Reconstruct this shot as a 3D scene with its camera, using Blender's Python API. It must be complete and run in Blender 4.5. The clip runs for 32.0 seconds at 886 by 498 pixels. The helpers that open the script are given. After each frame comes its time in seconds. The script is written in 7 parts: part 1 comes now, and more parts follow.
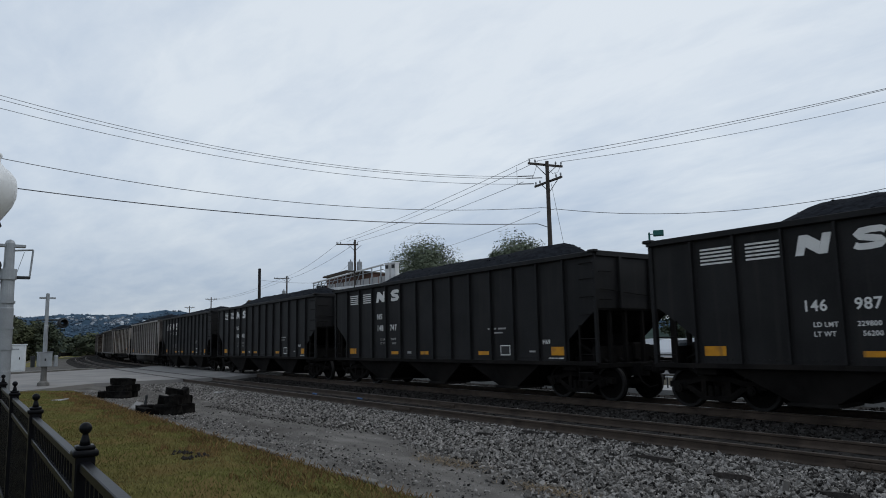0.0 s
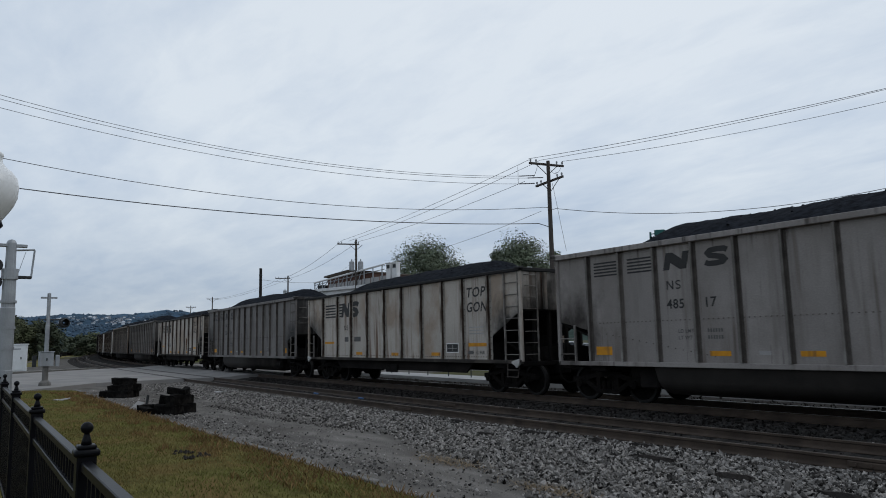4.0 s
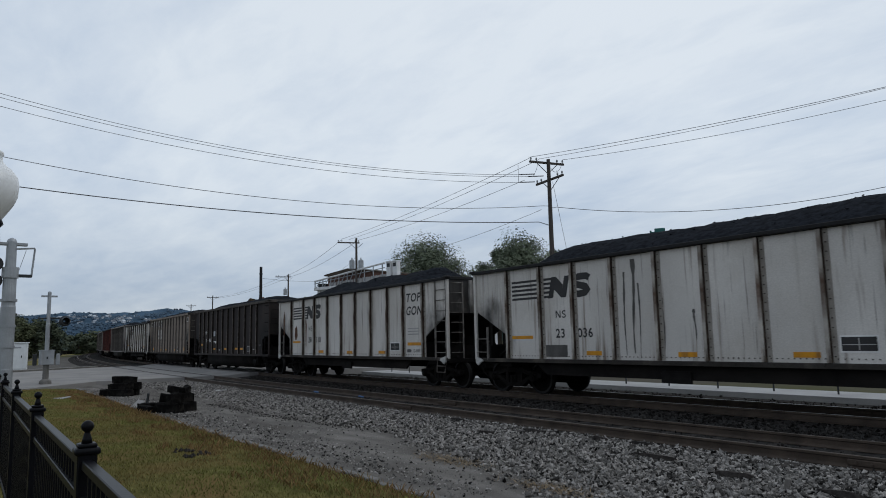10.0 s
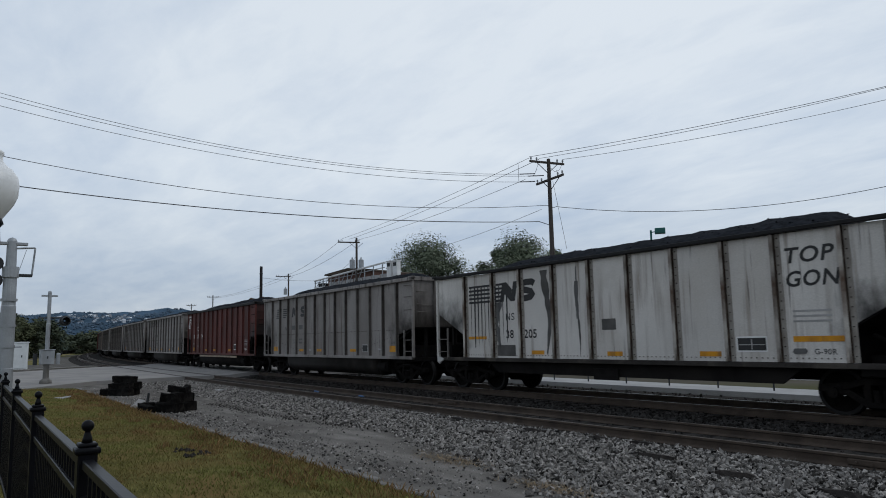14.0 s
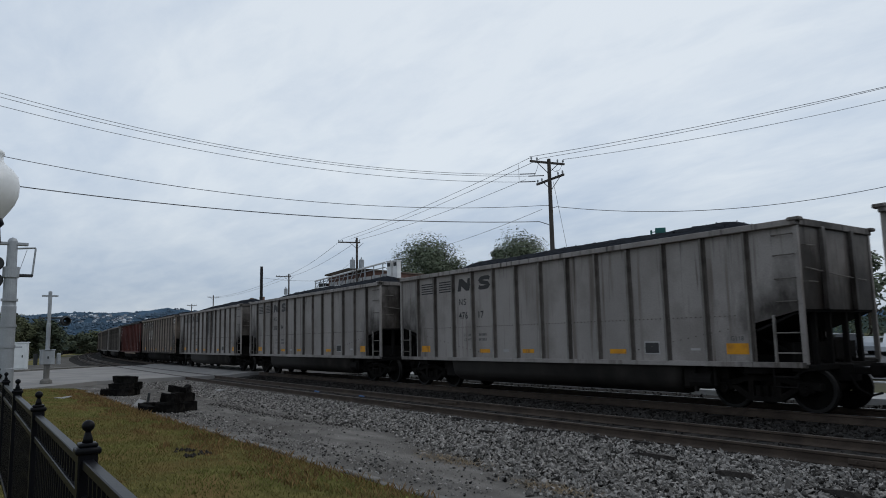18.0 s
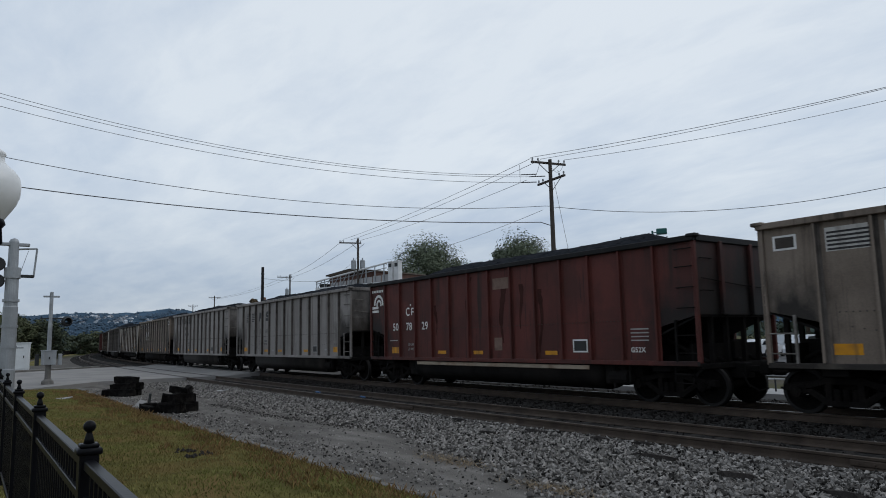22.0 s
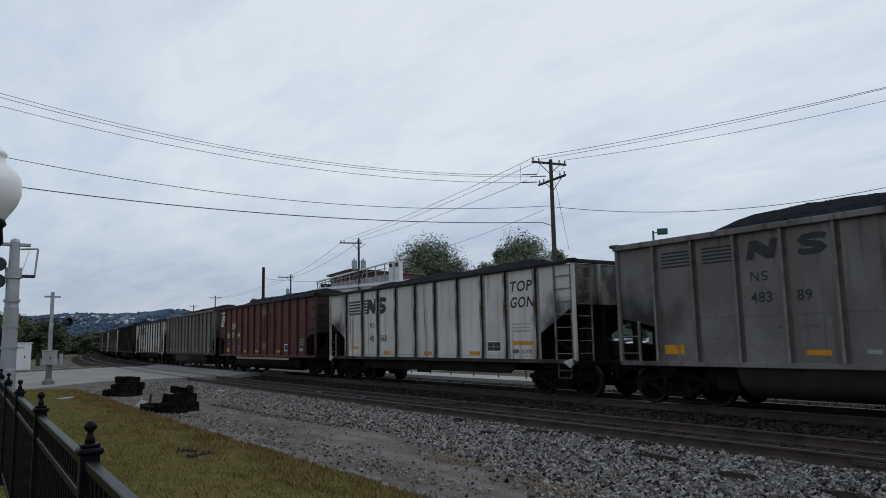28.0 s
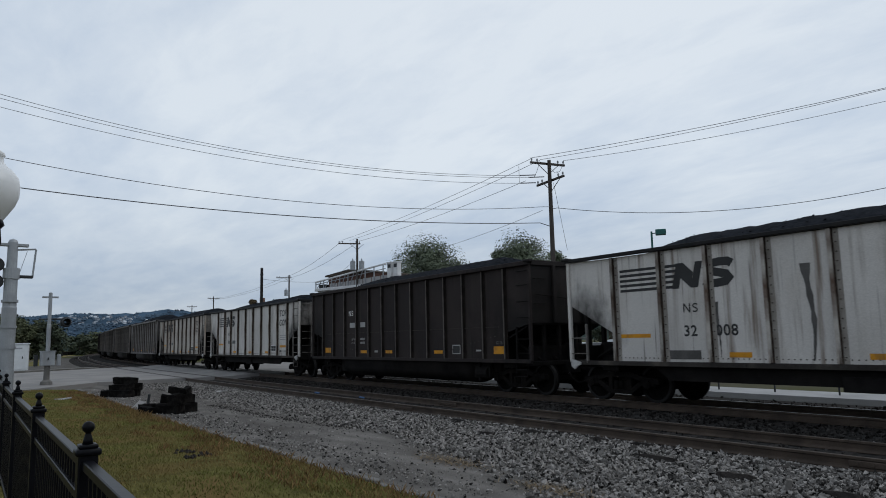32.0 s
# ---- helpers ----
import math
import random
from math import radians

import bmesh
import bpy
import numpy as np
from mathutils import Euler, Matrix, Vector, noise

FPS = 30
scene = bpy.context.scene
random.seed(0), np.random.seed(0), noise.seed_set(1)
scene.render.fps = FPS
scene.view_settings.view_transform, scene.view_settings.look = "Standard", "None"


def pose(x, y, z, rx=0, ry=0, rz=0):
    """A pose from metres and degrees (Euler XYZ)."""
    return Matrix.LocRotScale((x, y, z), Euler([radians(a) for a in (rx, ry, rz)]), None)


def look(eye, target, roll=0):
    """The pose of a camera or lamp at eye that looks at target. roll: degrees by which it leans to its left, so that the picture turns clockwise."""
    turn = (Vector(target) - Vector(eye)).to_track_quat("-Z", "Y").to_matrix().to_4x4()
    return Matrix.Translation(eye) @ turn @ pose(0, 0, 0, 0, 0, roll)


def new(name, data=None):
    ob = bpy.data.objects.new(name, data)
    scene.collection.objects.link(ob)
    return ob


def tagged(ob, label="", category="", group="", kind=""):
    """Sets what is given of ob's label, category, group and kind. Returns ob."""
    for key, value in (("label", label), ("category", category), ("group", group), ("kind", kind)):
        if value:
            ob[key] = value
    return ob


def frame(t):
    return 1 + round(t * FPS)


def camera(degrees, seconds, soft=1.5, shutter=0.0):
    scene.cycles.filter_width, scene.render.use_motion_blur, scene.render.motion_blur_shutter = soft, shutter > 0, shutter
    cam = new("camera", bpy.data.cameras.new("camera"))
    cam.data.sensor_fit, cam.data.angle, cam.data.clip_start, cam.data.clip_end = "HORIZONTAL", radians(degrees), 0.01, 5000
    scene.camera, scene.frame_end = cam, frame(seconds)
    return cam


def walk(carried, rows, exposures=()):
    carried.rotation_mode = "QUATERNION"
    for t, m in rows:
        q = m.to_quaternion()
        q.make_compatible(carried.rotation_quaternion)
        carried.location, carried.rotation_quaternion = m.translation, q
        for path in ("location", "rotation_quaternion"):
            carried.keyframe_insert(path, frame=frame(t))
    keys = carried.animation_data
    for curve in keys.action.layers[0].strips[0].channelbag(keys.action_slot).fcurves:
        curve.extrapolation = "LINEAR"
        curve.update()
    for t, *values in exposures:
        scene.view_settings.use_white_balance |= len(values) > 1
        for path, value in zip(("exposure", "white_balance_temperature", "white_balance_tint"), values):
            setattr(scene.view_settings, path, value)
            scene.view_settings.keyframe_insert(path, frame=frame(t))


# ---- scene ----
# A loaded coal train runs round a long curve past a lawn with an iron fence.
# World: z = 0 is the railhead of the train's track, x along the track, y away from the lawn.

EYE = Vector((0.0, 0.0, 1.655))
AHEAD = Vector((-0.79510, 0.59298, 0.12729))
FOCAL = 1232.5
RADIUS = 822.6          # the curve of the train's track
NEAR_Y = 15.34          # where that track passes abreast of the camera
SPEED = 15.615          # metres a second
CAR_PITCH = 16.22       # coupler to coupler
FIRST_CAR = -3.08       # centre of car 0 along the track at 0 s


def aim(dx, dy):
    """The camera's pose, swung by a small sway."""
    right = AHEAD.cross(Vector((0, 0, 1))).normalized()
    up = right.cross(AHEAD)
    return look(EYE, EYE + AHEAD * 10 + (up * dy - right * dx) * 10 / FOCAL, -1.226)


cam = camera(64.92, 32.0, soft=0.95, shutter=0.06)
walk(cam, [(0, aim(-3.4, 3.7)), (1, aim(-3.3, 4.2)), (2, aim(-3.0, 4.0)), (3, aim(-2.8, 3.9)), (3.5, aim(-2.0, 3.5)),
           (5.5, aim(-1.0, 3.0)), (6.5, aim(-1.0, 2.4)), (7.5, aim(-1.0, 2.1)), (8.5, aim(-1.0, 1.7)), (9.5, aim(-1.0, 1.0)),
           (11, aim(-0.9, 0.2)), (12, aim(-0.6, 0.6)), (13, aim(0.0, 0.0)), (13.5, aim(-0.8, -0.8)), (14, aim(-0.6, -0.1)),
           (14.5, aim(-0.9, -1.7)), (16.5, aim(0.0, -0.8)), (17, aim(-0.4, 0.0)), (18, aim(0.0, 0.0)), (19, aim(0.0, 0.0)),
           (20, aim(0.5, 0.1)), (21, aim(1.8, 1.0)), (23, aim(1.9, 1.1)), (25.5, aim(2.2, 1.2)), (27.5, aim(3.0, 1.3)),
           (29, aim(3.2, 1.0)), (30, aim(2.7, 1.0)), (31, aim(2.0, 1.5)), (31.5, aim(1.7, 2.0)), (32, aim(0.4, 2.2))])

# ---- light: a high overcast ----
world = bpy.data.worlds.new("sky")
scene.world = world
world.use_nodes = True
wt = world.node_tree
wt.nodes.clear()


def wnode(kind, **kw):
    n = wt.nodes.new(kind)
    for k, v in kw.items():
        n.inputs[k].default_value = v
    return n


w_out = wt.nodes.new("ShaderNodeOutputWorld")
w_bg = wnode("ShaderNodeBackground", Strength=1.0)
w_sky = wt.nodes.new("ShaderNodeTexSky")
w_sky.sky_type = 'NISHITA'
w_sky.sun_disc = False
w_sky.sun_elevation, w_sky.sun_rotation = radians(48), radians(-40)
w_dim = wt.nodes.new("ShaderNodeVectorMath")
w_dim.operation = 'SCALE'
w_dim.inputs["Scale"].default_value = 0.12
w_co = wt.nodes.new("ShaderNodeTexCoord")
w_sep = wt.nodes.new("ShaderNodeSeparateXYZ")
w_z = wt.nodes.new("ShaderNodeMath")
w_z.operation = 'MAXIMUM'
w_z.inputs[1].default_value = 0.0
w_z2 = wt.nodes.new("ShaderNodeMath")
w_z2.operation = 'ADD'
w_z2.inputs[1].default_value = 0.16
w_flat = wt.nodes.new("ShaderNodeVectorMath")
w_flat.operation = 'DIVIDE'
w_map = wt.nodes.new("ShaderNodeMapping")
w_map.inputs["Scale"].default_value = (0.55, 1.1, 1.0)
w_map.inputs["Rotation"].default_value = (0, 0, radians(-38))
w_big = wnode("ShaderNodeTexNoise", Scale=0.8, Detail=5.0, Roughness=0.5, Distortion=0.2)
w_fine = wnode("ShaderNodeTexNoise", Scale=5.5, Detail=6.0, Roughness=0.6, Distortion=0.25)
w_ramp = wt.nodes.new("ShaderNodeValToRGB")
w_ramp.color_ramp.elements[0].position, w_ramp.color_ramp.elements[0].color = 0.36, (0.455, 0.55, 0.685, 1)
w_ramp.color_ramp.elements[1].position, w_ramp.color_ramp.elements[1].color = 0.62, (0.71, 0.775, 0.84, 1)
w_blend = wt.nodes.new("ShaderNodeMath")
w_blend.operation = 'MULTIPLY_ADD'
w_blend.inputs[1].default_value, w_blend.inputs[2].default_value = 0.3, 0.0
w_sum = wt.nodes.new("ShaderNodeMath")
w_sum.operation = 'MULTIPLY_ADD'
w_sum.inputs[1].default_value = 0.7
w_low = wt.nodes.new("ShaderNodeMapRange")
w_low.interpolation_type = 'SMOOTHSTEP'
w_low.inputs["From Min"].default_value, w_low.inputs["From Max"].default_value = 0.0, 0.26
w_low.inputs["To Min"].default_value, w_low.inputs["To Max"].default_value = 0.0, 1.0
w_haze = wt.nodes.new("ShaderNodeMix")
w_haze.data_type = 'RGBA'
w_haze.inputs["A"].default_value, w_haze.inputs["B"].default_value = (0.715, 0.742, 0.782, 1), (1, 1, 1, 1)
w_dull = wt.nodes.new("ShaderNodeVectorMath")
w_dull.operation = 'MULTIPLY'
w_mix = wt.nodes.new("ShaderNodeMix")
w_mix.data_type = 'RGBA'
w_mix.inputs["Factor"].default_value = 0.93
L = wt.links.new
L(w_co.outputs["Generated"], w_sep.inputs[0])
L(w_sep.outputs["Z"], w_z.inputs[0])
L(w_z.outputs[0], w_z2.inputs[0])
L(w_co.outputs["Generated"], w_flat.inputs[0])
L(w_z2.outputs[0], w_flat.inputs[1])
L(w_flat.outputs[0], w_map.inputs[0])
L(w_map.outputs[0], w_big.inputs["Vector"])
L(w_map.outputs[0], w_fine.inputs["Vector"])
L(w_fine.outputs["Fac"], w_blend.inputs[0])
L(w_big.outputs["Fac"], w_sum.inputs[0])
L(w_blend.outputs[0], w_sum.inputs[2])
L(w_sum.outputs[0], w_ramp.inputs[0])
L(w_sky.outputs[0], w_dim.inputs[0])
L(w_dim.outputs[0], w_mix.inputs["A"])
L(w_z.outputs[0], w_low.inputs["Value"])
L(w_ramp.outputs[0], w_dull.inputs[0])
L(w_low.outputs[0], w_haze.inputs["Factor"])
L(w_haze.outputs["Result"], w_dull.inputs[1])
L(w_dull.outputs[0], w_mix.inputs["B"])
L(w_mix.outputs["Result"], w_bg.inputs["Color"])
L(w_bg.outputs[0], w_out.inputs[0])

sun = new("sun", bpy.data.lights.new("sun", "SUN"))
sun.data.energy, sun.data.angle, sun.data.color = 0.5, radians(25), (1.0, 0.96, 0.9)
sun.matrix_world = look((40, 50, 70), (0, 0, 0))
scene.view_settings.exposure = 0.0

# ---- materials ----


def material(name, base, rough=0.8, metal=0.0, vary=0.25, size=2.0, bump=0.2, fine=40.0, tint=None, tint_size=0.6, tint_from=0.5,
             tint_to=0.75, stretch=(1, 1, 1), spec=0.3, island=0.0, obj_random=0.0, streaks=None, streak_from=0.55, streak_to=0.75):
    """A weathered surface: two scales of tone, an optional second colour in patches, vertical streaks, fine relief."""
    m = bpy.data.materials.new(name)
    m.use_nodes = True
    t = m.node_tree
    b = t.nodes["Principled BSDF"]
    b.inputs["Roughness"].default_value = rough
    b.inputs["Metallic"].default_value = metal
    b.inputs["Specular IOR Level"].default_value = spec
    co = t.nodes.new("ShaderNodeTexCoord")
    mp = t.nodes.new("ShaderNodeMapping")
    mp.inputs["Scale"].default_value = stretch
    t.links.new(co.outputs["Object"], mp.inputs[0])

    def noise_at(scale, detail=4.0, src=None):
        n = t.nodes.new("ShaderNodeTexNoise")
        n.inputs["Scale"].default_value, n.inputs["Detail"].default_value = scale, detail
        t.links.new((src or mp).outputs[0], n.inputs["Vector"])
        return n

    def ramp(src, a, z):
        r = t.nodes.new("ShaderNodeMapRange")
        r.inputs["From Min"].default_value, r.inputs["From Max"].default_value = a, z
        t.links.new(src, r.inputs["Value"])
        return r.outputs[0]

    def mixed(fac, a, c):
        x = t.nodes.new("ShaderNodeMix")
        x.data_type = 'RGBA'
        for sock, val in ((x.inputs["Factor"], fac), (x.inputs["A"], a), (x.inputs["B"], c)):
            if isinstance(val, tuple):
                sock.default_value = (*val, 1)
            elif isinstance(val, float):
                sock.default_value = val
            else:
                t.links.new(val, sock)
        return x.outputs["Result"]

    lo = tuple(c * (1 - vary) for c in base)
    hi = tuple(min(1, c * (1 + vary)) for c in base)
    big, small = noise_at(size), noise_at(fine, 2.0)
    col = mixed(ramp(big.outputs["Fac"], 0.3, 0.7), lo, hi)
    g = mixed(ramp(small.outputs["Fac"], 0.3, 0.7), tuple(1 - vary * 0.6 for _ in range(3)), tuple(1.0 for _ in range(3)))
    x = t.nodes.new("ShaderNodeMix")
    x.data_type, x.blend_type = 'RGBA', 'MULTIPLY'
    x.inputs["Factor"].default_value = 1.0
    t.links.new(col, x.inputs["A"])
    t.links.new(g, x.inputs["B"])
    col = x.outputs["Result"]
    if tint:
        p = noise_at(tint_size, 5.0)
        col = mixed(ramp(p.outputs["Fac"], tint_from, tint_to), col, tint)
    if streaks:
        sm = t.nodes.new("ShaderNodeMapping")
        sm.inputs["Scale"].default_value = (5.0, 5.0, 0.35)
        t.links.new(co.outputs["Object"], sm.inputs[0])
        p = noise_at(1.0, 4.0, sm)
        col = mixed(ramp(p.outputs["Fac"], streak_from, streak_to), col, streaks)
    for amount, kind in ((island, "geo"), (obj_random, "obj")):
        if amount:
            src = t.nodes.new("ShaderNodeNewGeometry" if kind == "geo" else "ShaderNodeObjectInfo")
            hs = t.nodes.new("ShaderNodeHueSaturation")
            t.links.new(ramp2(t, src.outputs["Random Per Island" if kind == "geo" else "Random"], 1 - amount, 1 + amount), hs.inputs["Value"])
            t.links.new(col, hs.inputs["Color"])
            col = hs.outputs[0]
    t.links.new(col, b.inputs["Base Color"])
    if bump:
        bp = t.nodes.new("ShaderNodeBump")
        bp.inputs["Strength"].default_value, bp.inputs["Distance"].default_value = bump, 0.02
        t.links.new(small.outputs["Fac"], bp.inputs["Height"])
        t.links.new(bp.outputs[0], b.inputs["Normal"])
    return m


def car_paint(name, base, patch, streak, drip, pitch=1.0375, first=-6.225, rough=0.62, spec=0.25, patch_from=0.46, streak_from=0.53, spill=0.6, soot=(0.012, 0.011, 0.0105)):
    """Weathered car paint: panels of uneven tone, stains, hanging streaks, coal spill from the rim, soot by the end cut-outs."""
    m = bpy.data.materials.new(name)
    m.use_nodes = True
    t = m.node_tree
    b = t.nodes["Principled BSDF"]
    b.inputs["Roughness"].default_value, b.inputs["Specular IOR Level"].default_value = rough, spec
    co = t.nodes.new("ShaderNodeTexCoord").outputs["Object"]
    info = t.nodes.new("ShaderNodeObjectInfo").outputs["Random"]

    def calc(op, a, c=0.0, d=0.0):
        n = t.nodes.new("ShaderNodeMath")
        n.operation = op
        for k, val in enumerate((a, c, d)):
            if isinstance(val, (int, float)):
                n.inputs[k].default_value = val
            else:
                t.links.new(val, n.inputs[k])
        return n.outputs[0]

    shift = calc('MULTIPLY', info, 60.0)

    def grain(sx, sz, detail=5.0, rgh=0.55, off=0.0):
        mp = t.nodes.new("ShaderNodeMapping")
        mp.inputs["Scale"].default_value = (sx, sx, sz)
        t.links.new(co, mp.inputs[0])
        n = t.nodes.new("ShaderNodeTexNoise")
        n.noise_dimensions = '4D'
        n.inputs["Scale"].default_value, n.inputs["Detail"].default_value, n.inputs["Roughness"].default_value = 1.0, detail, rgh
        t.links.new(mp.outputs[0], n.inputs["Vector"])
        t.links.new(calc('ADD', shift, off), n.inputs["W"])
        return n.outputs["Fac"]

    def span(src, a, z, lo=0.0, hi=1.0):
        r = t.nodes.new("ShaderNodeMapRange")
        r.inputs["From Min"].default_value, r.inputs["From Max"].default_value = a, z
        r.inputs["To Min"].default_value, r.inputs["To Max"].default_value = lo, hi
        t.links.new(src, r.inputs["Value"])
        return r.outputs[0]

    def over(col, other, fac):
        x = t.nodes.new("ShaderNodeMix")
        x.data_type = 'RGBA'
        for sock, val in ((x.inputs["A"], col), (x.inputs["B"], other), (x.inputs["Factor"], fac)):
            if isinstance(val, tuple):
                sock.default_value = (*val, 1)
            else:
                t.links.new(val, sock)
        return x.outputs["Result"]

    sep = t.nodes.new("ShaderNodeSeparateXYZ")
    t.links.new(co, sep.inputs[0])
    px, pz = sep.outputs["X"], sep.outputs["Z"]
    panel = calc('FLOOR', calc('DIVIDE', calc('SUBTRACT', px, first), pitch))
    wn = t.nodes.new("ShaderNodeTexWhiteNoise")
    wn.noise_dimensions = '2D'
    comb = t.nodes.new("ShaderNodeCombineXYZ")
    t.links.new(panel, comb.inputs[0])
    t.links.new(shift, comb.inputs[1])
    t.links.new(comb.outputs[0], wn.inputs["Vector"])
    mottled = grain(0.9, 0.7, 6.0, 0.6)
    col = over(tuple(c * 0.86 for c in base), tuple(min(1, c * 1.1) for c in base), span(grain(0.5, 0.35, 3.0, 0.5, 7.0), 0.35, 0.65))
    col = over(col, patch, span(calc('ADD', mottled, calc('MULTIPLY', calc('SUBTRACT', wn.outputs["Value"], 0.5), 0.16)), patch_from, patch_from + 0.16, 0.0, 0.85))
    some = span(grain(0.8, 0.25, 2.0, 0.5, 13.0), 0.42, 0.6)
    col = over(col, streak, calc('MULTIPLY', span(grain(5.5, 0.32, 4.0, 0.55, 21.0), streak_from, streak_from + 0.13), some))
    col = over(col, drip, calc('MULTIPLY', span(grain(15.0, 0.5, 3.0, 0.5, 31.0), 0.6, 0.68, 0.0, 0.8), span(grain(1.1, 0.3, 2.0, 0.5, 37.0), 0.45, 0.6)))
    hang = calc('ADD', grain(6.0, 0.2, 4.0, 0.6, 43.0), calc('MULTIPLY', calc('SUBTRACT', pz, 3.75), 0.16))
    col = over(col, soot, span(hang, spill - 0.04, spill + 0.07, 0.0, 0.75))
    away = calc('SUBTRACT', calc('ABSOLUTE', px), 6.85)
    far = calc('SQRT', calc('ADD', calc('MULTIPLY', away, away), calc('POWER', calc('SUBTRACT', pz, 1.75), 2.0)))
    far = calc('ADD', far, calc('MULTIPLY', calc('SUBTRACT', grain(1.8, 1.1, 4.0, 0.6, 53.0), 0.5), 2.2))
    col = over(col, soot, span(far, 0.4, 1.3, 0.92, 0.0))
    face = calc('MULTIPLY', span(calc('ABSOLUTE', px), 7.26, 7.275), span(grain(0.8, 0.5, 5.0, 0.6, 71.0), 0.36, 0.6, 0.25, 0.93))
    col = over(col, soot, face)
    speck = span(grain(38.0, 38.0, 2.0, 0.5, 3.0), 0.3, 0.7, 0.86, 1.06)
    hs = t.nodes.new("ShaderNodeHueSaturation")
    t.links.new(speck, hs.inputs["Value"])
    t.links.new(col, hs.inputs["Color"])
    t.links.new(hs.outputs[0], b.inputs["Base Color"])
    bp = t.nodes.new("ShaderNodeBump")
    bp.inputs["Strength"].default_value, bp.inputs["Distance"].default_value = 0.35, 0.03
    t.links.new(calc('ADD', calc('MULTIPLY', grain(1.3, 1.1, 1.0, 0.5, 61.0), 1.2), calc('MULTIPLY', speck, 0.06)), bp.inputs["Height"])
    t.links.new(bp.outputs[0], b.inputs["Normal"])
    return m


def ramp2(t, src, a, z):
    r = t.nodes.new("ShaderNodeMapRange")
    r.inputs["To Min"].default_value, r.inputs["To Max"].default_value = a, z
    t.links.new(src, r.inputs["Value"])
    return r.outputs[0]


BLACK_PAINT = material("black_car_paint", (0.0145, 0.0142, 0.0148), 0.6, 0, 0.3, 0.8, 0.1, 25, tint=(0.022, 0.021, 0.0205), streaks=(0.02, 0.019, 0.018), spec=0.15)
BROWN_BLACK = car_paint("brown_black_car_paint", (0.027, 0.0215, 0.0205), (0.036, 0.028, 0.0255), (0.036, 0.030, 0.026), (0.012, 0.011, 0.0105), rough=0.75, spec=0.15)
GREY_METAL = car_paint("weathered_aluminium_grey", (0.176, 0.163, 0.155), (0.118, 0.106, 0.098), (0.062, 0.053, 0.047), (0.04, 0.035, 0.031))
DARK_GREY = car_paint("grimy_aluminium_grey", (0.136, 0.123, 0.113), (0.088, 0.079, 0.071), (0.052, 0.042, 0.036), (0.03, 0.026, 0.023), patch_from=0.46)
LIGHT_GREY = car_paint("light_aluminium_grey", (0.258, 0.236, 0.221), (0.192, 0.172, 0.158), (0.125, 0.104, 0.090), (0.085, 0.070, 0.060), soot=(0.018, 0.0135, 0.0105))
BEIGE_METAL = car_paint("stained_beige_grey_metal", (0.205, 0.164, 0.132), (0.138, 0.108, 0.085), (0.064, 0.046, 0.035), (0.034, 0.027, 0.022), patch_from=0.47)
WHITE_PAINT = car_paint("worn_white_car_paint", (0.56, 0.53, 0.495), (0.47, 0.435, 0.395), (0.19, 0.15, 0.12), (0.10, 0.085, 0.075), 1.289, -5.75, patch_from=0.49, streak_from=0.53, spill=0.63)
RUSTY_WHITE = car_paint("rust_streaked_white_paint", (0.43, 0.39, 0.345), (0.29, 0.225, 0.17), (0.12, 0.066, 0.038), (0.09, 0.055, 0.036), 1.289, -5.75, patch_from=0.5, streak_from=0.51, spill=0.64)
RED_GRIME = material("grimed_oxide_red", (0.052, 0.020, 0.0165), 0.8, 0, 0.3, 2, 0.1, 30, spec=0.1)
RED_PAINT = car_paint("oxide_red_car_paint", (0.102, 0.0265, 0.0210), (0.062, 0.0200, 0.0160), (0.032, 0.016, 0.0125), (0.016, 0.011, 0.0095), patch_from=0.43)
SOOT = material("sooty_steel", (0.0125, 0.0115, 0.011), 0.9, 0, 0.3, 3, 0.2, 40, tint=(0.021, 0.0185, 0.017), spec=0.05)
TUB_SOOT = material("sooty_tub_steel", (0.034, 0.030, 0.027), 0.7, 0, 0.3, 1.5, 0.15, 30, tint=(0.012, 0.0115, 0.011), tint_size=0.8, spec=0.15)
# Post faces paler, flanks darker: grime plus lit and shaded sides as colour.
POST_PALE = material("worn_lit_post_face", (0.20, 0.187, 0.172), 0.7, 0, 0.25, 2, 0.15, 30, tint=(0.085, 0.072, 0.062), tint_size=1.3, tint_from=0.42, obj_random=0.25, spec=0.15)
GRIME = material("grime_with_flank_shade", (0.100, 0.088, 0.079), 0.85, 0, 0.35, 2, 0.2, 30, tint=(0.12, 0.106, 0.094), tint_size=1.6, obj_random=0.35, spec=0.1)
GRIME_LIGHT = material("dusty_post_face", (0.235, 0.21, 0.185), 0.8, 0, 0.3, 2, 0.15, 30, tint=(0.065, 0.05, 0.04), tint_size=1.4, tint_from=0.42, obj_random=0.3, spec=0.1)
CREOSOTE = material("black_creosote", (0.009, 0.0085, 0.008), 0.9, 0, 0.5, 6, 1.0, 30, tint=(0.024, 0.021, 0.019), tint_size=5, spec=0.03)
TRUCK_STEEL = material("grimy_truck_casting", (0.0105, 0.0095, 0.009), 0.9, 0, 0.35, 4, 0.2, 40, tint=(0.020, 0.017, 0.015), tint_size=2.5, spec=0.03)
WHEEL_STEEL = material("worn_wheel_steel", (0.0085, 0.0078, 0.0073), 0.95, 0.0, 0.3, 5, 0.1, 40, spec=0.02)
BARE = material("scraped_bare_metal", (0.19, 0.125, 0.098), 0.8, 0, 0.3, 3, 0.1, 30, tint=(0.05, 0.03, 0.025), tint_size=2.5)
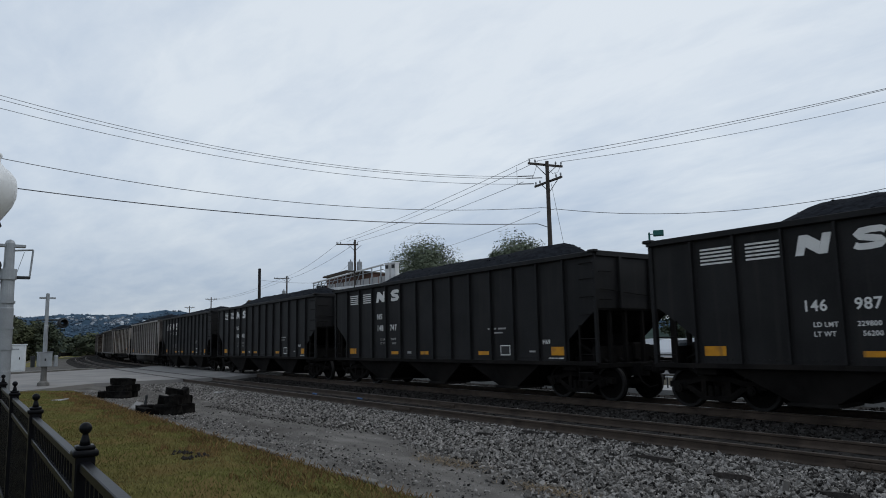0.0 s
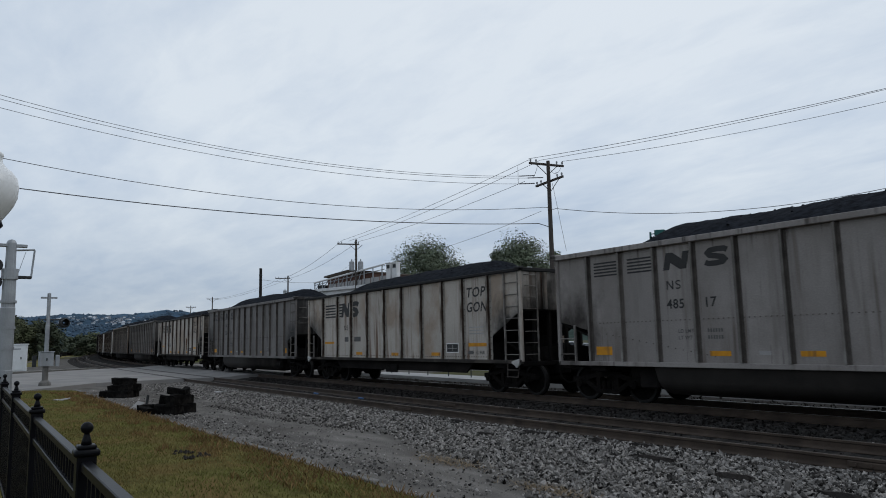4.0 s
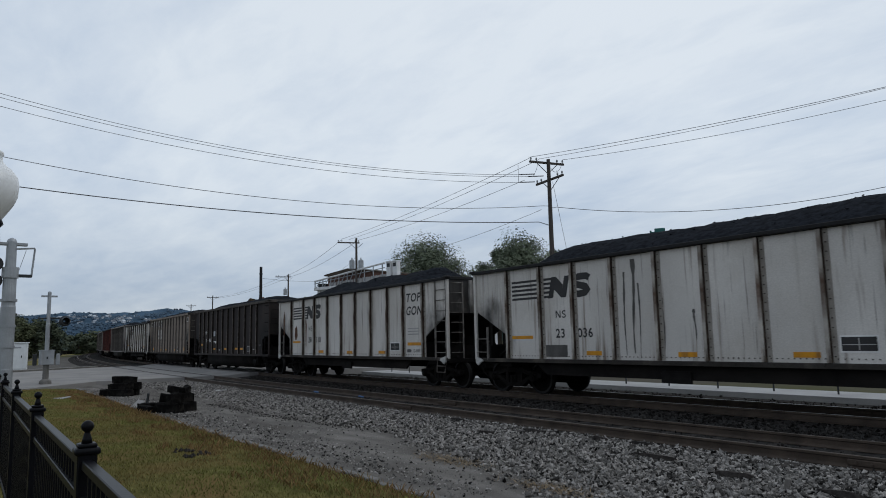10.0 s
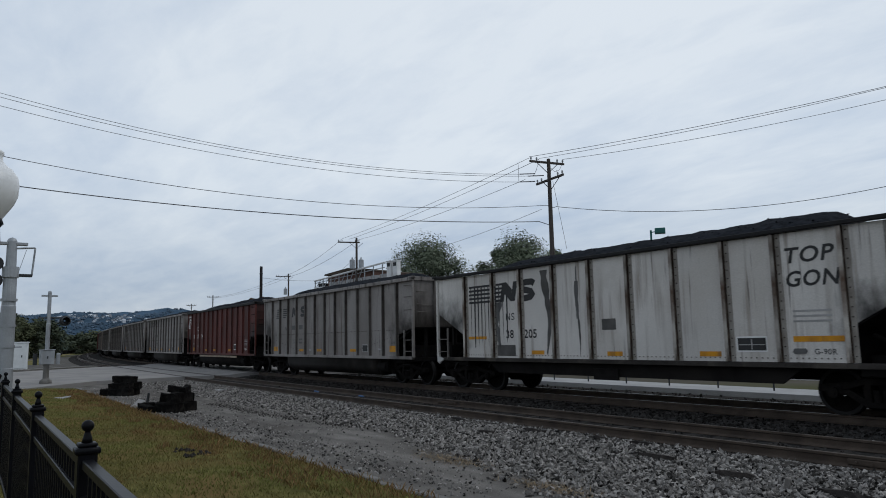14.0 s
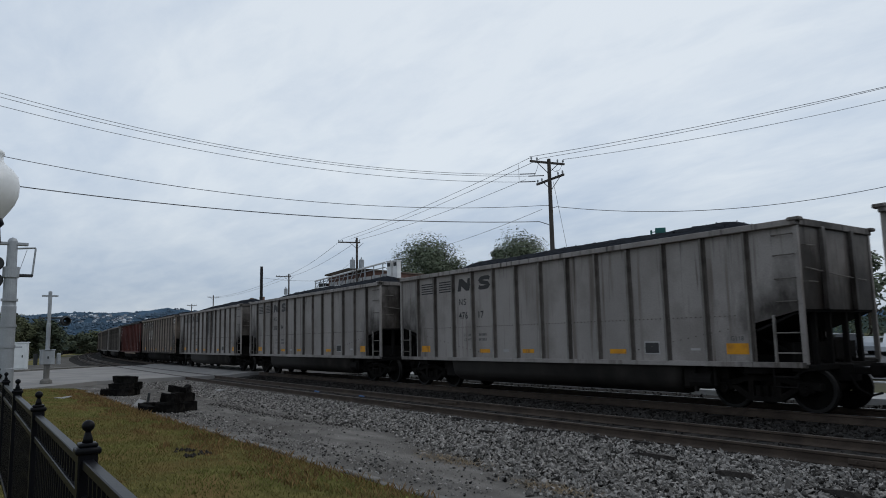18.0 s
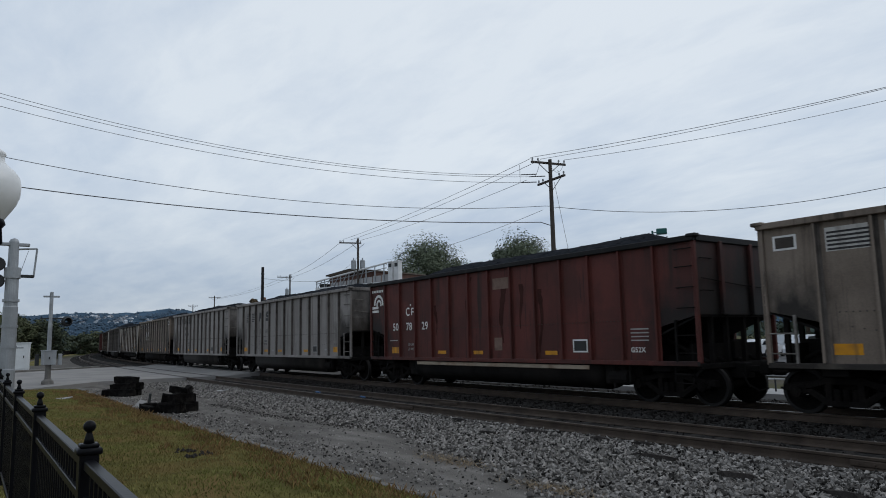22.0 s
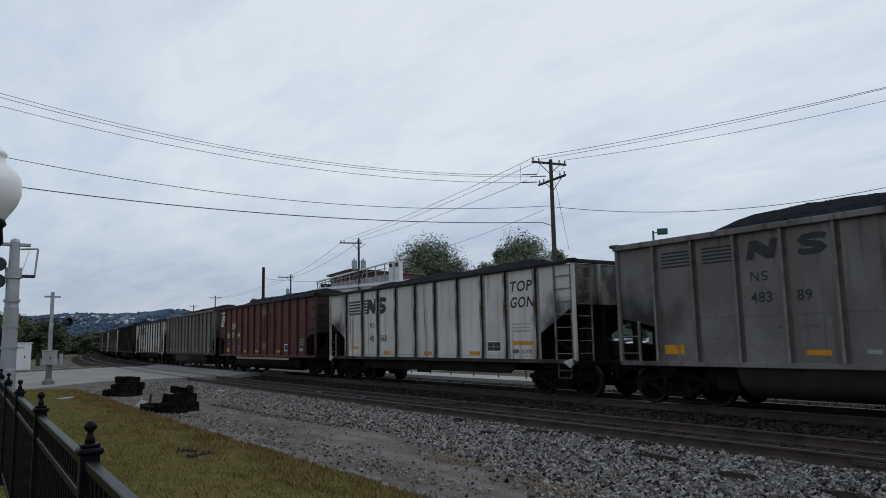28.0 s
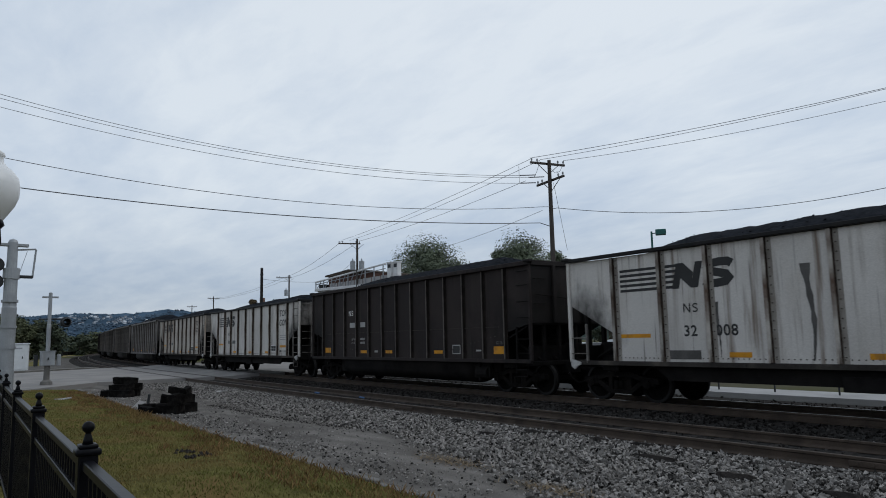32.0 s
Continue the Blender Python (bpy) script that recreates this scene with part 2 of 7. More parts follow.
POST_WHITE = material("dirty_white_post_flange", (0.30, 0.275, 0.245), 0.75, 0, 0.25, 2, 0.15, 30, tint=(0.13, 0.10, 0.08), tint_size=1.5, tint_from=0.48, spec=0.1)
FLAT_POST = material("stained_white_post_face", (0.36, 0.33, 0.295), 0.75, 0, 0.25, 2, 0.15, 30, tint=(0.085, 0.055, 0.04), tint_size=0.9, tint_from=0.46, tint_to=0.58, streaks=(0.06, 0.045, 0.036), streak_from=0.5, streak_to=0.6, obj_random=0.25, spec=0.1)
# Flank colours hold side shade as well as rust and grime.
RUST_FLANK = material("rusty_shaded_flank", (0.045, 0.033, 0.026), 0.85, 0, 0.35, 2, 0.2, 30, tint=(0.15, 0.12, 0.095), tint_size=2.2, tint_from=0.5, spec=0.05)
DARK_FLANK = material("shaded_dark_flank", (0.022, 0.018, 0.016), 0.85, 0, 0.35, 2, 0.2, 30, tint=(0.035, 0.028, 0.024), tint_size=2.0, spec=0.05)
GRAVEL = material("grey_gravel_yard", (0.125, 0.118, 0.11), 0.95, 0, 0.25, 0.8, 0.6, 20, tint=(0.085, 0.08, 0.07), tint_size=0.3, spec=0.0)
TREAD = material("wheel_tread_edge", (0.011, 0.010, 0.0095), 0.8, 0.0, 0.1, 5, 0.05, 40)
COAL = material("coal", (0.0145, 0.0165, 0.0205), 0.95, 0, 0.5, 6, 0.8, 16, spec=0.02, tint=(0.021, 0.023, 0.028), tint_size=9, island=0.4)
MARK_WHITE = material("white_marking_paint", (0.68, 0.67, 0.65), 0.6, 0, 0.12, 2, 0.05, 30, streaks=(0.45, 0.42, 0.4), streak_from=0.6, streak_to=0.85)
MARK_BLACK = material("black_marking_paint", (0.028, 0.027, 0.027), 0.6, 0, 0.2, 2, 0.05, 30)
MARK_DIM = material("faded_dark_marking", (0.10, 0.097, 0.094), 0.65, 0, 0.2, 2, 0.05, 30)
MARK_PALE = material("faded_pale_marking", (0.33, 0.32, 0.31), 0.65, 0, 0.2, 2, 0.05, 30)
ORANGE = material("orange_yellow_reflector", (0.62, 0.27, 0.008), 0.55, 0, 0.15, 4, 0.03, 30, tint=(0.30, 0.125, 0.014), tint_size=4, tint_from=0.42, streaks=(0.12, 0.07, 0.03))
RUST = material("rust_stain", (0.10, 0.046, 0.024), 0.9, 0, 0.35, 4, 0.2, 40, tint=(0.07, 0.035, 0.02), tint_size=3)
PATCH_PALE = material("pale_overpaint", (0.37, 0.375, 0.385), 0.6, 0, 0.12, 2, 0.05, 30)
PATCH_WHITE = material("white_repaint", (0.47, 0.45, 0.425), 0.65, 0, 0.15, 2, 0.05, 30, streaks=(0.22, 0.2, 0.18))
RUST_WASH = material("rust_wash", (0.21, 0.14, 0.085), 0.85, 0, 0.3, 2, 0.1, 30, streaks=(0.09, 0.05, 0.03), streak_from=0.45, streak_to=0.65)
PATCH_DARK = material("dark_grime_patch", (0.085, 0.080, 0.075), 0.8, 0, 0.25, 3, 0.05, 30)
CREAM = material("rubbed_cream_strip", (0.33, 0.27, 0.205), 0.7, 0, 0.25, 2, 0.1, 30, tint=(0.16, 0.09, 0.055), tint_size=1.5)
DULL_RUNG = material("grimy_ladder_steel", (0.19, 0.175, 0.16), 0.75, 0, 0.35, 4, 0.1, 40, tint=(0.06, 0.05, 0.042), tint_size=3, spec=0.1)
SILL_GRIME = material("grimed_side_sill", (0.045, 0.040, 0.036), 0.85, 0, 0.3, 1.5, 0.2, 30, tint=(0.11, 0.095, 0.08), tint_size=1.2, tint_from=0.55, spec=0.08)
PALE_RUNG = material("pale_rung_paint", (0.42, 0.41, 0.39), 0.6, 0, 0.2, 5, 0.05)
RAIL_STEEL = material("rusty_rail", (0.056, 0.041, 0.031), 0.85, 0.0, 0.3, 3, 0.1, 40, spec=0.3)
RAIL_HEAD = material("worn_railhead", (0.10, 0.083, 0.07), 0.6, 0.2, 0.2, 3, 0.05, 40)
RAIL_BRIGHT = material("polished_railhead", (0.16, 0.16, 0.16), 0.35, 0.8, 0.2, 3, 0.05, 40)
TIE_WOOD = material("creosoted_tie", (0.030, 0.025, 0.022), 0.9, 0, 0.35, 3, 0.5, 30, stretch=(6, 1, 6), obj_random=0.3)
STONE = material("ballast_stone", (0.186, 0.174, 0.162), 0.9, 0, 0.3, 8, 0.4, 60, island=0.95, spec=0.0)
STONE_DARK = material("oily_ballast_stone", (0.034, 0.031, 0.029), 0.9, 0, 0.3, 8, 0.4, 60, island=0.8, spec=0.0)
BED = material("ballast_bed", (0.046, 0.044, 0.042), 0.95, 0, 0.45, 12, 1.0, 28, tint=(0.028, 0.026, 0.024), tint_size=1.2, spec=0.0)
DIRT = material("packed_grey_dirt", (0.172, 0.160, 0.148), 0.95, 0, 0.3, 1.6, 0.9, 55, tint=(0.100, 0.092, 0.084), tint_size=0.7, tint_from=0.42, tint_to=0.68, stretch=(0.6, 1.6, 1), spec=0.0)
DRY = material("dry_tan_weeds", (0.21, 0.155, 0.095), 0.95, 0, 0.3, 6, 0.5, 40, island=0.4)
SOIL = material("lawn_soil", (0.125, 0.112, 0.042), 0.98, 0, 0.35, 3.0, 0.8, 60, tint=(0.15, 0.102, 0.045), tint_size=0.55, tint_from=0.49, tint_to=0.66, spec=0.0)
GRASS = material("lawn_blades", (0.158, 0.160, 0.052), 0.8, 0, 0.25, 0.9, 0, 20, tint=(0.195, 0.135, 0.060), tint_size=0.42, tint_from=0.47, tint_to=0.66, island=0.28, spec=0.0)
VERGE = material("dry_verge_grass", (0.135, 0.125, 0.052), 0.95, 0, 0.35, 0.4, 0.6, 8, tint=(0.19, 0.155, 0.085), tint_size=0.12, tint_from=0.45, tint_to=0.62, spec=0.0)
DRY_GRASS = material("dried_edge_grass", (0.190, 0.118, 0.055), 0.85, 0, 0.25, 0.8, 0, 20, tint=(0.15, 0.11, 0.038), tint_size=1.0, tint_from=0.5, island=0.5, spec=0.05)
KERB = material("old_concrete_kerb", (0.17, 0.162, 0.15), 0.9, 0, 0.3, 3, 0.6, 40, tint=(0.075, 0.070, 0.060), tint_size=1.5, tint_from=0.45)
GROUND = material("rough_ground", (0.10, 0.092, 0.075), 0.95, 0, 0.25, 0.15, 0.6, 10, tint=(0.07, 0.075, 0.028), tint_size=0.05, tint_from=0.42, tint_to=0.6, spec=0.0)
ROAD = material("worn_pale_road", (0.25, 0.238, 0.226), 0.9, 0, 0.12, 0.5, 0.3, 30, tint=(0.185, 0.18, 0.18), tint_size=0.4, spec=0.05)
CONCRETE = material("pale_concrete", (0.33, 0.325, 0.32), 0.9, 0, 0.12, 0.8, 0.3, 30)
ASPHALT = material("parking_asphalt", (0.085, 0.085, 0.088), 0.9, 0, 0.2, 0.5, 0.4, 30)
IRON = material("black_fence_enamel", (0.0055, 0.0057, 0.0075), 0.38, 0, 0.2, 6, 0.03, 60, spec=0.1)
GALV = material("galvanised_steel", (0.33, 0.345, 0.36), 0.5, 0.4, 0.15, 3, 0.08, 40, streaks=(0.24, 0.245, 0.25))
CABINET = material("white_cabinet_paint", (0.66, 0.68, 0.69), 0.5, 0, 0.06, 3, 0.04, 40)
DARK_STEEL = material("dark_painted_steel", (0.03, 0.032, 0.034), 0.6, 0, 0.2, 4, 0.05, 40)
GLOBE = material("milky_lamp_globe", (0.74, 0.745, 0.74), 0.35, 0, 0.03, 3, 0.02, 40, spec=0.4)
POLE_WOOD = material("weathered_pole_wood", (0.072, 0.061, 0.054), 0.9, 0, 0.3, 3, 0.5, 30, stretch=(8, 8, 0.6))
BLACK_POLE = material("blackened_pole", (0.022, 0.02, 0.02), 0.9, 0, 0.3, 3, 0.4, 30, stretch=(8, 8, 0.6))
WIRE = material("black_cable", (0.11, 0.11, 0.12), 0.7, 0, 0.1, 1, 0)
WIRE_PALE = material("weathered_aluminium_wire", (0.26, 0.27, 0.285), 0.6, 0, 0.1, 1, 0)
TEAL = material("teal_lamp_head", (0.02, 0.11, 0.10), 0.5, 0, 0.1, 3, 0.05)
PORCELAIN = material("grey_insulator", (0.3, 0.31, 0.32), 0.3, 0, 0.1, 3, 0)
BARK = material("bark", (0.07, 0.055, 0.042), 0.95, 0, 0.35, 5, 0.6, 30, stretch=(4, 4, 0.8))
# Green and dark green leaves are lightened: distance haze in the colour.
LEAF = material("green_leaves", (0.132, 0.156, 0.104), 0.75, 0, 0.25, 0.5, 0, 10, island=0.25, spec=0.15)
LEAF_DARK = material("dark_green_leaves", (0.066, 0.078, 0.050), 0.8, 0, 0.3, 0.2, 0, 10, island=0.3, spec=0.1)
LEAF_YELLOW = material("yellowing_leaves", (0.125, 0.128, 0.045), 0.8, 0, 0.3, 0.5, 0, 10, island=0.45, spec=0.1)
LEAF_AUTUMN = material("autumn_brown_leaves", (0.125, 0.09, 0.055), 0.8, 0, 0.3, 0.5, 0, 10, island=0.45, spec=0.1)
# Blue tones put distance haze into the hill's own colour.
HILL = material("hazed_far_hill", (0.062, 0.100, 0.145), 1.0, 0, 0.3, 0.012, 0, 0.09, tint=(0.040, 0.068, 0.095), tint_size=0.03, spec=0.0)
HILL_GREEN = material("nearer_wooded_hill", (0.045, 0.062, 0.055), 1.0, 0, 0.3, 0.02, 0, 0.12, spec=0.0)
HOUSE_PALE = material("pale_house_paint", (0.55, 0.58, 0.62), 0.9, 0, 0.1, 0.1, 0)
HOUSE_ROOF = material("grey_house_roof", (0.16, 0.17, 0.19), 0.9, 0, 0.1, 0.1, 0)
BRICK = material("brown_brick", (0.125, 0.07, 0.055), 0.9, 0, 0.2, 2, 0.3, 30)
WHITE_TRIM = material("white_trim", (0.6, 0.6, 0.6), 0.7, 0, 0.1, 2, 0.05)
GLASS = material("dark_car_glass", (0.02, 0.025, 0.03), 0.08, 0, 0.1, 2, 0, spec=0.6)
TYRE = material("tyre_rubber", (0.02, 0.02, 0.02), 0.85, 0, 0.1, 2, 0.1)
# Olive leaves likewise carry some distance haze in their colour.
LEAF_OLIVE = material("olive_leaves", (0.088, 0.096, 0.052), 0.8, 0, 0.3, 0.5, 0, 10, island=0.3, spec=0.1)
# Wood clumps coloured blue to stand in for haze.
FAR_WOOD = material("hazed_far_slope", (0.074, 0.108, 0.146), 1.0, 0, 0.2, 0.02, 0, 0.1, island=0.35, spec=0.0)
LENS = material("pale_car_lens", (0.5, 0.48, 0.46), 0.2, 0, 0.05, 2, 0)
CAR_PAINTS = [material("parked_car_%s" % w, c, 0.3, 0.1, 0.05, 1, 0, spec=0.5) for w, c in
              (("white", (0.62, 0.63, 0.65)), ("silver", (0.36, 0.38, 0.4)), ("blue", (0.05, 0.09, 0.2)), ("black", (0.02, 0.02, 0.022)))]
BLUE_TARP = material("faded_blue_plastic", (0.05, 0.12, 0.26), 0.5, 0, 0.2, 5, 0.1)

# ---- mesh building ----


class Geo:
    """Collects vertices and faces for one mesh."""

    def __init__(self):
        self.v, self.f, self.m = [], [], []

    def add(self, vs, fs, slot=0):
        o = len(self.v)
        self.v.extend(tuple(p) for p in vs)
        self.f.extend([tuple(i + o for i in f) for f in fs])
        self.m.extend([slot] * len(fs))
        return self

    def box(self, x0, x1, y0, y1, z0, z1, c=0.0, slot=0):
        """A box, its edges chamfered by c."""
        if c <= 0:
            vs = [(x, y, z) for x in (x0, x1) for y in (y0, y1) for z in (z0, z1)]
            return self.add(vs, [(0, 1, 3, 2), (4, 6, 7, 5), (0, 4, 5, 1), (2, 3, 7, 6), (0, 2, 6, 4), (1, 5, 7, 3)], slot)
        c = min(c, (x1 - x0) * 0.45, (y1 - y0) * 0.45, (z1 - z0) * 0.45)
        bm = bmesh.new()
        bmesh.ops.create_cube(bm, size=1)
        for q in bm.verts:
            q.co = ((x0 + x1) / 2 + q.co.x * (x1 - x0), (y0 + y1) / 2 + q.co.y * (y1 - y0), (z0 + z1) / 2 + q.co.z * (z1 - z0))
        bmesh.ops.bevel(bm, geom=bm.edges[:], offset=c, segments=1, affect='EDGES')
        self.bm(bm, slot)
        return self

    def bm(self, bm, slot=0):
        bm.verts.index_update()
        self.add([q.co[:] for q in bm.verts], [tuple(q.index for q in f.verts) for f in bm.faces], slot)
        bm.free()

    def tube(self, p, q, r, n=8, r2=None, caps=True, slot=0):
        p, q = Vector(p), Vector(q)
        d = (q - p).normalized()
        a = d.orthogonal().normalized()
        b = d.cross(a)
        r2 = r if r2 is None else r2
        vs = []
        for c, rr in ((p, r), (q, r2)):
            for i in range(n):
                w = 2 * math.pi * i / n
                vs.append(c + (a * math.cos(w) + b * math.sin(w)) * rr)
        fs = [(i, (i + 1) % n, n + (i + 1) % n, n + i) for i in range(n)]
        if caps:
            fs += [tuple(range(n))[::-1], tuple(range(n, 2 * n))]
        return self.add(vs, fs, slot)

    def path(self, pts, r, n=6, slot=0):
        pts = [Vector(p) for p in pts]
        vs = []
        for i, p in enumerate(pts):
            d = (pts[min(i + 1, len(pts) - 1)] - pts[max(i - 1, 0)]).normalized()
            ref = Vector((0, 0, 1)) if abs(d.z) < 0.9 else Vector((1, 0, 0))
            a = d.cross(ref).normalized()
            b = d.cross(a)
            for k in range(n):
                w = 2 * math.pi * k / n
                vs.append(p + (a * math.cos(w) + b * math.sin(w)) * r)
        fs = []
        for i in range(len(pts) - 1):
            for k in range(n):
                fs.append((i * n + k, i * n + (k + 1) % n, (i + 1) * n + (k + 1) % n, (i + 1) * n + k))
        fs += [tuple(range(n)), tuple((len(pts) - 1) * n + k for k in range(n))[::-1]]
        return self.add(vs, fs, slot)

    def lathe(self, prof, n=24, axis="z", at=(0, 0, 0), slot=0):
        """Turns (radius, height) pairs about an axis."""
        vs = []
        for r, hgt in prof:
            for i in range(n):
                w = 2 * math.pi * i / n
                p = (r * math.cos(w), r * math.sin(w), hgt)
                if axis == "y":
                    p = (p[0], p[2], p[1])
                elif axis == "x":
                    p = (p[2], p[0], p[1])
                vs.append((p[0] + at[0], p[1] + at[1], p[2] + at[2]))
        fs = [(j * n + i, j * n + (i + 1) % n, (j + 1) * n + (i + 1) % n, (j + 1) * n + i) for j in range(len(prof) - 1) for i in range(n)]
        return self.add(vs, fs, slot)

    def plate(self, outline, y0, y1, slot=0):
        """An (x, z) outline with thickness from y0 to y1."""
        n = len(outline)
        vs = [(x, y0, z) for x, z in outline] + [(x, y1, z) for x, z in outline]
        return self.add(vs, [tuple(range(n)), tuple(range(n, 2 * n))[::-1]] + [(i, (i + 1) % n, n + (i + 1) % n, n + i) for i in range(n)], slot)

    def slab(self, outline, z0, z1, slot=0):
        """An (x, y) outline with thickness from z0 to z1."""
        n = len(outline)
        vs = [(x, y, z0) for x, y in outline] + [(x, y, z1) for x, y in outline]
        return self.add(vs, [tuple(range(n))[::-1], tuple(range(n, 2 * n))] + [(i, (i + 1) % n, n + (i + 1) % n, n + i) for i in range(n)], slot)

    def mesh(self, name, mats, smooth=False):
        me = bpy.data.meshes.new(name)
        me.from_pydata(self.v, [], self.f)
        bm = bmesh.new()
        bm.from_mesh(me)
        bmesh.ops.recalc_face_normals(bm, faces=bm.faces[:])
        bm.to_mesh(me)
        bm.free()
        mats = mats if isinstance(mats, (list, tuple)) else [mats]
        for x in mats:
            me.materials.append(x)
        if len(mats) > 1:
            me.polygons.foreach_set("material_index", self.m)
        if smooth:
            me.polygons.foreach_set("use_smooth", [True] * len(me.polygons))
        me.update()
        return me


def part(name, data, parent, label="", at=None, smooth=False, mats=None):
    """One mesh object under a thing or a part; data is a mesh, or a Geo with its materials."""
    if isinstance(data, Geo):
        data = data.mesh(name, mats, smooth)
    ob = new(name, data)
    ob.parent = parent
    if at is not None:
        ob.matrix_basis = at
    if label:
        ob["label"] = label
    return ob


def thing(name, data, label, category, group="", kind="", at=None, mats=None, smooth=False):
    """A top-level object."""
    if isinstance(data, Geo):
        data = data.mesh(name, mats, smooth)
    ob = new(name, data)
    if at is not None:
        ob.matrix_basis = at
    return tagged(ob, label, category, group, kind)


def on_track(s, off=0.0):
    """The point s metres along the train's track, off metres towards the lawn."""
    a = s / RADIUS
    r = RADIUS + off
    return r * math.sin(a), NEAR_Y + RADIUS - r * math.cos(a)


def rail_pose(s, off=0.0, z=0.0):
    x, y = on_track(s, off)
    return pose(x, y, z, 0, 0, math.degrees(s / RADIUS))

# ---- the setting ----


def strip(name, s0, s1, step, profile, mats, label="", category="", kind="structure"):
    """A band that follows the track: profile is (off, z) from the lawn's side outwards."""
    n = int(round((s1 - s0) / step)) + 1
    vs, fs = [], []
    k = len(profile)
    for i in range(n):
        s = s0 + (s1 - s0) * i / (n - 1)
        for off, z in profile:
            vs.append((*on_track(s, off), z))
    for i in range(n - 1):
        for j in range(k - 1):
            fs.append((i * k + j, i * k + j + 1, (i + 1) * k + j + 1, (i + 1) * k + j))
    g = Geo().add(vs, fs)
    return thing(name, g, label, category, kind=kind, mats=mats)


g = Geo()
g.slab([(-4200, -3000), (3000, -3000), (3000, 4200), (-4200, 4200)], -1.4, -0.42)
thing("ground", g, "rough trodden ground with patches of weeds", "ground", kind="structure", mats=GROUND)

NEAR_OFF = 3.92     # centre of the empty track
strip("ballast", -700, 60, 4.0, [(6.6, -0.44), (5.7, -0.34), (5.25, -0.30), (2.2, -0.28), (1.55, -0.21), (-1.6, -0.20), (-2.6, -0.30), (-5.0, -0.34), (-5.6, -0.44)],
      BED, "dark grey ballast bed under two tracks", "ballast")
strip("dirt_path", -41, 26, 2.0, [(10.34, -0.33), (8.2, -0.31), (6.3, -0.318), (5.2, -0.45)], DIRT, "packed grey dirt track strewn with stones", "dirt path")
strip("pavement", -60, 26, 3.0, [(-5.7, -0.45), (-5.71, -0.24), (-7.5, -0.22), (-7.51, -0.45)], CONCRETE, "pale concrete pavement beyond the tracks", "pavement")
strip("parking_lot", -36, 20, 4.0, [(-16.0, -0.36), (-75.0, -0.30)], ASPHALT, "grey asphalt parking lot", "parking lot")


def track(name, off, z, head, label, joint_gap):
    t = thing(name, None, label, "railway track")
    prof = [(-0.075, 0), (-0.075, 0.012), (-0.02, 0.035), (-0.012, 0.05), (-0.012, 0.125), (-0.036, 0.138), (-0.036, 0.168), (-0.028, 0.175),
            (0.028, 0.175), (0.036, 0.168), (0.036, 0.138), (0.012, 0.125), (0.012, 0.05), (0.02, 0.035), (0.075, 0.012), (0.075, 0)]
    for side in (-0.755, 0.755):
        g = Geo()
        n = 190
        k = len(prof)
        vs = []
        for i in range(n):
            s = -700 + 760 * i / (n - 1)
            for a, b in prof:
                x, y = on_track(s, off + side + a)
                vs.append((x, y, z - 0.175 + b))
        g.add(vs, [(i * k + j, i * k + j + 1, (i + 1) * k + j + 1, (i + 1) * k + j) for i in range(n - 1) for j in range(k - 1)])
        g.m = [1 if (f % (k - 1)) in (7,) else 0 for f in range(len(g.f))]
        r = part("rail", g, t, mats=[RAIL_STEEL, head])
        for s in joint_gap:
            j = Geo().box(-0.45, 0.45, -0.05, 0.05, -0.14, -0.05, 0.012)
            for bx in (-0.33, -0.12, 0.12, 0.33):
                j.tube((bx, -0.075, -0.095), (bx, 0.075, -0.095), 0.018, 6)
            part("joint_bar", j, r, "bolted rail joint bar", rail_pose(s, off + side, z), mats=RAIL_STEEL)
    return t


empty_track = track("near_track", NEAR_OFF, -0.10, RAIL_HEAD, "empty railway track with dull rusty rails in ballast", (-16.4, -4.3))
train_track = track("train_track", 0.0, 0.0, RAIL_BRIGHT, "busy railway track with polished railheads", ())

# ---- coal cars ----
cache = {}


def shared(key, build, mats, smooth=False):
    """One mesh for all parts of one look."""
    if key not in cache:
        cache[key] = build().mesh(key[0], mats, smooth)
    return cache[key]


HALF, SIDE_Y = 7.34, 1.53
POSTS = {"tub": [-6.225 + 1.0375 * i for i in range(13)], "hopper": [-6.225 + 1.0375 * i for i in range(13)],
         "flat": [-5.81, -4.42, -3.18, -1.83, -0.50, 0.76, 2.07, 3.36, 4.50, 5.83]}
ODD_POSTS = {3: [-6.03 + 1.022 * i for i in range(13)], 6: [-6.2 + 1.005 * i for i in range(13)], 8: [-6.1 + 1.0 * i for i in range(13)], 12: [-6.03, -5.05, -4.10, -3.04, -1.97, -0.87, 0.20, 1.28, 2.36, 3.44, 4.51, 5.45]}
CUT = {"tub": ((2.08, 1.82), 6.26), "hopper": ((2.40, 1.60), 6.28), "flat": ((2.5, 1.74), 5.92)}
TOP = {"tub": 3.87, "hopper": 3.88, "flat": 3.71}


def side_sheet(kind):
    """A side sheet with its cut-away lower corners."""
    (z_out, z_in), xc = CUT[kind]
    top = TOP[kind] - 0.1
    return Geo().plate([(-xc, 1.0), (xc, 1.0), (xc, z_in), (HALF, z_out), (HALF, top), (-HALF, top), (-HALF, z_out), (-xc, z_in)], 0.0, 0.04)


def end_sheet(kind):
    return Geo().box(HALF - 0.05, HALF, -SIDE_Y + 0.041, SIDE_Y - 0.041, CUT[kind][0][0], TOP[kind] - 0.1)


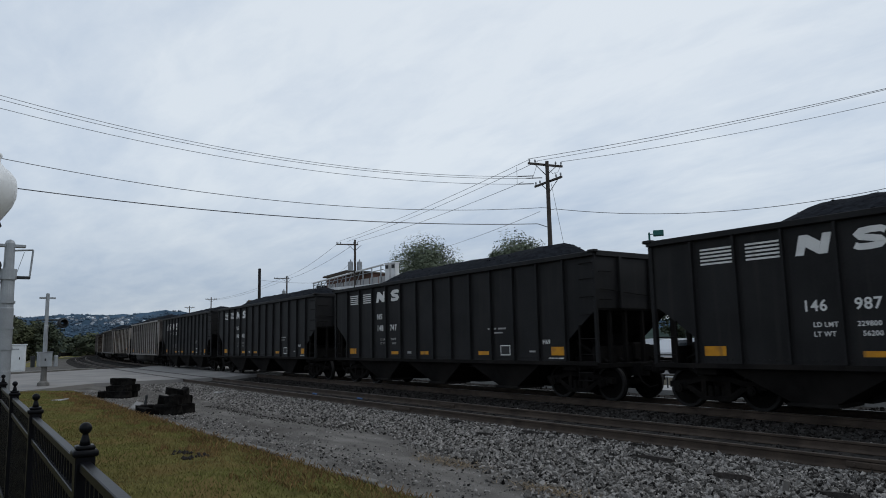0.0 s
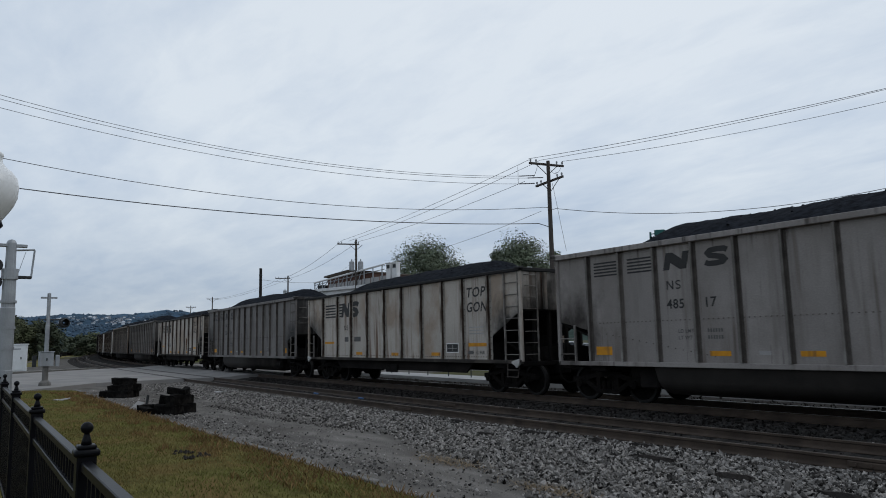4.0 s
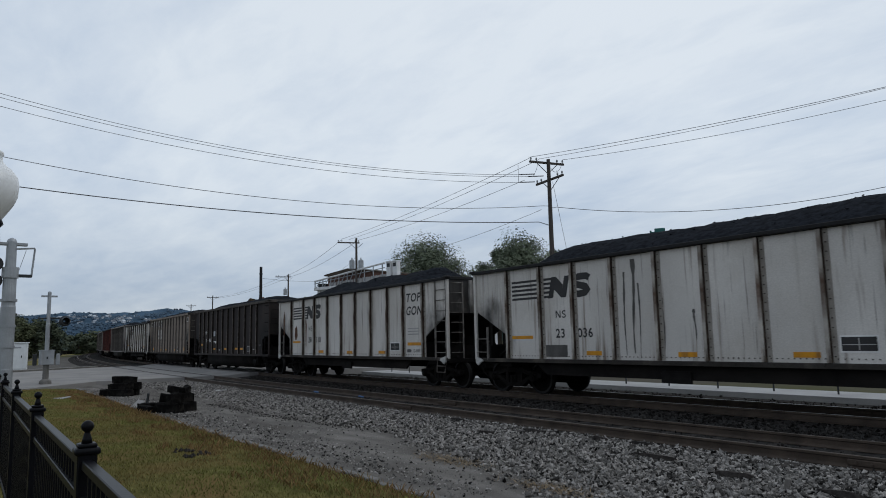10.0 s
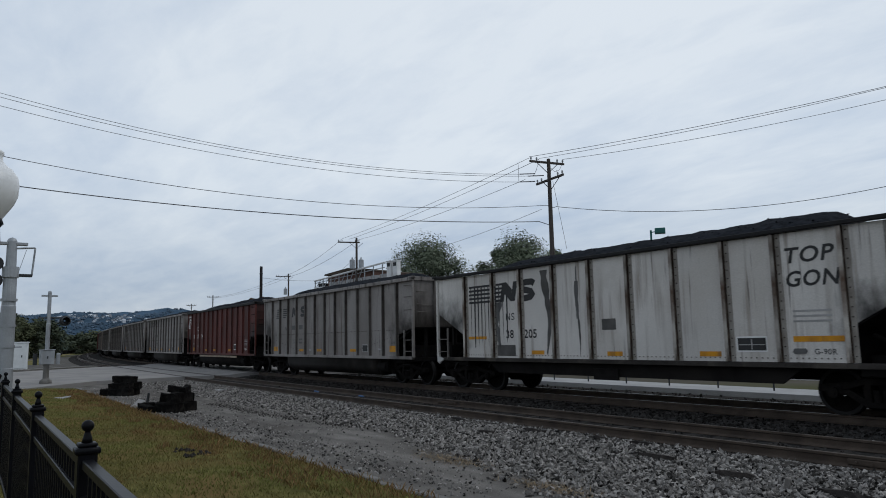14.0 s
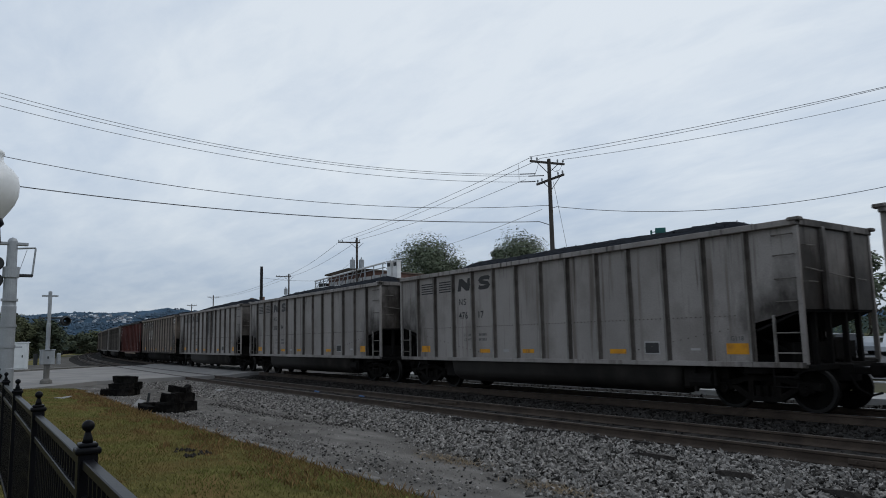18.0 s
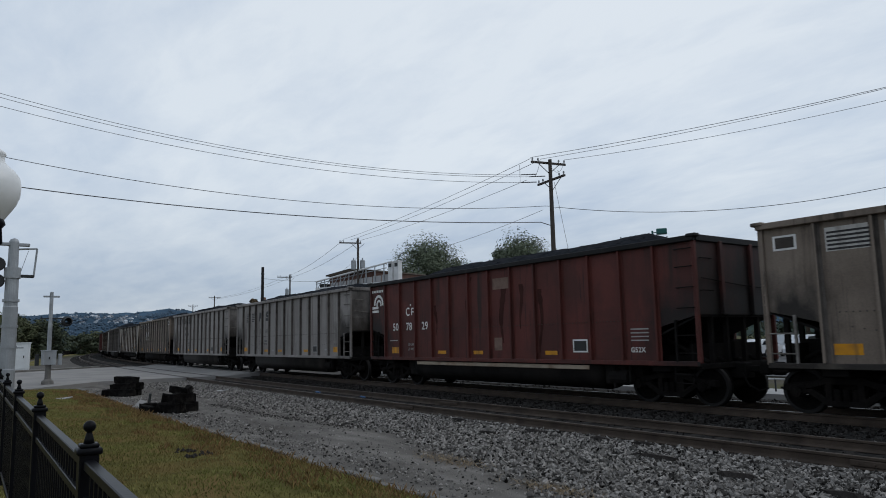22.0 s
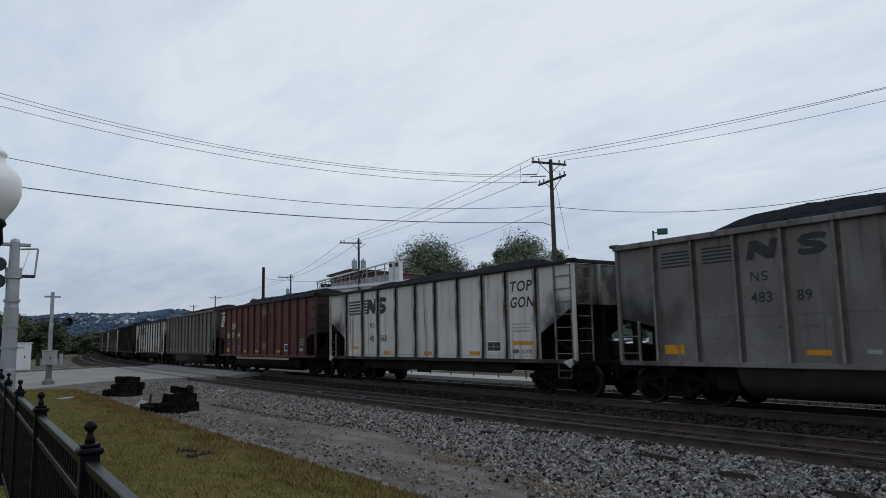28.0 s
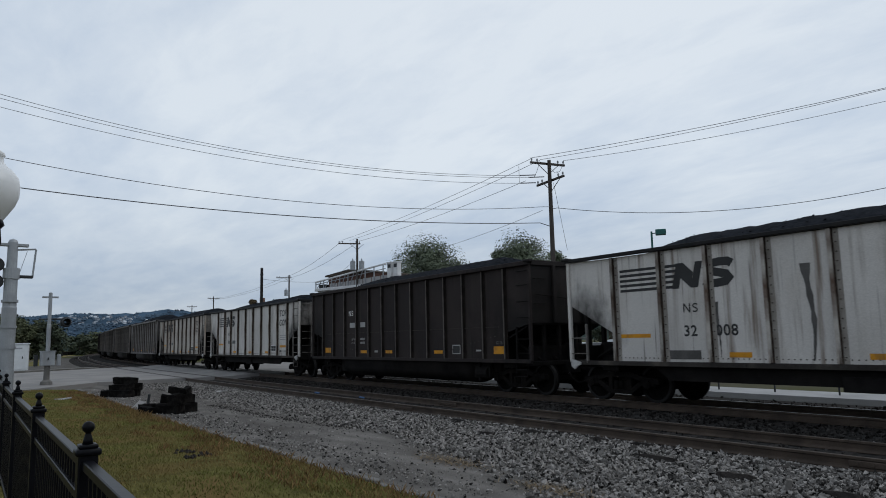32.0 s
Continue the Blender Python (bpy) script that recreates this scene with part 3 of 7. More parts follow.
def slope_sheet(kind):
    """The sloping end floor, folded down to the middle floor."""
    z_out = CUT[kind][0][0]
    k = SIDE_Y - 0.042
    x0, x1, z1 = HALF - 0.06, 4.6, 1.02
    vs = [(x, y, z - q) for x, z in ((x0, z_out), (x1, z1)) for y in (-k, k) for q in (0, 0.05)]
    return Geo().add(vs, [(0, 2, 6, 4), (1, 5, 7, 3), (0, 1, 3, 2), (4, 6, 7, 5), (0, 4, 5, 1), (2, 3, 7, 6)])


def chord(kind):
    g = Geo()
    z = TOP[kind]
    hgt = 0.13 if kind != "flat" else 0.09
    for sy in (-1, 1):
        g.box(-HALF - 0.04, HALF + 0.04, min(sy * 1.52, sy * 1.645), max(sy * 1.52, sy * 1.645), z - hgt, z, 0.012)
    for sx in (-1, 1):
        g.box(min(sx * (HALF - 0.06), sx * (HALF + 0.06)), max(sx * (HALF - 0.06), sx * (HALF + 0.06)), -1.519, 1.519, z - hgt, z + 0.015, 0.012)
        for sy in (-1, 1):
            g.box(sx * HALF - 0.13, sx * HALF + 0.13, sy * 1.58 - 0.09, sy * 1.58 + 0.09, z - 0.05, z + 0.03, 0.02)
    return g


def post(kind):
    """A side post: a pressed channel with riveted flanges."""
    g = Geo()
    w = 0.05 if kind == "flat" else 0.032
    z0, z1 = 1.045, TOP[kind] - 0.105
    # Slot 1 covers the flanks; on most cars its colour includes side shade.
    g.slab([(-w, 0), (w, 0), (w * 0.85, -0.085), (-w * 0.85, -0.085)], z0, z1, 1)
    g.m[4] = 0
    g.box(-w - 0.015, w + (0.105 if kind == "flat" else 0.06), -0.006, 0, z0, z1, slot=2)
    for i in range(14):
        z = z0 + 0.12 + i * (z1 - z0 - 0.2) / 13
        if kind != "hopper":
            g.box((w + 0.045) - 0.013, (w + 0.045) + 0.013, -0.018, -0.006, z - 0.012, z + 0.012, slot=1)
    return g


def corner_post(kind):
    g = Geo().box(-0.05, 0.05, -0.03, 0.05, 1.0, TOP[kind] - 0.06, 0.008)
    for i in range(12):
        z = 1.2 + i * 0.2
        g.box(-0.018, 0.018, -0.044, -0.03, z - 0.016, z + 0.016)
    return g


def sill(kind):
    g = Geo().box(-HALF, HALF, -0.045, 0.045, 0.93, 1.04, 0.01)
    if kind == "flat":
        for i in range(70):
            x = -5.7 + i * 0.166
            g.tube((x, -0.045, 1.0), (x, -0.06, 1.0), 0.016, 6)
    return g


def rivets(kind):
    g = Geo()
    rows = [2.0] if kind == "tub" else [1.12]
    for z in rows:
        for i in range(100):
            x = -5.9 + i * 0.119
            g.box(x - 0.012, x + 0.012, -0.014, 0, z - 0.012, z + 0.012)
    if kind == "tub":
        for sx in (-1, 1):
            for i in range(16):
                x = sx * (5.7 - i * 0.2)
                z = 1.72 - i * 0.036
                g.box(x - 0.012, x + 0.012, -0.014, 0, z - 0.012, z + 0.012)
    return g


def trough():
    """One round-bottomed trough between the trucks."""
    g = Geo()
    sec = [(0.20, 0.97), (0.20, 0.62)] + [(0.85 - 0.65 * math.cos(a), 0.62 - 0.36 * math.sin(a)) for a in [math.pi * i / 10 for i in range(1, 10)]] + [(1.50, 0.62), (1.50, 0.97)]
    vs = []
    for x0, x1 in ((-4.15, -4.35), (4.15, 4.35)):
        for y, z in sec:
            vs.append((x0 + (x1 - x0) * (z - 0.26) / 0.71, -y, z))
    n = len(sec)
    return g.add(vs, [(i, i + 1, n + i + 1, n + i) for i in range(n - 1)] + [tuple(range(n)), tuple(range(n, 2 * n))[::-1]])


def chute():
    """A hopper chute that narrows to its gate."""
    g = Geo()
    y0, y1, t, b = 0.16, 1.46, 1.75, 0.42
    vs = [(-t, -y0, 0.99), (t, -y0, 0.99), (t, -y1, 0.99), (-t, -y1, 0.99), (-b, -y0, 0.26), (b, -y0, 0.26), (b, -y1 + 0.25, 0.26), (-b, -y1 + 0.25, 0.26)]
    g.add(vs, [(0, 1, 2, 3), (7, 6, 5, 4), (0, 4, 5, 1), (1, 5, 6, 2), (2, 6, 7, 3), (3, 7, 4, 0)])
    return g.box(-0.5, 0.5, -1.3, -0.2, 0.2, 0.27, 0.01)


def side_girder():
    g = Geo().plate([(-4.9, 0.97), (4.9, 0.97), (4.4, 0.60), (-4.4, 0.60)], -1.40, -1.32)
    return g.box(-0.55, 0.25, -1.47, -1.401, 0.52, 0.80, 0.01)


def floor_beam():
    return Geo().box(-0.05, 0.05, -1.31, 1.31, 0.80, 0.94)


def centre_sill():
    g = Geo().box(-7.55, 7.55, -0.18, 0.18, 0.62, 0.96, 0.015)
    for sx in (-1, 1):
        g.box(min(sx * 7.0, sx * 7.3), max(sx * 7.0, sx * 7.3), -1.5, 1.5, 0.86, 0.98, 0.01)
        g.box(min(sx * 5.9, sx * 6.4), max(sx * 5.9, sx * 6.4), -1.4, 1.4, 0.78, 0.97, 0.02)
    g.box(-2.2, -1.2, -0.6, -0.2, 0.55, 0.9, 0.03)
    g.tube((-4.4, -1.0, 0.80), (4.4, -1.0, 0.80), 0.03, 6)
    return g


def brake_gear():
    """Rods, levers and a reservoir hung between trough and truck."""
    g = Geo().box(4.35, 5.05, -1.34, -0.35, 0.42, 0.92, 0.04).box(4.4, 4.95, 0.3, 1.3, 0.40, 0.93, 0.04)
    g.tube((4.2, -0.75, 0.50), (5.9, -0.75, 0.42), 0.05, 8)
    g.tube((4.6, -1.30, 0.62), (5.15, -1.30, 0.62), 0.19, 12)
    g.box(5.05, 5.35, -1.1, 1.1, 0.62, 0.95, 0.03)
    g.box(4.7, 4.76, -1.42, -1.34, 0.36, 0.98)
    return g.box(5.2, 5.26, -1.42, -1.34, 0.50, 0.98)


def end_frame(kind):
    """The uprights and braces under the sloping end floor, with added blocking plates."""
    g = Geo()
    z_out = CUT[kind][0][0]
    for y in (-0.95, -0.35, 0.35, 0.95):
        g.box(HALF - 0.16, HALF - 0.06, y - 0.045, y + 0.045, 0.97, z_out)
        g.tube((HALF - 0.2, y, 1.0), (6.0, y, 1.55), 0.045, 6)
    # Three plates added to keep light from showing through the cut-outs.
    g.box(5.70, 5.76, -1.40, 1.40, 0.97, 1.55)
    g.box(5.76, 6.9, -0.03, 0.03, 0.97, 1.75)
    g.box(6.92, 6.98, -1.3, 1.3, 0.98, 1.42)
    g.box(HALF - 0.9, HALF - 0.3, 0.2, 0.75, 1.0, 1.5, 0.05)
    g.box(5.9, HALF - 0.5, -0.9, 0.9, 0.98, 1.16)
    g.tube((HALF - 0.75, -0.75, 1.25), (HALF - 0.75, 0.1, 1.25), 0.17, 10)
    g.box(HALF - 0.1, HALF - 0.02, -1.45, 1.45, z_out - 0.05, z_out + 0.03)
    return g


def end_posts(kind):
    return Geo().box(HALF, HALF + 0.09, -0.06, 0.06, CUT[kind][0][0], TOP[kind] - 0.1, 0.01)


def coupler():
    g = Geo().box(7.5, 7.86, -0.07, 0.07, 0.76, 0.90, 0.02)
    g.box(7.84, 8.10, -0.16, 0.13, 0.70, 0.99, 0.05)
    g.path([(7.55, -0.35, 0.75), (7.7, -0.36, 0.5), (7.9, -0.3, 0.36), (8.08, -0.2, 0.42)], 0.025, 6)
    return g


def ladder(kind):
    """A side ladder at the car's end, in the plane of the side."""
    g = Geo()
    y = -0.035
    if kind == "flat":
        for x in (6.62, 7.26):
            g.box(x - 0.022, x + 0.022, y - 0.03, y + 0.03, 0.98, 3.60, 0.006)
        for i in range(8):
            g.tube((6.62, y, 1.2 + i * 0.35), (7.26, y, 1.2 + i * 0.35), 0.013, 6)
    else:
        g.box(6.72, 6.77, y - 0.03, y + 0.03, 0.98, 1.98, 0.006)
        for z in (1.22, 1.62):
            g.tube((6.74, y, z), (7.3, y, z), 0.015, 6)
    return g


def grab(kind):
    return Geo().path([(6.85, 0, 0), (6.85, -0.09, 0), (7.28, -0.09, 0), (7.28, 0, 0)], 0.014, 6)


def end_rungs(kind):
    """Rungs on the car's end beside its corner."""
    g = Geo()
    for z in ([1.2 + i * 0.33 for i in range(8)] if kind == "flat" else (2.62, 3.35)):
        g.path([(HALF, -1.40, z), (HALF + 0.08, -1.40, z), (HALF + 0.08, -1.02, z), (HALF, -1.02, z)], 0.013, 6)
    if kind == "flat":
        g.box(HALF + 0.05, HALF + 0.09, -0.985, -0.955, 1.0, 3.55)
    else:
        g.path([(HALF + 0.05, -1.40, 2.9), (HALF + 0.06, 0.0, 2.78), (HALF + 0.05, 1.2, 2.72)], 0.012, 5)
    return g


def corner_plate():
    """The pale casting at a lower corner, with its round pocket."""
    g = Geo().plate([(6.95, 1.0), (7.27, 1.08), (7.27, 0.90), (7.16, 0.82), (7.06, 0.90), (6.95, 0.94)], -1.585, -1.635)
    return g.lathe([(0.03, -1.64), (0.055, -1.645), (0.07, -1.64), (0.07, -1.63)], 14, "y", (7.16, 0, 0.95))


def stirrup():
    g = Geo()
    g.path([(6.62, -1.5, 0.96), (6.66, -1.56, 0.55), (7.12, -1.56, 0.55), (7.16, -1.5, 0.96)], 0.022, 6)
    g.tube((6.65, -1.55, 0.75), (7.14, -1.55, 0.75), 0.02, 6)
    return g


def side_frame():
    """A cast truck side with two windows, spring nest and bearing ends."""
    g = Geo()
    y0, y1 = -0.09, 0.09
    up = [(-1.18, 0.60), (-0.62, 0.66), (-0.36, 0.74), (0.36, 0.74), (0.62, 0.66), (1.18, 0.60), (1.18, 0.46), (0.62, 0.54), (0.36, 0.62), (-0.36, 0.62), (-0.62, 0.54), (-1.18, 0.46)]
    low = [(-0.80, 0.50), (-0.34, 0.20), (0.34, 0.20), (0.80, 0.50), (0.62, 0.52), (0.26, 0.30), (-0.26, 0.30), (-0.62, 0.52)]
    g.plate(up, y0, y1)
    g.plate(low, y0, y1)
    for sx in (-1, 1):
        g.box(sx * 0.30 - 0.06, sx * 0.30 + 0.06, y0 + 0.005, y1 - 0.005, 0.25, 0.66)
        g.box(sx * 0.89 - 0.16, sx * 0.89 + 0.16, y0 - 0.02, y1 + 0.02, 0.40, 0.60, 0.03)
        g.tube((sx * 0.89, y0 - 0.10, 0.457), (sx * 0.89, y1, 0.457), 0.105, 12)
        g.tube((sx * 0.89, y0 - 0.13, 0.457), (sx * 0.89, y0 - 0.10, 0.457), 0.06, 8)
    for x in (-0.17, 0, 0.17):
        g.tube((x, 0, 0.28), (x, 0, 0.52), 0.07, 8)
    return g


def wheelset():
    g = Geo()
    for sy in (-1, 1):
        pr = [(0.10, 0.05), (0.13, 0.05), (0.16, 0.02), (0.36, 0.00), (0.39, 0.05), (0.457, 0.05), (0.46, -0.05), (0.482, -0.065), (0.482, -0.085), (0.40, -0.085), (0.36, -0.05), (0.16, -0.04), (0.10, -0.07)]
        g.lathe([(r, sy * (0.755 + q)) for r, q in pr], 28, "y")
        n = len(g.f)
        for j in range(28):
            g.m[n - 12 * 28 + 5 * 28 + j] = 1
            g.m[n - 12 * 28 + 4 * 28 + j] = 1
        for i in range(3):
            a = 2 * math.pi * i / 3
            g.tube((0.06 * math.cos(a), sy * 0.99, 0.06 * math.sin(a)), (0.06 * math.cos(a), sy * 1.01, 0.06 * math.sin(a)), 0.018, 6)
    g.tube((0, -1.0, 0), (0, 1.0, 0), 0.085, 12)
    return g


def bolster():
    g = Geo().box(-0.18, 0.18, -0.92, 0.92, 0.50, 0.68, 0.03)
    g.lathe([(0.01, 0.72), (0.2, 0.72), (0.2, 0.66)], 16)
    for sx in (-1, 1):
        g.box(min(sx * 0.42, sx * 0.5), max(sx * 0.42, sx * 0.5), -0.85, 0.85, 0.36, 0.46, 0.01)
        for sy in (-1, 1):
            g.box(min(sx * 0.41, sx * 0.47), max(sx * 0.41, sx * 0.47), sy * 0.755 - 0.06, sy * 0.755 + 0.06, 0.28, 0.6, 0.01)
    return g


def coal_heap(seed, kind):
    """A heap of coal with slumped ends and a lumpy skin."""
    rnd = random.Random(seed)
    g = Geo()
    nx, ny = 84, 15
    p1, p2 = rnd.uniform(0, 40), rnd.uniform(0, 40)
    tilt = rnd.uniform(-0.03, 0.06)
    x_left, x_right = -7.0 + rnd.uniform(1.2, 2.1), 6.1 + rnd.uniform(-0.7, 0.3)
    crown = {102: 0.58, 103: 0.5, 106: 0.66, 107: 0.56, 110: 0.7, 111: 0.63, 112: 0.46, 113: 0.42, 114: 0.49, 127: 0.6, 130: 0.5, 131: 0.48}.get(seed, rnd.uniform(0.44, 0.5) if seed > 114 else rnd.uniform(0.6, 0.66))
    humps = 0.07 if seed == 111 else 0.0
    rim = TOP[kind] - 0.10
    vs = []
    for i in range(nx):
        x = -7.22 + 14.44 * i / (nx - 1)
        ramp_up = min(1, max(0, (x - x_left) / 2.0 + 0.25))
        ramp_dn = min(1, max(0, (x_right - x) / 1.5 + 0.25))
        e = min(ramp_up, ramp_dn)
        e = e * e * (3 - 2 * e)
        wave = 0.06 * noise.noise((x * 0.45 + p1, p2, 0)) + tilt * x / 7 + humps * (math.sin(x * 1.9) + 0.5 * math.sin(x * 4.3))
        for j in range(ny):
            y = -1.50 + 3.0 * j / (ny - 1)
            across = 1 - (abs(y) / 1.52) ** 1.7
            z = rim - 0.09 + e * ((crown + wave) * across + 0.11) + 0.035 * noise.noise((x * 2.3 + p1, y * 2.3, p2)) + 0.03 * noise.noise((x * 7 + p1, y * 7, p2)) * min(1, across * 3 + 0.2)
            vs.append((x, y, z))
    g.add(vs, [(i * ny + j, (i + 1) * ny + j, (i + 1) * ny + j + 1, i * ny + j + 1) for i in range(nx - 1) for j in range(ny - 1)])
    for _ in range(240):
        i, j = rnd.randrange(nx), rnd.randrange(1, ny - 1)
        x, y, z = vs[i * ny + j]
        r = rnd.uniform(0.018, 0.042)
        x, y = x + rnd.uniform(-0.08, 0.08), y + rnd.uniform(-0.08, 0.08)
        k = [(x + r * rnd.uniform(0.7, 1.2) * a, y + r * rnd.uniform(0.7, 1.2) * b, z + r * rnd.uniform(0.5, 0.9) * c) for a, b, c in ((1, 0, 0), (-1, 0, 0), (0, 1, 0), (0, -1, 0), (0, 0, 1), (0, 0, -1))]
        g.add(k, [(0, 2, 4), (2, 1, 4), (1, 3, 4), (3, 0, 4), (2, 0, 5), (1, 2, 5), (3, 1, 5), (0, 3, 5)])
    return g


FACE = -SIDE_Y - 0.005      # where markings lie


def bars_geo(rects):
    g = Geo()
    for x0, x1, z0, z1 in rects:
        g.box(x0, x1, FACE, FACE + 0.004, z0, z1)
    return g


def letter_mesh(text, size, key):
    if key in cache:
        return cache[key]
    cu = bpy.data.curves.new("lettering", "FONT")
    cu.body, cu.size, cu.extrude = text, size, 0.0
    cu.space_character = 1.08
    cu.offset = 0.006 * size / 0.3
    cu.resolution_u = 3
    tmp = bpy.data.objects.new("lettering", cu)
    scene.collection.objects.link(tmp)
    bpy.context.view_layer.update()
    me = bpy.data.meshes.new_from_object(tmp.evaluated_get(bpy.context.evaluated_depsgraph_get()))
    bpy.data.objects.remove(tmp)
    me.name = "lettering"
    cache[key] = me
    return me


def lettering(name, text, size, x, z, mat, parent, slant=0.0, stretch=1.0):
    me = letter_mesh(text, size, ("letters", text, size, mat.name))
    if not me.materials:
        me.materials.append(mat)
    ob = part(name, me, parent)
    m = pose(x, FACE, z, 90, 0, 0)
    if slant or stretch != 1.0:
        m = m @ Matrix(((stretch, slant, 0, 0), (0, 1, 0, 0), (0, 0, 1, 0), (0, 0, 0, 1)))
        me2 = me.copy()
        me2.transform(Matrix(((stretch, slant, 0, 0), (0, 1, 0, 0), (0, 0, 1, 0), (0, 0, 0, 1))))
        ob.data = me2
        m = pose(x, FACE, z, 90, 0, 0)
    ob.matrix_basis = m
    return ob


def skewed(x0, x1, z0, z1, lean):
    return [(x0, z0), (x1, z0), (x1 + lean, z1), (x0 + lean, z1)]


def emblem_block(x, z, w, hgt):
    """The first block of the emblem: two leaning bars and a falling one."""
    g = Geo()
    k = hgt * 0.25
    g.plate(skewed(x, x + w * 0.27, z, z + hgt, k), FACE, FACE + 0.004)
    g.plate(skewed(x + w * 0.73, x + w, z, z + hgt, k), FACE, FACE + 0.004)
    g.plate([(x + w * 0.27 + k * 0.35, z + hgt * 0.42), (x + w * 0.73, z), (x + w * 0.73 + k * 0.55, z + hgt * 0.6), (x + w * 0.27 + k, z + hgt)], FACE, FACE + 0.004)
    return g


def ribbon(g, pts, half, flat=1.0):
    """A painted stroke along (x, z) points; flat thins its level runs."""
    n = len(pts)
    up, low = [], []
    for k, (x, z) in enumerate(pts):
        dx, dz = pts[min(k + 1, n - 1)][0] - pts[max(k - 1, 0)][0], pts[min(k + 1, n - 1)][1] - pts[max(k - 1, 0)][1]
        q = math.hypot(dx, dz) or 1.0
        ox, oz = -dz / q * half, dx / q * half * flat
        up.append((x + ox, FACE, z + oz))
        low.append((x - ox, FACE, z - oz))
    g.add(up + low, [(k, k + 1, n + k + 1, n + k) for k in range(n - 1)])
    return g


def bend_line(x, z, w, hgt, lean):
    """The middle line of a double bend, from its upper end to its lower one."""
    pts = [(0.94, 0.80), (0.80, 0.90), (0.5, 0.91), (0.2, 0.86), (0.10, 0.72), (0.2, 0.59), (0.5, 0.50), (0.8, 0.41), (0.90, 0.28), (0.8, 0.14), (0.5, 0.09), (0.2, 0.10), (0.06, 0.20)]
    return [(x + a * w + lean * b, z + b * hgt) for a, b in pts]


def emblem_bend(x, z, w, hgt):
    """The second block: a heavy double bend."""
    return ribbon(Geo(), bend_line(x + 0.06 * w, z + hgt * 0.03, w * 0.86, hgt * 0.94, hgt * 0.12), hgt * 0.18, 0.85)


def small_mark(x, z):
    """A small upright two-part mark over the number."""
    g = Geo()
    for a, b in (((0, 0), (0, 0.2)), ((0, 0.2), (0.15, 0)), ((0.15, 0), (0.15, 0.2))):
        ribbon(g, [(x + a[0], z + a[1]), (x + b[0], z + b[1])], 0.017)
    return ribbon(g, bend_line(x + 0.22, z - 0.005, 0.14, 0.21, 0.0), 0.016)


def round_mark(x, z):
    """An open ring and a looped stroke under a dot."""
    g = Geo()
    ring = [(x + 0.12 + 0.12 * math.cos(a), z + 0.13 + 0.13 * math.sin(a)) for a in [radians(45 + 270 * k / 14) for k in range(15)]]
    ribbon(g, ring, 0.026)
    ribbon(g, [(x + 0.35, z), (x + 0.35, z + 0.26)], 0.026)
    loop = [(x + 0.35, z + 0.24), (x + 0.48, z + 0.24), (x + 0.55, z + 0.215), (x + 0.555, z + 0.16), (x + 0.48, z + 0.125), (x + 0.36, z + 0.12)]
    ribbon(g, loop, 0.024)
    ribbon(g, [(x + 0.45, z + 0.12), (x + 0.57, z)], 0.026)
    return g.plate([(x + 0.25, z + 0.34), (x + 0.31, z + 0.34), (x + 0.31, z + 0.40), (x + 0.25, z + 0.40)], FACE, FACE + 0.003)


def arc_mark():
    """Two white arcs that run out into two level bars."""
    g = Geo()
    cx, cz = -6.77, 3.05
    ribbon(g, [(cx + 0.30 * math.cos(a), cz + 0.30 * math.sin(a)) for a in [radians(-12 + 200 * k / 18) for k in range(19)]], 0.05)
    ribbon(g, [(cx + 0.02 + 0.15 * math.cos(a), cz - 0.03 + 0.15 * math.sin(a)) for a in [radians(-20 + 270 * k / 18) for k in range(19)]], 0.045)
    g.plate([(-7.34, 2.86), (-6.86, 2.86), (-6.80, 2.95), (-7.34, 2.95)], FACE, FACE + 0.004)
    g.plate([(-7.34, 2.72), (-6.78, 2.72), (-6.78, 2.81), (-7.34, 2.81)], FACE, FACE + 0.004)
    return g


def blotch(seed, x, z, w, hgt, drips=0):
    """An irregular stain."""
    rnd = random.Random(seed)
    g = Geo()
    n = 18
    ol = []
    for i in range(n):
        a = 2 * math.pi * i / n
        k = rnd.uniform(0.75, 1.1)
        ol.append((x + w / 2 * k * math.cos(a), z + hgt / 2 * k * math.sin(a)))
    g.plate(ol, FACE + 0.001, FACE + 0.003)
    for _ in range(drips):
        dx = x + rnd.uniform(-0.45, 0.45) * w
        dw, dl = rnd.uniform(0.03, 0.09), rnd.uniform(0.3, 0.9)
        g.plate([(dx - dw, z), (dx + dw, z), (dx + dw * 0.5, z - hgt / 2 - dl), (dx - dw * 0.4, z - hgt / 2 - dl)], FACE - 0.001, FACE + 0.0005)
    return g


def streak(seed, x, w, z0, z1):
    """A hanging stain with wavering edges that tapers downwards."""
    rnd = random.Random(seed)
    n = 12
    left, right = [], []
    for k in range(n + 1):
        f = k / n
        hw = w / 2 * (0.25 + 0.75 * f) * rnd.uniform(0.55, 1.15)
        c = x + w * 0.25 * math.sin(f * 5 + seed)
        left.append((c - hw, z0 + (z1 - z0) * f))
        right.append((c + hw, z0 + (z1 - z0) * f))
    return Geo().add([(a, FACE + 0.001, b) for a, b in left + right], [(k, k + 1, n + 2 + k, n + 1 + k) for k in range(n)])


def brush_patch(seed, x0, x1, z0, z1):
    """A patch of overpaint with a ragged top edge."""
    rnd = random.Random(seed)
    n = 18
    ol = [(x0, z0), (x1, z0)] + [(x1 - (x1 - x0) * i / n, z1 + rnd.uniform(-0.05, 0.04) + 0.07 * math.sin(i * 0.9 + seed)) for i in range(n + 1)]
    return Geo().plate(ol, FACE + 0.001, FACE + 0.004)


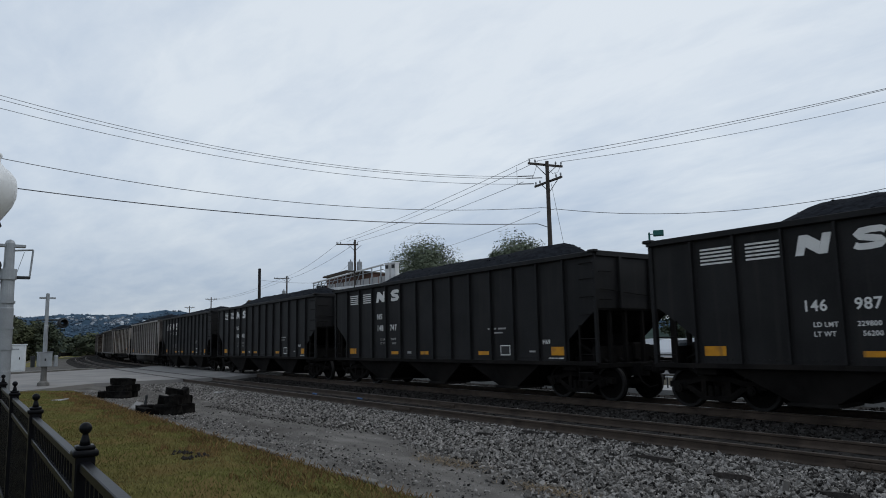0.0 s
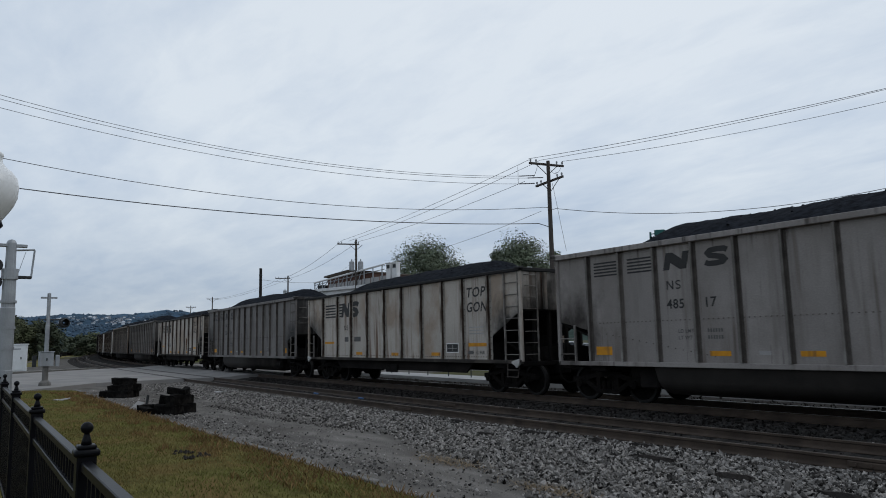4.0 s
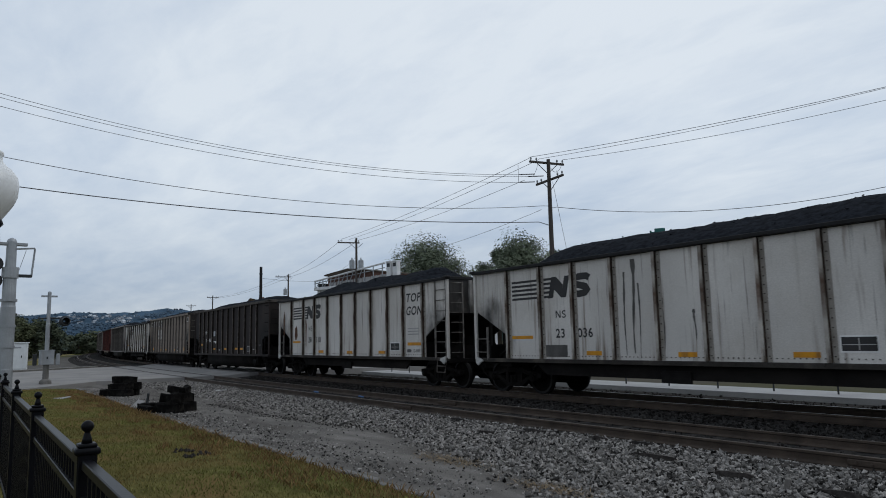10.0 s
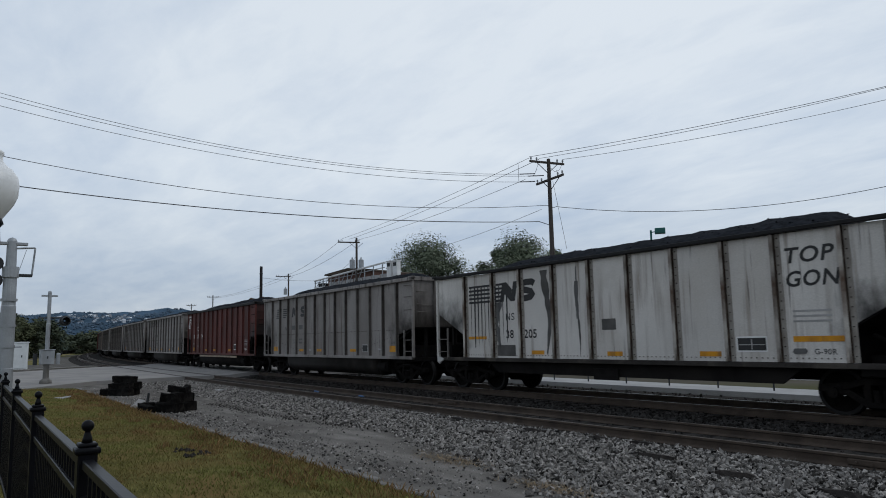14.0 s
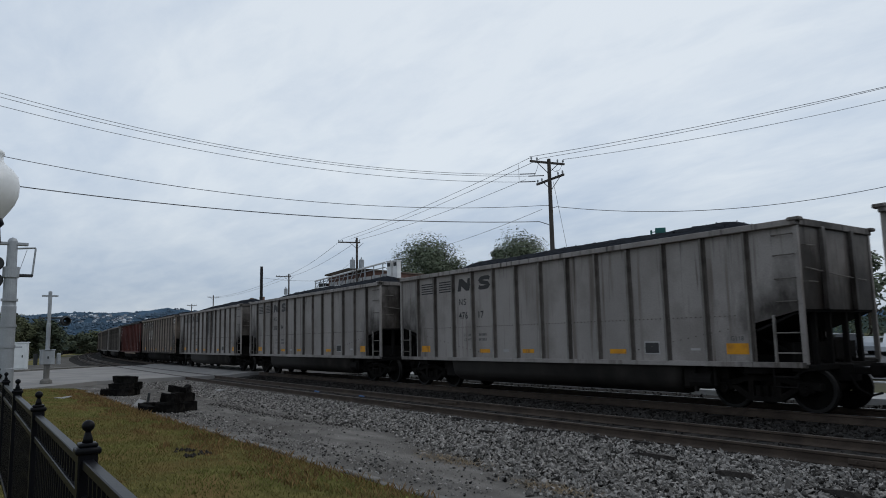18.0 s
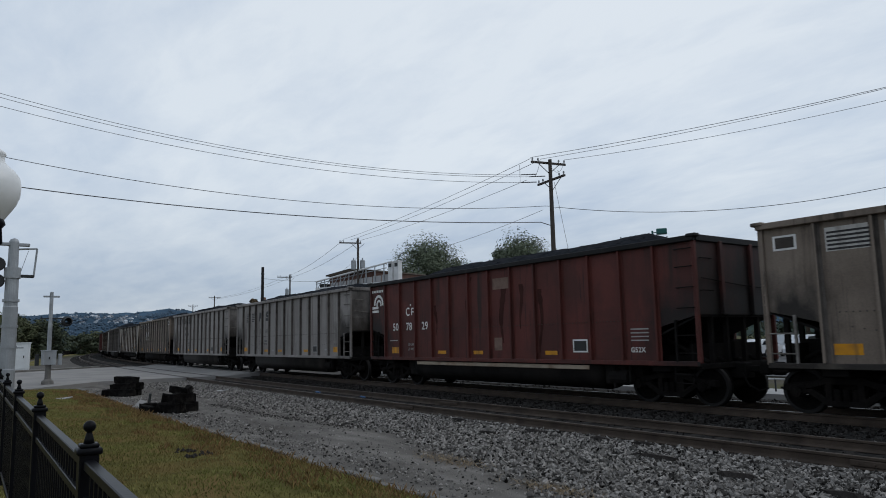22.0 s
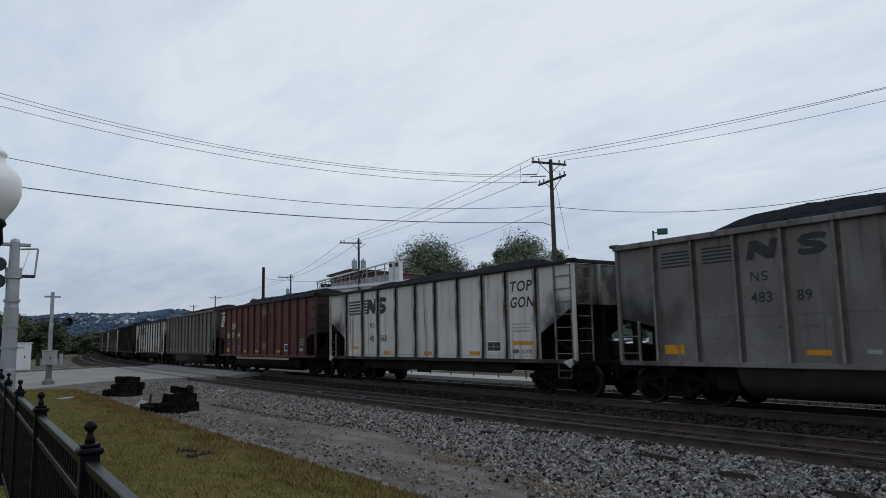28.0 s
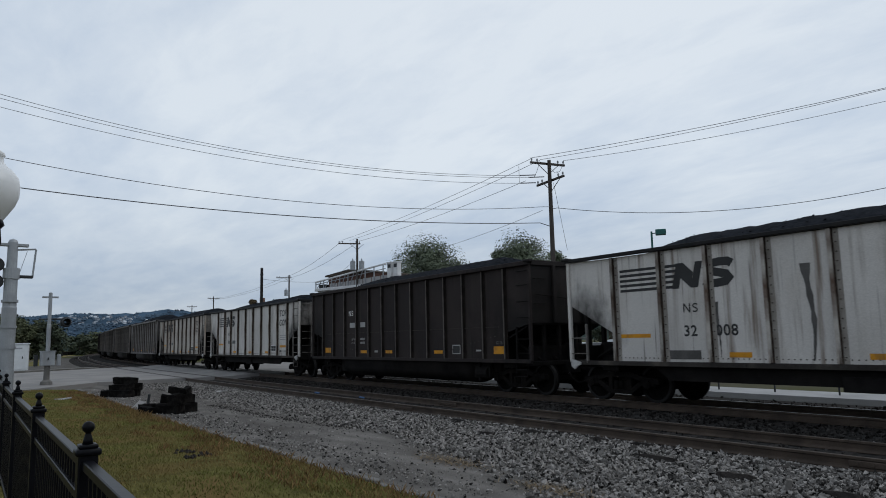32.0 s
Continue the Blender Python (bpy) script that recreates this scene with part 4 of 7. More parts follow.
# paint, number halves and extras of every car, in train order
FLEET = [
    ("hopper", BLACK_PAINT, "black", "146", "987"), ("hopper", BLACK_PAINT, "black", "148", "747"), ("hopper", BLACK_PAINT, "black", "148", "402"),
    ("hopper", BLACK_PAINT, "black", "145", "279"), ("tub", LIGHT_GREY, "light grey", "485", "17"), ("flat", RUSTY_WHITE, "rust-streaked white", "", ""),
    ("tub", GREY_METAL, "grey", "504", "16"), ("flat", RUSTY_WHITE, "rust-streaked white", "39", "063"), ("tub", DARK_GREY, "grimy grey", "504", "88"),
    ("tub", BEIGE_METAL, "beige-grey", "462", "73"), ("flat", WHITE_PAINT, "white", "23", "036"), ("flat", WHITE_PAINT, "white", "28", "518"),
    ("tub", BROWN_BLACK, "brown-black", "10", "456"), ("tub", BEIGE_METAL, "beige-grey", "461", "17"), ("flat", WHITE_PAINT, "white", "38", "205"),
    ("tub", LIGHT_GREY, "light grey", "", ""), ("tub", RED_PAINT, "oxide red", "50", "77 34"), ("tub", LIGHT_GREY, "light grey", "482", "60"),
    ("tub", LIGHT_GREY, "light grey", "476", "17"), ("tub", LIGHT_GREY, "light grey", "500", "94"), ("tub", LIGHT_GREY, "light grey", "476", "12"),
    ("tub", BEIGE_METAL, "beige-grey", "467", "94"), ("tub", RED_PAINT, "oxide red", "50", "78 29"), ("tub", LIGHT_GREY, "light grey", "522", "18"),
    ("tub", LIGHT_GREY, "light grey", "481", "45"), ("tub", BEIGE_METAL, "beige-grey", "468", "66"), ("flat", RUSTY_WHITE, "rust-streaked white", "", ""),
    ("tub", GREY_METAL, "grey", "483", "89"), ("flat", WHITE_PAINT, "white", "40", "560"), ("tub", RED_PAINT, "oxide red", "50", "77 49"),
    ("tub", DARK_GREY, "grimy grey", "495", "97"), ("flat", WHITE_PAINT, "white", "32", "008"), ("tub", BROWN_BLACK, "dark grey", "", ""),
    ("flat", WHITE_PAINT, "white", "", ""), ("flat", RUSTY_WHITE, "rust-streaked white", "", ""), ("tub", GREY_METAL, "grey", "", ""),
    ("tub", DARK_GREY, "grimy grey", "", ""), ("tub", DARK_GREY, "grimy grey", "", ""), ("tub", DARK_GREY, "grimy grey", "", ""),
    ("tub", BROWN_BLACK, "dark grey", "", ""), ("tub", GREY_METAL, "grey", "", ""), ("tub", BROWN_BLACK, "dark grey", "", ""),
]
HOPPER_WEIGHTS = {1: ("230000", "56000"), 2: ("229900", "56100"), 3: ("229400", "56600"), 27: ("231700",)}
STRIPED = {3, 15, 23}      # tub and hopper cars with the wide striped emblem
KIND_WORDS = {"hopper": "open-top hopper car with bottom chutes", "tub": "round-bottomed gondola car with side posts", "flat": "flat-sided gondola car with side posts"}
# how far each car rides ahead of even spacing, by its length and slack
SLACK = [0.18, 0.0, -0.44, -0.45, -0.55, -0.48, -0.42, -0.34, -0.49, -0.65, -0.54, -0.45, -0.35, -0.54, -0.3, -0.25, -0.14, -0.02, -0.02, 0.02, -0.04, -0.14,
         -0.13, -0.29, -0.42, -0.51, -0.36, -0.22, -0.15, -0.12, 0.24, 0.46] + [0.5] * 10
train, loads, wheelsets = [], [], []
TURN = Matrix.Rotation(math.pi, 4, 'Z')


def side_markings(i, kind, paint, left, right, body):
    ink = MARK_WHITE if kind == "hopper" or paint in (BROWN_BLACK, RED_PAINT) else MARK_BLACK
    if paint is GREY_METAL or paint is DARK_GREY or paint is LIGHT_GREY:
        ink = MARK_BLACK
    red = paint is RED_PAINT
    dark_body = paint in (BROWN_BLACK,)
    p = lambda name, geo, mat, label="": part(name, geo, body, label, mats=mat)
    if red:
        lead = 0.0 if i == 29 else 0.2
        p("emblem", arc_mark(), MARK_WHITE, "white double-arc emblem")
        p("name_bar", bars_geo([(-7.28 + 0.125 * k, -7.19 + 0.125 * k, 3.49, 3.58) for k in range(7)]), MARK_WHITE)
        p("owner_mark", round_mark(-4.98 + lead, 2.53), MARK_WHITE)
        lettering("car_number", left, 0.38, -5.93 + lead, 2.0, MARK_WHITE, body)
        lettering("car_number", right.split()[0], 0.38, -5.01 + lead, 2.0, MARK_WHITE, body)
        lettering("car_number", right.split()[1], 0.38, -3.99 + lead, 2.0, MARK_WHITE, body)
        p("weight_marks", bars_geo([(-5.93, -5.40, 1.62, 1.655)]), MARK_PALE)
        for txt, x, zz in (("LD LMT", -4.88, 1.45), ("LT WT", -4.88, 1.28)) + ((("232500", -3.9, 1.45), ("53500", -3.82, 1.28)) if i == 29 else ()):
            lettering("weight_mark", txt, 0.12, x + lead, zz, MARK_PALE, body)
        p("test_marks", bars_geo([(5.42, 5.95, 1.78 - 0.09 * k, 1.81 - 0.09 * k) for k in range(4)]), MARK_PALE)
        lettering("class_mark", "G52X", 0.17, 5.40, 1.24, MARK_WHITE, body)
        p("stencil_box", bars_geo([(3.47, 3.99, 1.23, 1.57)]), MARK_WHITE, "black stencil panel in a white frame")
        p("stencil_face", Geo().box(3.51, 3.95, FACE - 0.003, FACE - 0.0005, 1.27, 1.53), MARK_BLACK)
        p("reflector", bars_geo([(-5.99 + lead, -5.50 + lead, 1.17, 1.39)]), ORANGE, "orange reflector plate")
        for x0 in (-2.82, -0.85, 2.4):
            p("reflector", bars_geo([(x0, x0 + 0.47, 1.16, 1.27)]), ORANGE, "orange reflector strip")
        p("wear_strip", Geo().box(-4.13, 4.0, -1.535, -1.505, 0.79, 0.90, 0.01), CREAM, "rubbed cream strip")
    elif kind == "flat":
        for k in range(5):
            p("emblem_stripe", bars_geo([(-5.60, -4.02 + 0.05 * k, 2.715 + 0.122 * k, 2.78 + 0.122 * k)]), MARK_BLACK)
        p("emblem_block", emblem_block(-4.10, 2.70, 0.68, 0.58), MARK_BLACK, "black emblem block")
        p("emblem_bend", emblem_bend(-3.36, 2.69, 0.84, 0.60), MARK_BLACK, "black emblem block")
        p("owner_mark", small_mark(-3.82, 2.15), MARK_BLACK)
        if left:
            lettering("car_number", left, 0.34, -3.86, 1.62, MARK_BLACK, body)
            lettering("car_number", right, 0.34, -3.06, 1.62, MARK_BLACK, body)
        else:
            p("car_number", bars_geo([(-3.78, -3.45, 1.68, 1.87), (-2.95, -2.4, 1.68, 1.87)]), MARK_DIM)
        lettering("title", "TOP", 0.43, 4.68, 3.0, MARK_BLACK, body, 0.2, 1.12)
        lettering("title", "GON", 0.43, 4.68, 2.53, MARK_BLACK, body, 0.2, 1.02)
        p("test_marks", bars_geo([(4.8, 5.55, 2.02 - 0.1 * k, 2.06 - 0.1 * k) for k in range(3)]), MARK_PALE)
        for x0, x1, z0, z1 in ((-5.68, -4.77, 1.60, 1.69) if i != 28 else (-5.4, -4.75, 1.34, 1.43), (-2.77, -2.26, 1.15, 1.26), (0.0, 0.49, 1.13, 1.24), (2.65, 3.18, 1.14, 1.25), (4.77, 5.74, 1.44, 1.55)):
            p("reflector", bars_geo([(x0, x1, z0, z1)]), ORANGE, "orange reflector strip")
        if i == 28:
            p("reflector", bars_geo([(-5.4, -5.29, 1.43, 1.78)]), ORANGE, "orange reflector strip")
        p("stencil_box", bars_geo([(3.55, 4.23, 1.24, 1.56)]), MARK_WHITE, "black stencil panel in a white frame")
        p("stencil_face", Geo().box(3.58, 4.20, FACE - 0.003, FACE - 0.0005, 1.27, 1.53), MARK_BLACK)
        p("stencil_lines", Geo().box(3.60, 4.18, FACE - 0.005, FACE - 0.002, 1.38, 1.395).box(3.88, 3.90, FACE - 0.005, FACE - 0.002, 1.29, 1.51), MARK_PALE)
        lettering("class_mark", "G-90R", 0.15, 5.16, 1.20, MARK_DIM, body)
        p("capacity_plate", Geo().plate([(4.74, 1.24), (4.78, 1.2), (5.0, 1.21), (5.03, 1.26), (5.0, 1.31), (4.78, 1.31)], FACE - 0.012, FACE), MARK_DIM, "dark oval plate")
        if i in (10, 14, 31):
            p("weight_panel", bars_geo([(-4.3, -3.45, 1.10, 1.30 if i % 2 else 1.42)]), PATCH_DARK, "grey stencilled weight panel")
    else:
        hop = kind == "hopper"
        z = 3.16
        low = (2.51 if hop else 2.17) if i in STRIPED else 2.07 if hop else 2.27
        if dark_body:
            xa, xb = 0, 0
            if i == 12:
                p("placard", bars_geo([(-2.89, -2.53, 2.13, 2.44)]), PATCH_PALE, "pale placard plate")
                p("placard", bars_geo([(-2.87, -2.19, 1.75, 1.80), (-2.50, -2.19, 1.67, 1.75)]), MARK_WHITE, "white notice strip")
        elif i in STRIPED:
            z = 2.91 if hop else 2.82
            for k in range(5):
                p("emblem_stripe", bars_geo([(-5.75 + 0.03 * k, -5.09 + 0.01 * k, z + 0.1 * k, z + 0.055 + 0.1 * k)]), ink)
                p("emblem_stripe", bars_geo([(-4.84, -4.52 + 0.115 * k, z + 0.1 * k, z + 0.055 + 0.1 * k)]), ink)
            xa, xb, eh = -3.80, -2.76, 0.47
        else:
            for x0 in (-6.02, -4.95):
                for k in range(5):
                    p("emblem_stripe", bars_geo([(x0, x0 + 0.80, z + 0.02 + 0.08 * k, z + 0.06 + 0.08 * k)]), ink)
            xa, xb, eh = -3.95, -2.88, 0.40
        if not dark_body:
            if paint is BEIGE_METAL:
                for x0, x1 in ((-7.08, -6.6), (6.42, 6.92)):
                    p("placard_frame", bars_geo([(x0, x1, 3.28, 3.58)]), MARK_WHITE, "white-edged placard holder")
                    p("placard_face", Geo().box(x0 + 0.05, x1 - 0.05, FACE - 0.004, FACE - 0.001, 3.32, 3.54), GRIME)
                for x0, x1, z0, z1 in ((-6.05, -5.27, 3.16, 3.62), (-4.99, -4.2, 3.16, 3.62), (-3.95, -3.2, 3.16, 3.64), (-2.94, -2.12, 3.14, 3.64), (-3.97, -3.2, 2.12, 2.9), (-2.96, -2.16, 2.12, 2.9)):
                    p("repaint_panel", Geo().plate([(x0, z0), (x1, z0), (x1, z1), (x0, z1)], FACE + 0.0045, FACE + 0.0052), PATCH_WHITE, "pale repainted panel")
            p("emblem_block", emblem_block(xa + 0.04, z, 0.62, eh), ink, "emblem block")
            p("emblem_bend", emblem_bend(xb, z, 0.68, eh), ink, "emblem block")
        p("owner_mark", small_mark(-4.72 if i == 12 else -4.50 if i in STRIPED else -3.82, 2.27 if i == 12 else low if i in STRIPED else low + 0.44), ink) if i else None
        if not left:
            p("car_number", bars_geo([(-3.75, -3.3, 2.22, 2.42), (-2.85, -2.45, 2.22, 2.42)]), MARK_PALE if dark_body else MARK_DIM)
        if left:
            lettering("car_number", left, 0.30, -4.65 if i == 12 else -3.55 if i in STRIPED else -3.86, 1.77 if i == 12 else low, ink if not dark_body else MARK_WHITE, body)
            lettering("car_number", right, 0.30, -3.94 if i == 12 else -2.71 if i in STRIPED else -2.90, 1.77 if i == 12 else low, ink if not dark_body else MARK_WHITE, body)
        if i == 0:
            for txt, x, zz in (("LD LMT", -3.68, 1.76), ("LT WT", -3.68, 1.58), ("229800", -2.88, 1.76), ("56200", -2.80, 1.58)):
                lettering("weight_mark", txt, 0.13, x, zz, ink, body)
        elif i != 12:
            faint = MARK_PALE if hop or dark_body else MARK_DIM
            for txt, zz in (("LD LMT", 1.71), ("LT WT", 1.56)):
                lettering("weight_mark", txt, 0.115, -3.6, zz, faint, body)
            for k, txt in enumerate(HOPPER_WEIGHTS.get(i, ())):
                lettering("weight_mark", txt, 0.115, -2.85 + 0.07 * k, 1.71 - 0.15 * k, faint, body)
            if i not in HOPPER_WEIGHTS:
                p("weight_marks", bars_geo([(-2.85 + 0.065 * k, -2.81 + 0.065 * k, zz, zz + 0.08) for k in range(6) for zz in (1.71, 1.56)]), faint)
        plates = ((-5.8, -5.42, 1.54, 1.66), (-2.9, -2.43, 1.27, 1.38), (-0.52, -0.03, 1.27, 1.38), (1.59, 2.08, 1.28, 1.39), (2.54, 3.01, 1.27, 1.38)) if i == 12 else ((-6.06, -5.55, 1.20, 1.41), (5.63, 6.14, 1.19, 1.42), (-2.83, -2.33, 1.19, 1.30), (-0.85, -0.37, 1.19, 1.30), (2.41, 2.92, 1.19, 1.30))
        for x0, x1, z0, z1 in plates:
            p("reflector", bars_geo([(x0, x1, z0, z1)]), ORANGE, "orange reflector plate")
        sx0 = 3.78 if i == 12 else 3.48
        p("stencil_box", bars_geo([(sx0, sx0 + 0.44, 1.18, 1.48)]), MARK_WHITE if hop or paint is BEIGE_METAL else MARK_PALE, "stencil panel")
        p("stencil_lines", Geo().box(sx0 + 0.03, sx0 + 0.41, FACE - 0.004, FACE - 0.001, 1.21, 1.45), MARK_BLACK)
        p("side_plate", bars_geo([(4.75, 5.0, 1.27, 1.32)]), MARK_PALE)
        p("side_plate", bars_geo([(-1.7, -1.45, 1.22, 1.30)]), MARK_PALE)
        if hop:
            p("class_mark", bars_geo([(5.5, 6.1, 1.10, 1.13)]), MARK_WHITE)
            if i in (1, 2):
                lettering("class_mark", "H69", 0.17, 5.30, 1.50, MARK_WHITE, body)
            p("test_marks", bars_geo([(2.9, 3.3, 1.95, 2.0), (3.4, 3.75, 1.95, 2.0), (3.1, 3.6, 1.83, 1.87)]), MARK_PALE)
        else:
            lettering("class_mark", "G118", 0.13, 5.74, 1.48, MARK_DIM, body)
    # single stains that set a car apart
    stain = lambda geo, mat, label: p("stain", geo, mat, label)
    if i == 7:
        stain(blotch(1, 2.64, 1.95, 0.46, 0.55, 4), RUST, "round rust stain")
        r = random.Random(7)
        for k in range(11):
            x, w = -7.12 + 0.1 * k, r.uniform(0.05, 0.13)
            stain(streak(61 + k, x, w, r.uniform(2.25, 2.75), r.uniform(3.2, 3.6)), RUST_WASH, "brown rust streak at the car's end")
        for k, (x, z0, z1, w) in enumerate(((-4.3, 2.5, 3.5, 0.10), (-3.6, 2.35, 3.45, 0.06), (-2.3, 1.3, 3.5, 0.07), (-2.12, 1.2, 3.6, 0.13), (-1.98, 2.0, 3.4, 0.06), (0.62, 3.0, 3.6, 0.14), (3.3, 2.4, 3.6, 0.12), (4.65, 1.6, 3.6, 0.08))):
            stain(streak(80 + k, x, w, z0, z1), RUST, "rust streak")
        for k, (x, z0, z1, w) in enumerate(((-1.20, 1.15, 2.55, 0.16), (-1.24, 2.65, 3.15, 0.13), (-0.45, 1.15, 1.75, 0.10))):
            stain(streak(90 + k, x, w, z0, z1), PATCH_DARK, "grey grime drip")
        stain(bars_geo([(-3.95, -3.30, 1.10, 2.42)]), PATCH_WHITE, "pale repainted number panel")
    if i == 11:
        stain(blotch(3, -5.28, 2.08, 0.36, 0.72, 0), RUST, "dark rust-brown stain")
        stain(blotch(4, -4.15, 2.5, 0.14, 0.5, 2), RUST, "rust streak")
        stain(blotch(5, -6.75, 2.8, 0.12, 0.7, 3), RUST, "rust streak")
    if i == 9:
        stain(brush_patch(20, -1.84, -1.14, 1.35, 2.42), PATCH_PALE, "pale brushed overpaint")
        stain(brush_patch(21, -0.86, -0.11, 1.34, 2.44), PATCH_PALE, "pale brushed overpaint")
        for ol in ([(0.40, 2.3), (0.48, 1.95), (0.72, 1.7), (0.76, 1.3), (0.84, 1.07), (0.98, 1.08), (1.0, 2.3), (0.82, 2.36), (0.6, 2.42)],
                   [(1.14, 1.05), (1.48, 1.06), (1.5, 1.28), (1.62, 1.42), (1.84, 1.45), (1.86, 1.66), (2.02, 1.74), (2.03, 2.4), (1.85, 2.5), (1.6, 2.44), (1.4, 2.53), (1.15, 2.46)],
                   [(1.68, 1.10), (1.82, 1.06), (1.86, 1.22), (1.74, 1.34)],
                   [(2.12, 1.72), (2.12, 1.92), (2.6, 1.95), (3.08, 1.90), (3.10, 1.07), (2.98, 1.08), (2.92, 1.55), (2.8, 1.70), (2.5, 1.78)]):
            stain(Geo().plate(ol, FACE + 0.001, FACE + 0.004), PATCH_PALE, "pale brushed overpaint")
    if i == 14:
        stain(streak(31, -2.1, 0.36, 1.15, 3.5), PATCH_DARK, "tall dark grime patch")
        stain(streak(32, -0.93, 0.15, 1.15, 3.1), PATCH_DARK, "dark drip")
        stain(Geo().plate([(-1.0, 2.1), (-0.9, 2.1), (-0.94, 3.5), (-0.97, 3.5)], FACE, FACE + 0.003), MARK_DIM, "dark drip")
        stain(bars_geo([(-0.13, 0.32, 1.78, 2.06)]), PATCH_DARK, "square dark patch")
        r = random.Random(14)
        for k in range(11):
            x, w = -5.5 + 0.17 * k, r.uniform(0.02, 0.07)
            stain(Geo().plate([(x, r.uniform(1.1, 2.0)), (x + w * 0.5, r.uniform(1.1, 2.0)), (x + w, 3.2), (x - 0.01, 3.2)], FACE - 0.003, FACE - 0.001), MARK_BLACK, "black paint drip")
        stain(streak(33, -4.2, 0.4, 1.1, 2.7), MARK_DIM, "dark soot smear")
    if i == 20:
        for k, (x, w, z0) in enumerate(((0.1, 0.24, 1.2), (0.40, 0.12, 1.7), (0.58, 0.08, 1.5), (1.05, 0.28, 1.15), (1.33, 0.1, 1.6))):
            stain(streak(65 + k, x + w / 2, w, z0, 3.72), MARK_BLACK, "black spill streak")
    if i == 6:
        for k, (x, w, z0, z1) in enumerate(((-1.57, 0.09, 1.0, 3.35), (-0.83, 0.07, 1.18, 2.3), (-0.07, 0.13, 2.2, 2.8), (0.02, 0.06, 1.5, 1.8), (0.86, 0.2, 1.1, 3.6), (-2.1, 0.05, 2.0, 3.3))):
            stain(streak(75 + k, x + w / 2, w, z0, z1), PATCH_DARK, "dark grime streak")
    if i == 8:
        for k, (x, w, z0, z1) in enumerate(((-1.55, 0.12, 1.2, 2.8), (-0.6, 0.08, 1.15, 2.6), (0.25, 0.1, 1.6, 3.2), (1.9, 0.12, 1.1, 2.9))):
            stain(streak(85 + k, x + w / 2, w, z0, z1), PATCH_DARK, "dark grime streak")
    if i == 30:
        for k, (x, w, z0, z1) in enumerate(((0.62, 0.07, 2.2, 3.7), (-0.05, 0.05, 2.1, 3.3), (-2.0, 0.05, 1.3, 1.8), (0.72, 0.09, 1.2, 2.0))):
            stain(streak(30 + k, x, w, z0, z1), MARK_BLACK if k == 0 else PATCH_DARK, "dark grime drip")
    if i == 31:
        for k, (x, w, z0, z1) in enumerate(((-0.98, 0.19, 1.1, 3.0), (-2.98, 0.09, 1.15, 2.35))):
            stain(streak(50 + k, x, w, z0, z1), PATCH_DARK, "grey grime drip")
    if i in (19, 20, 21, 23):
        stain(streak(40 + i, 0.28 - 0.3 * (i % 2), 0.27, 1.1, 3.5), PATCH_DARK, "dark vertical streak")
    if i in (22, 29):
        stain(bars_geo([(0.18, 0.92, 3.12, 3.46)]), BARE, "scraped bare patch")
        stain(bars_geo([(0.2, 0.55 if i == 22 else 0.8, 1.28, 1.66)]), BARE, "scraped bare patch")
        for k, (x, w, z0) in enumerate(((-1.2, 0.3, 1.3), (0.45, 0.35, 1.5), (1.35, 0.2, 1.9), (2.1, 0.3, 1.2), (-3.0, 0.2, 1.8))):
            stain(streak(90 + k, x + w / 2, w, z0, 3.6 - 0.2 * k), RED_GRIME, "dark grime streak")
    if i == 10:
        for k, (x, w, z0, z1) in enumerate(((-1.5, 0.08, 1.15, 3.2), (-1.25, 0.14, 1.2, 3.5), (-1.05, 0.06, 1.1, 2.9), (-0.4, 0.09, 1.1, 2.5), (0.45, 0.08, 1.5, 2.2))):
            stain(streak(97 + k, x + w / 2, w, z0, z1), PATCH_DARK, "dark grime streak")


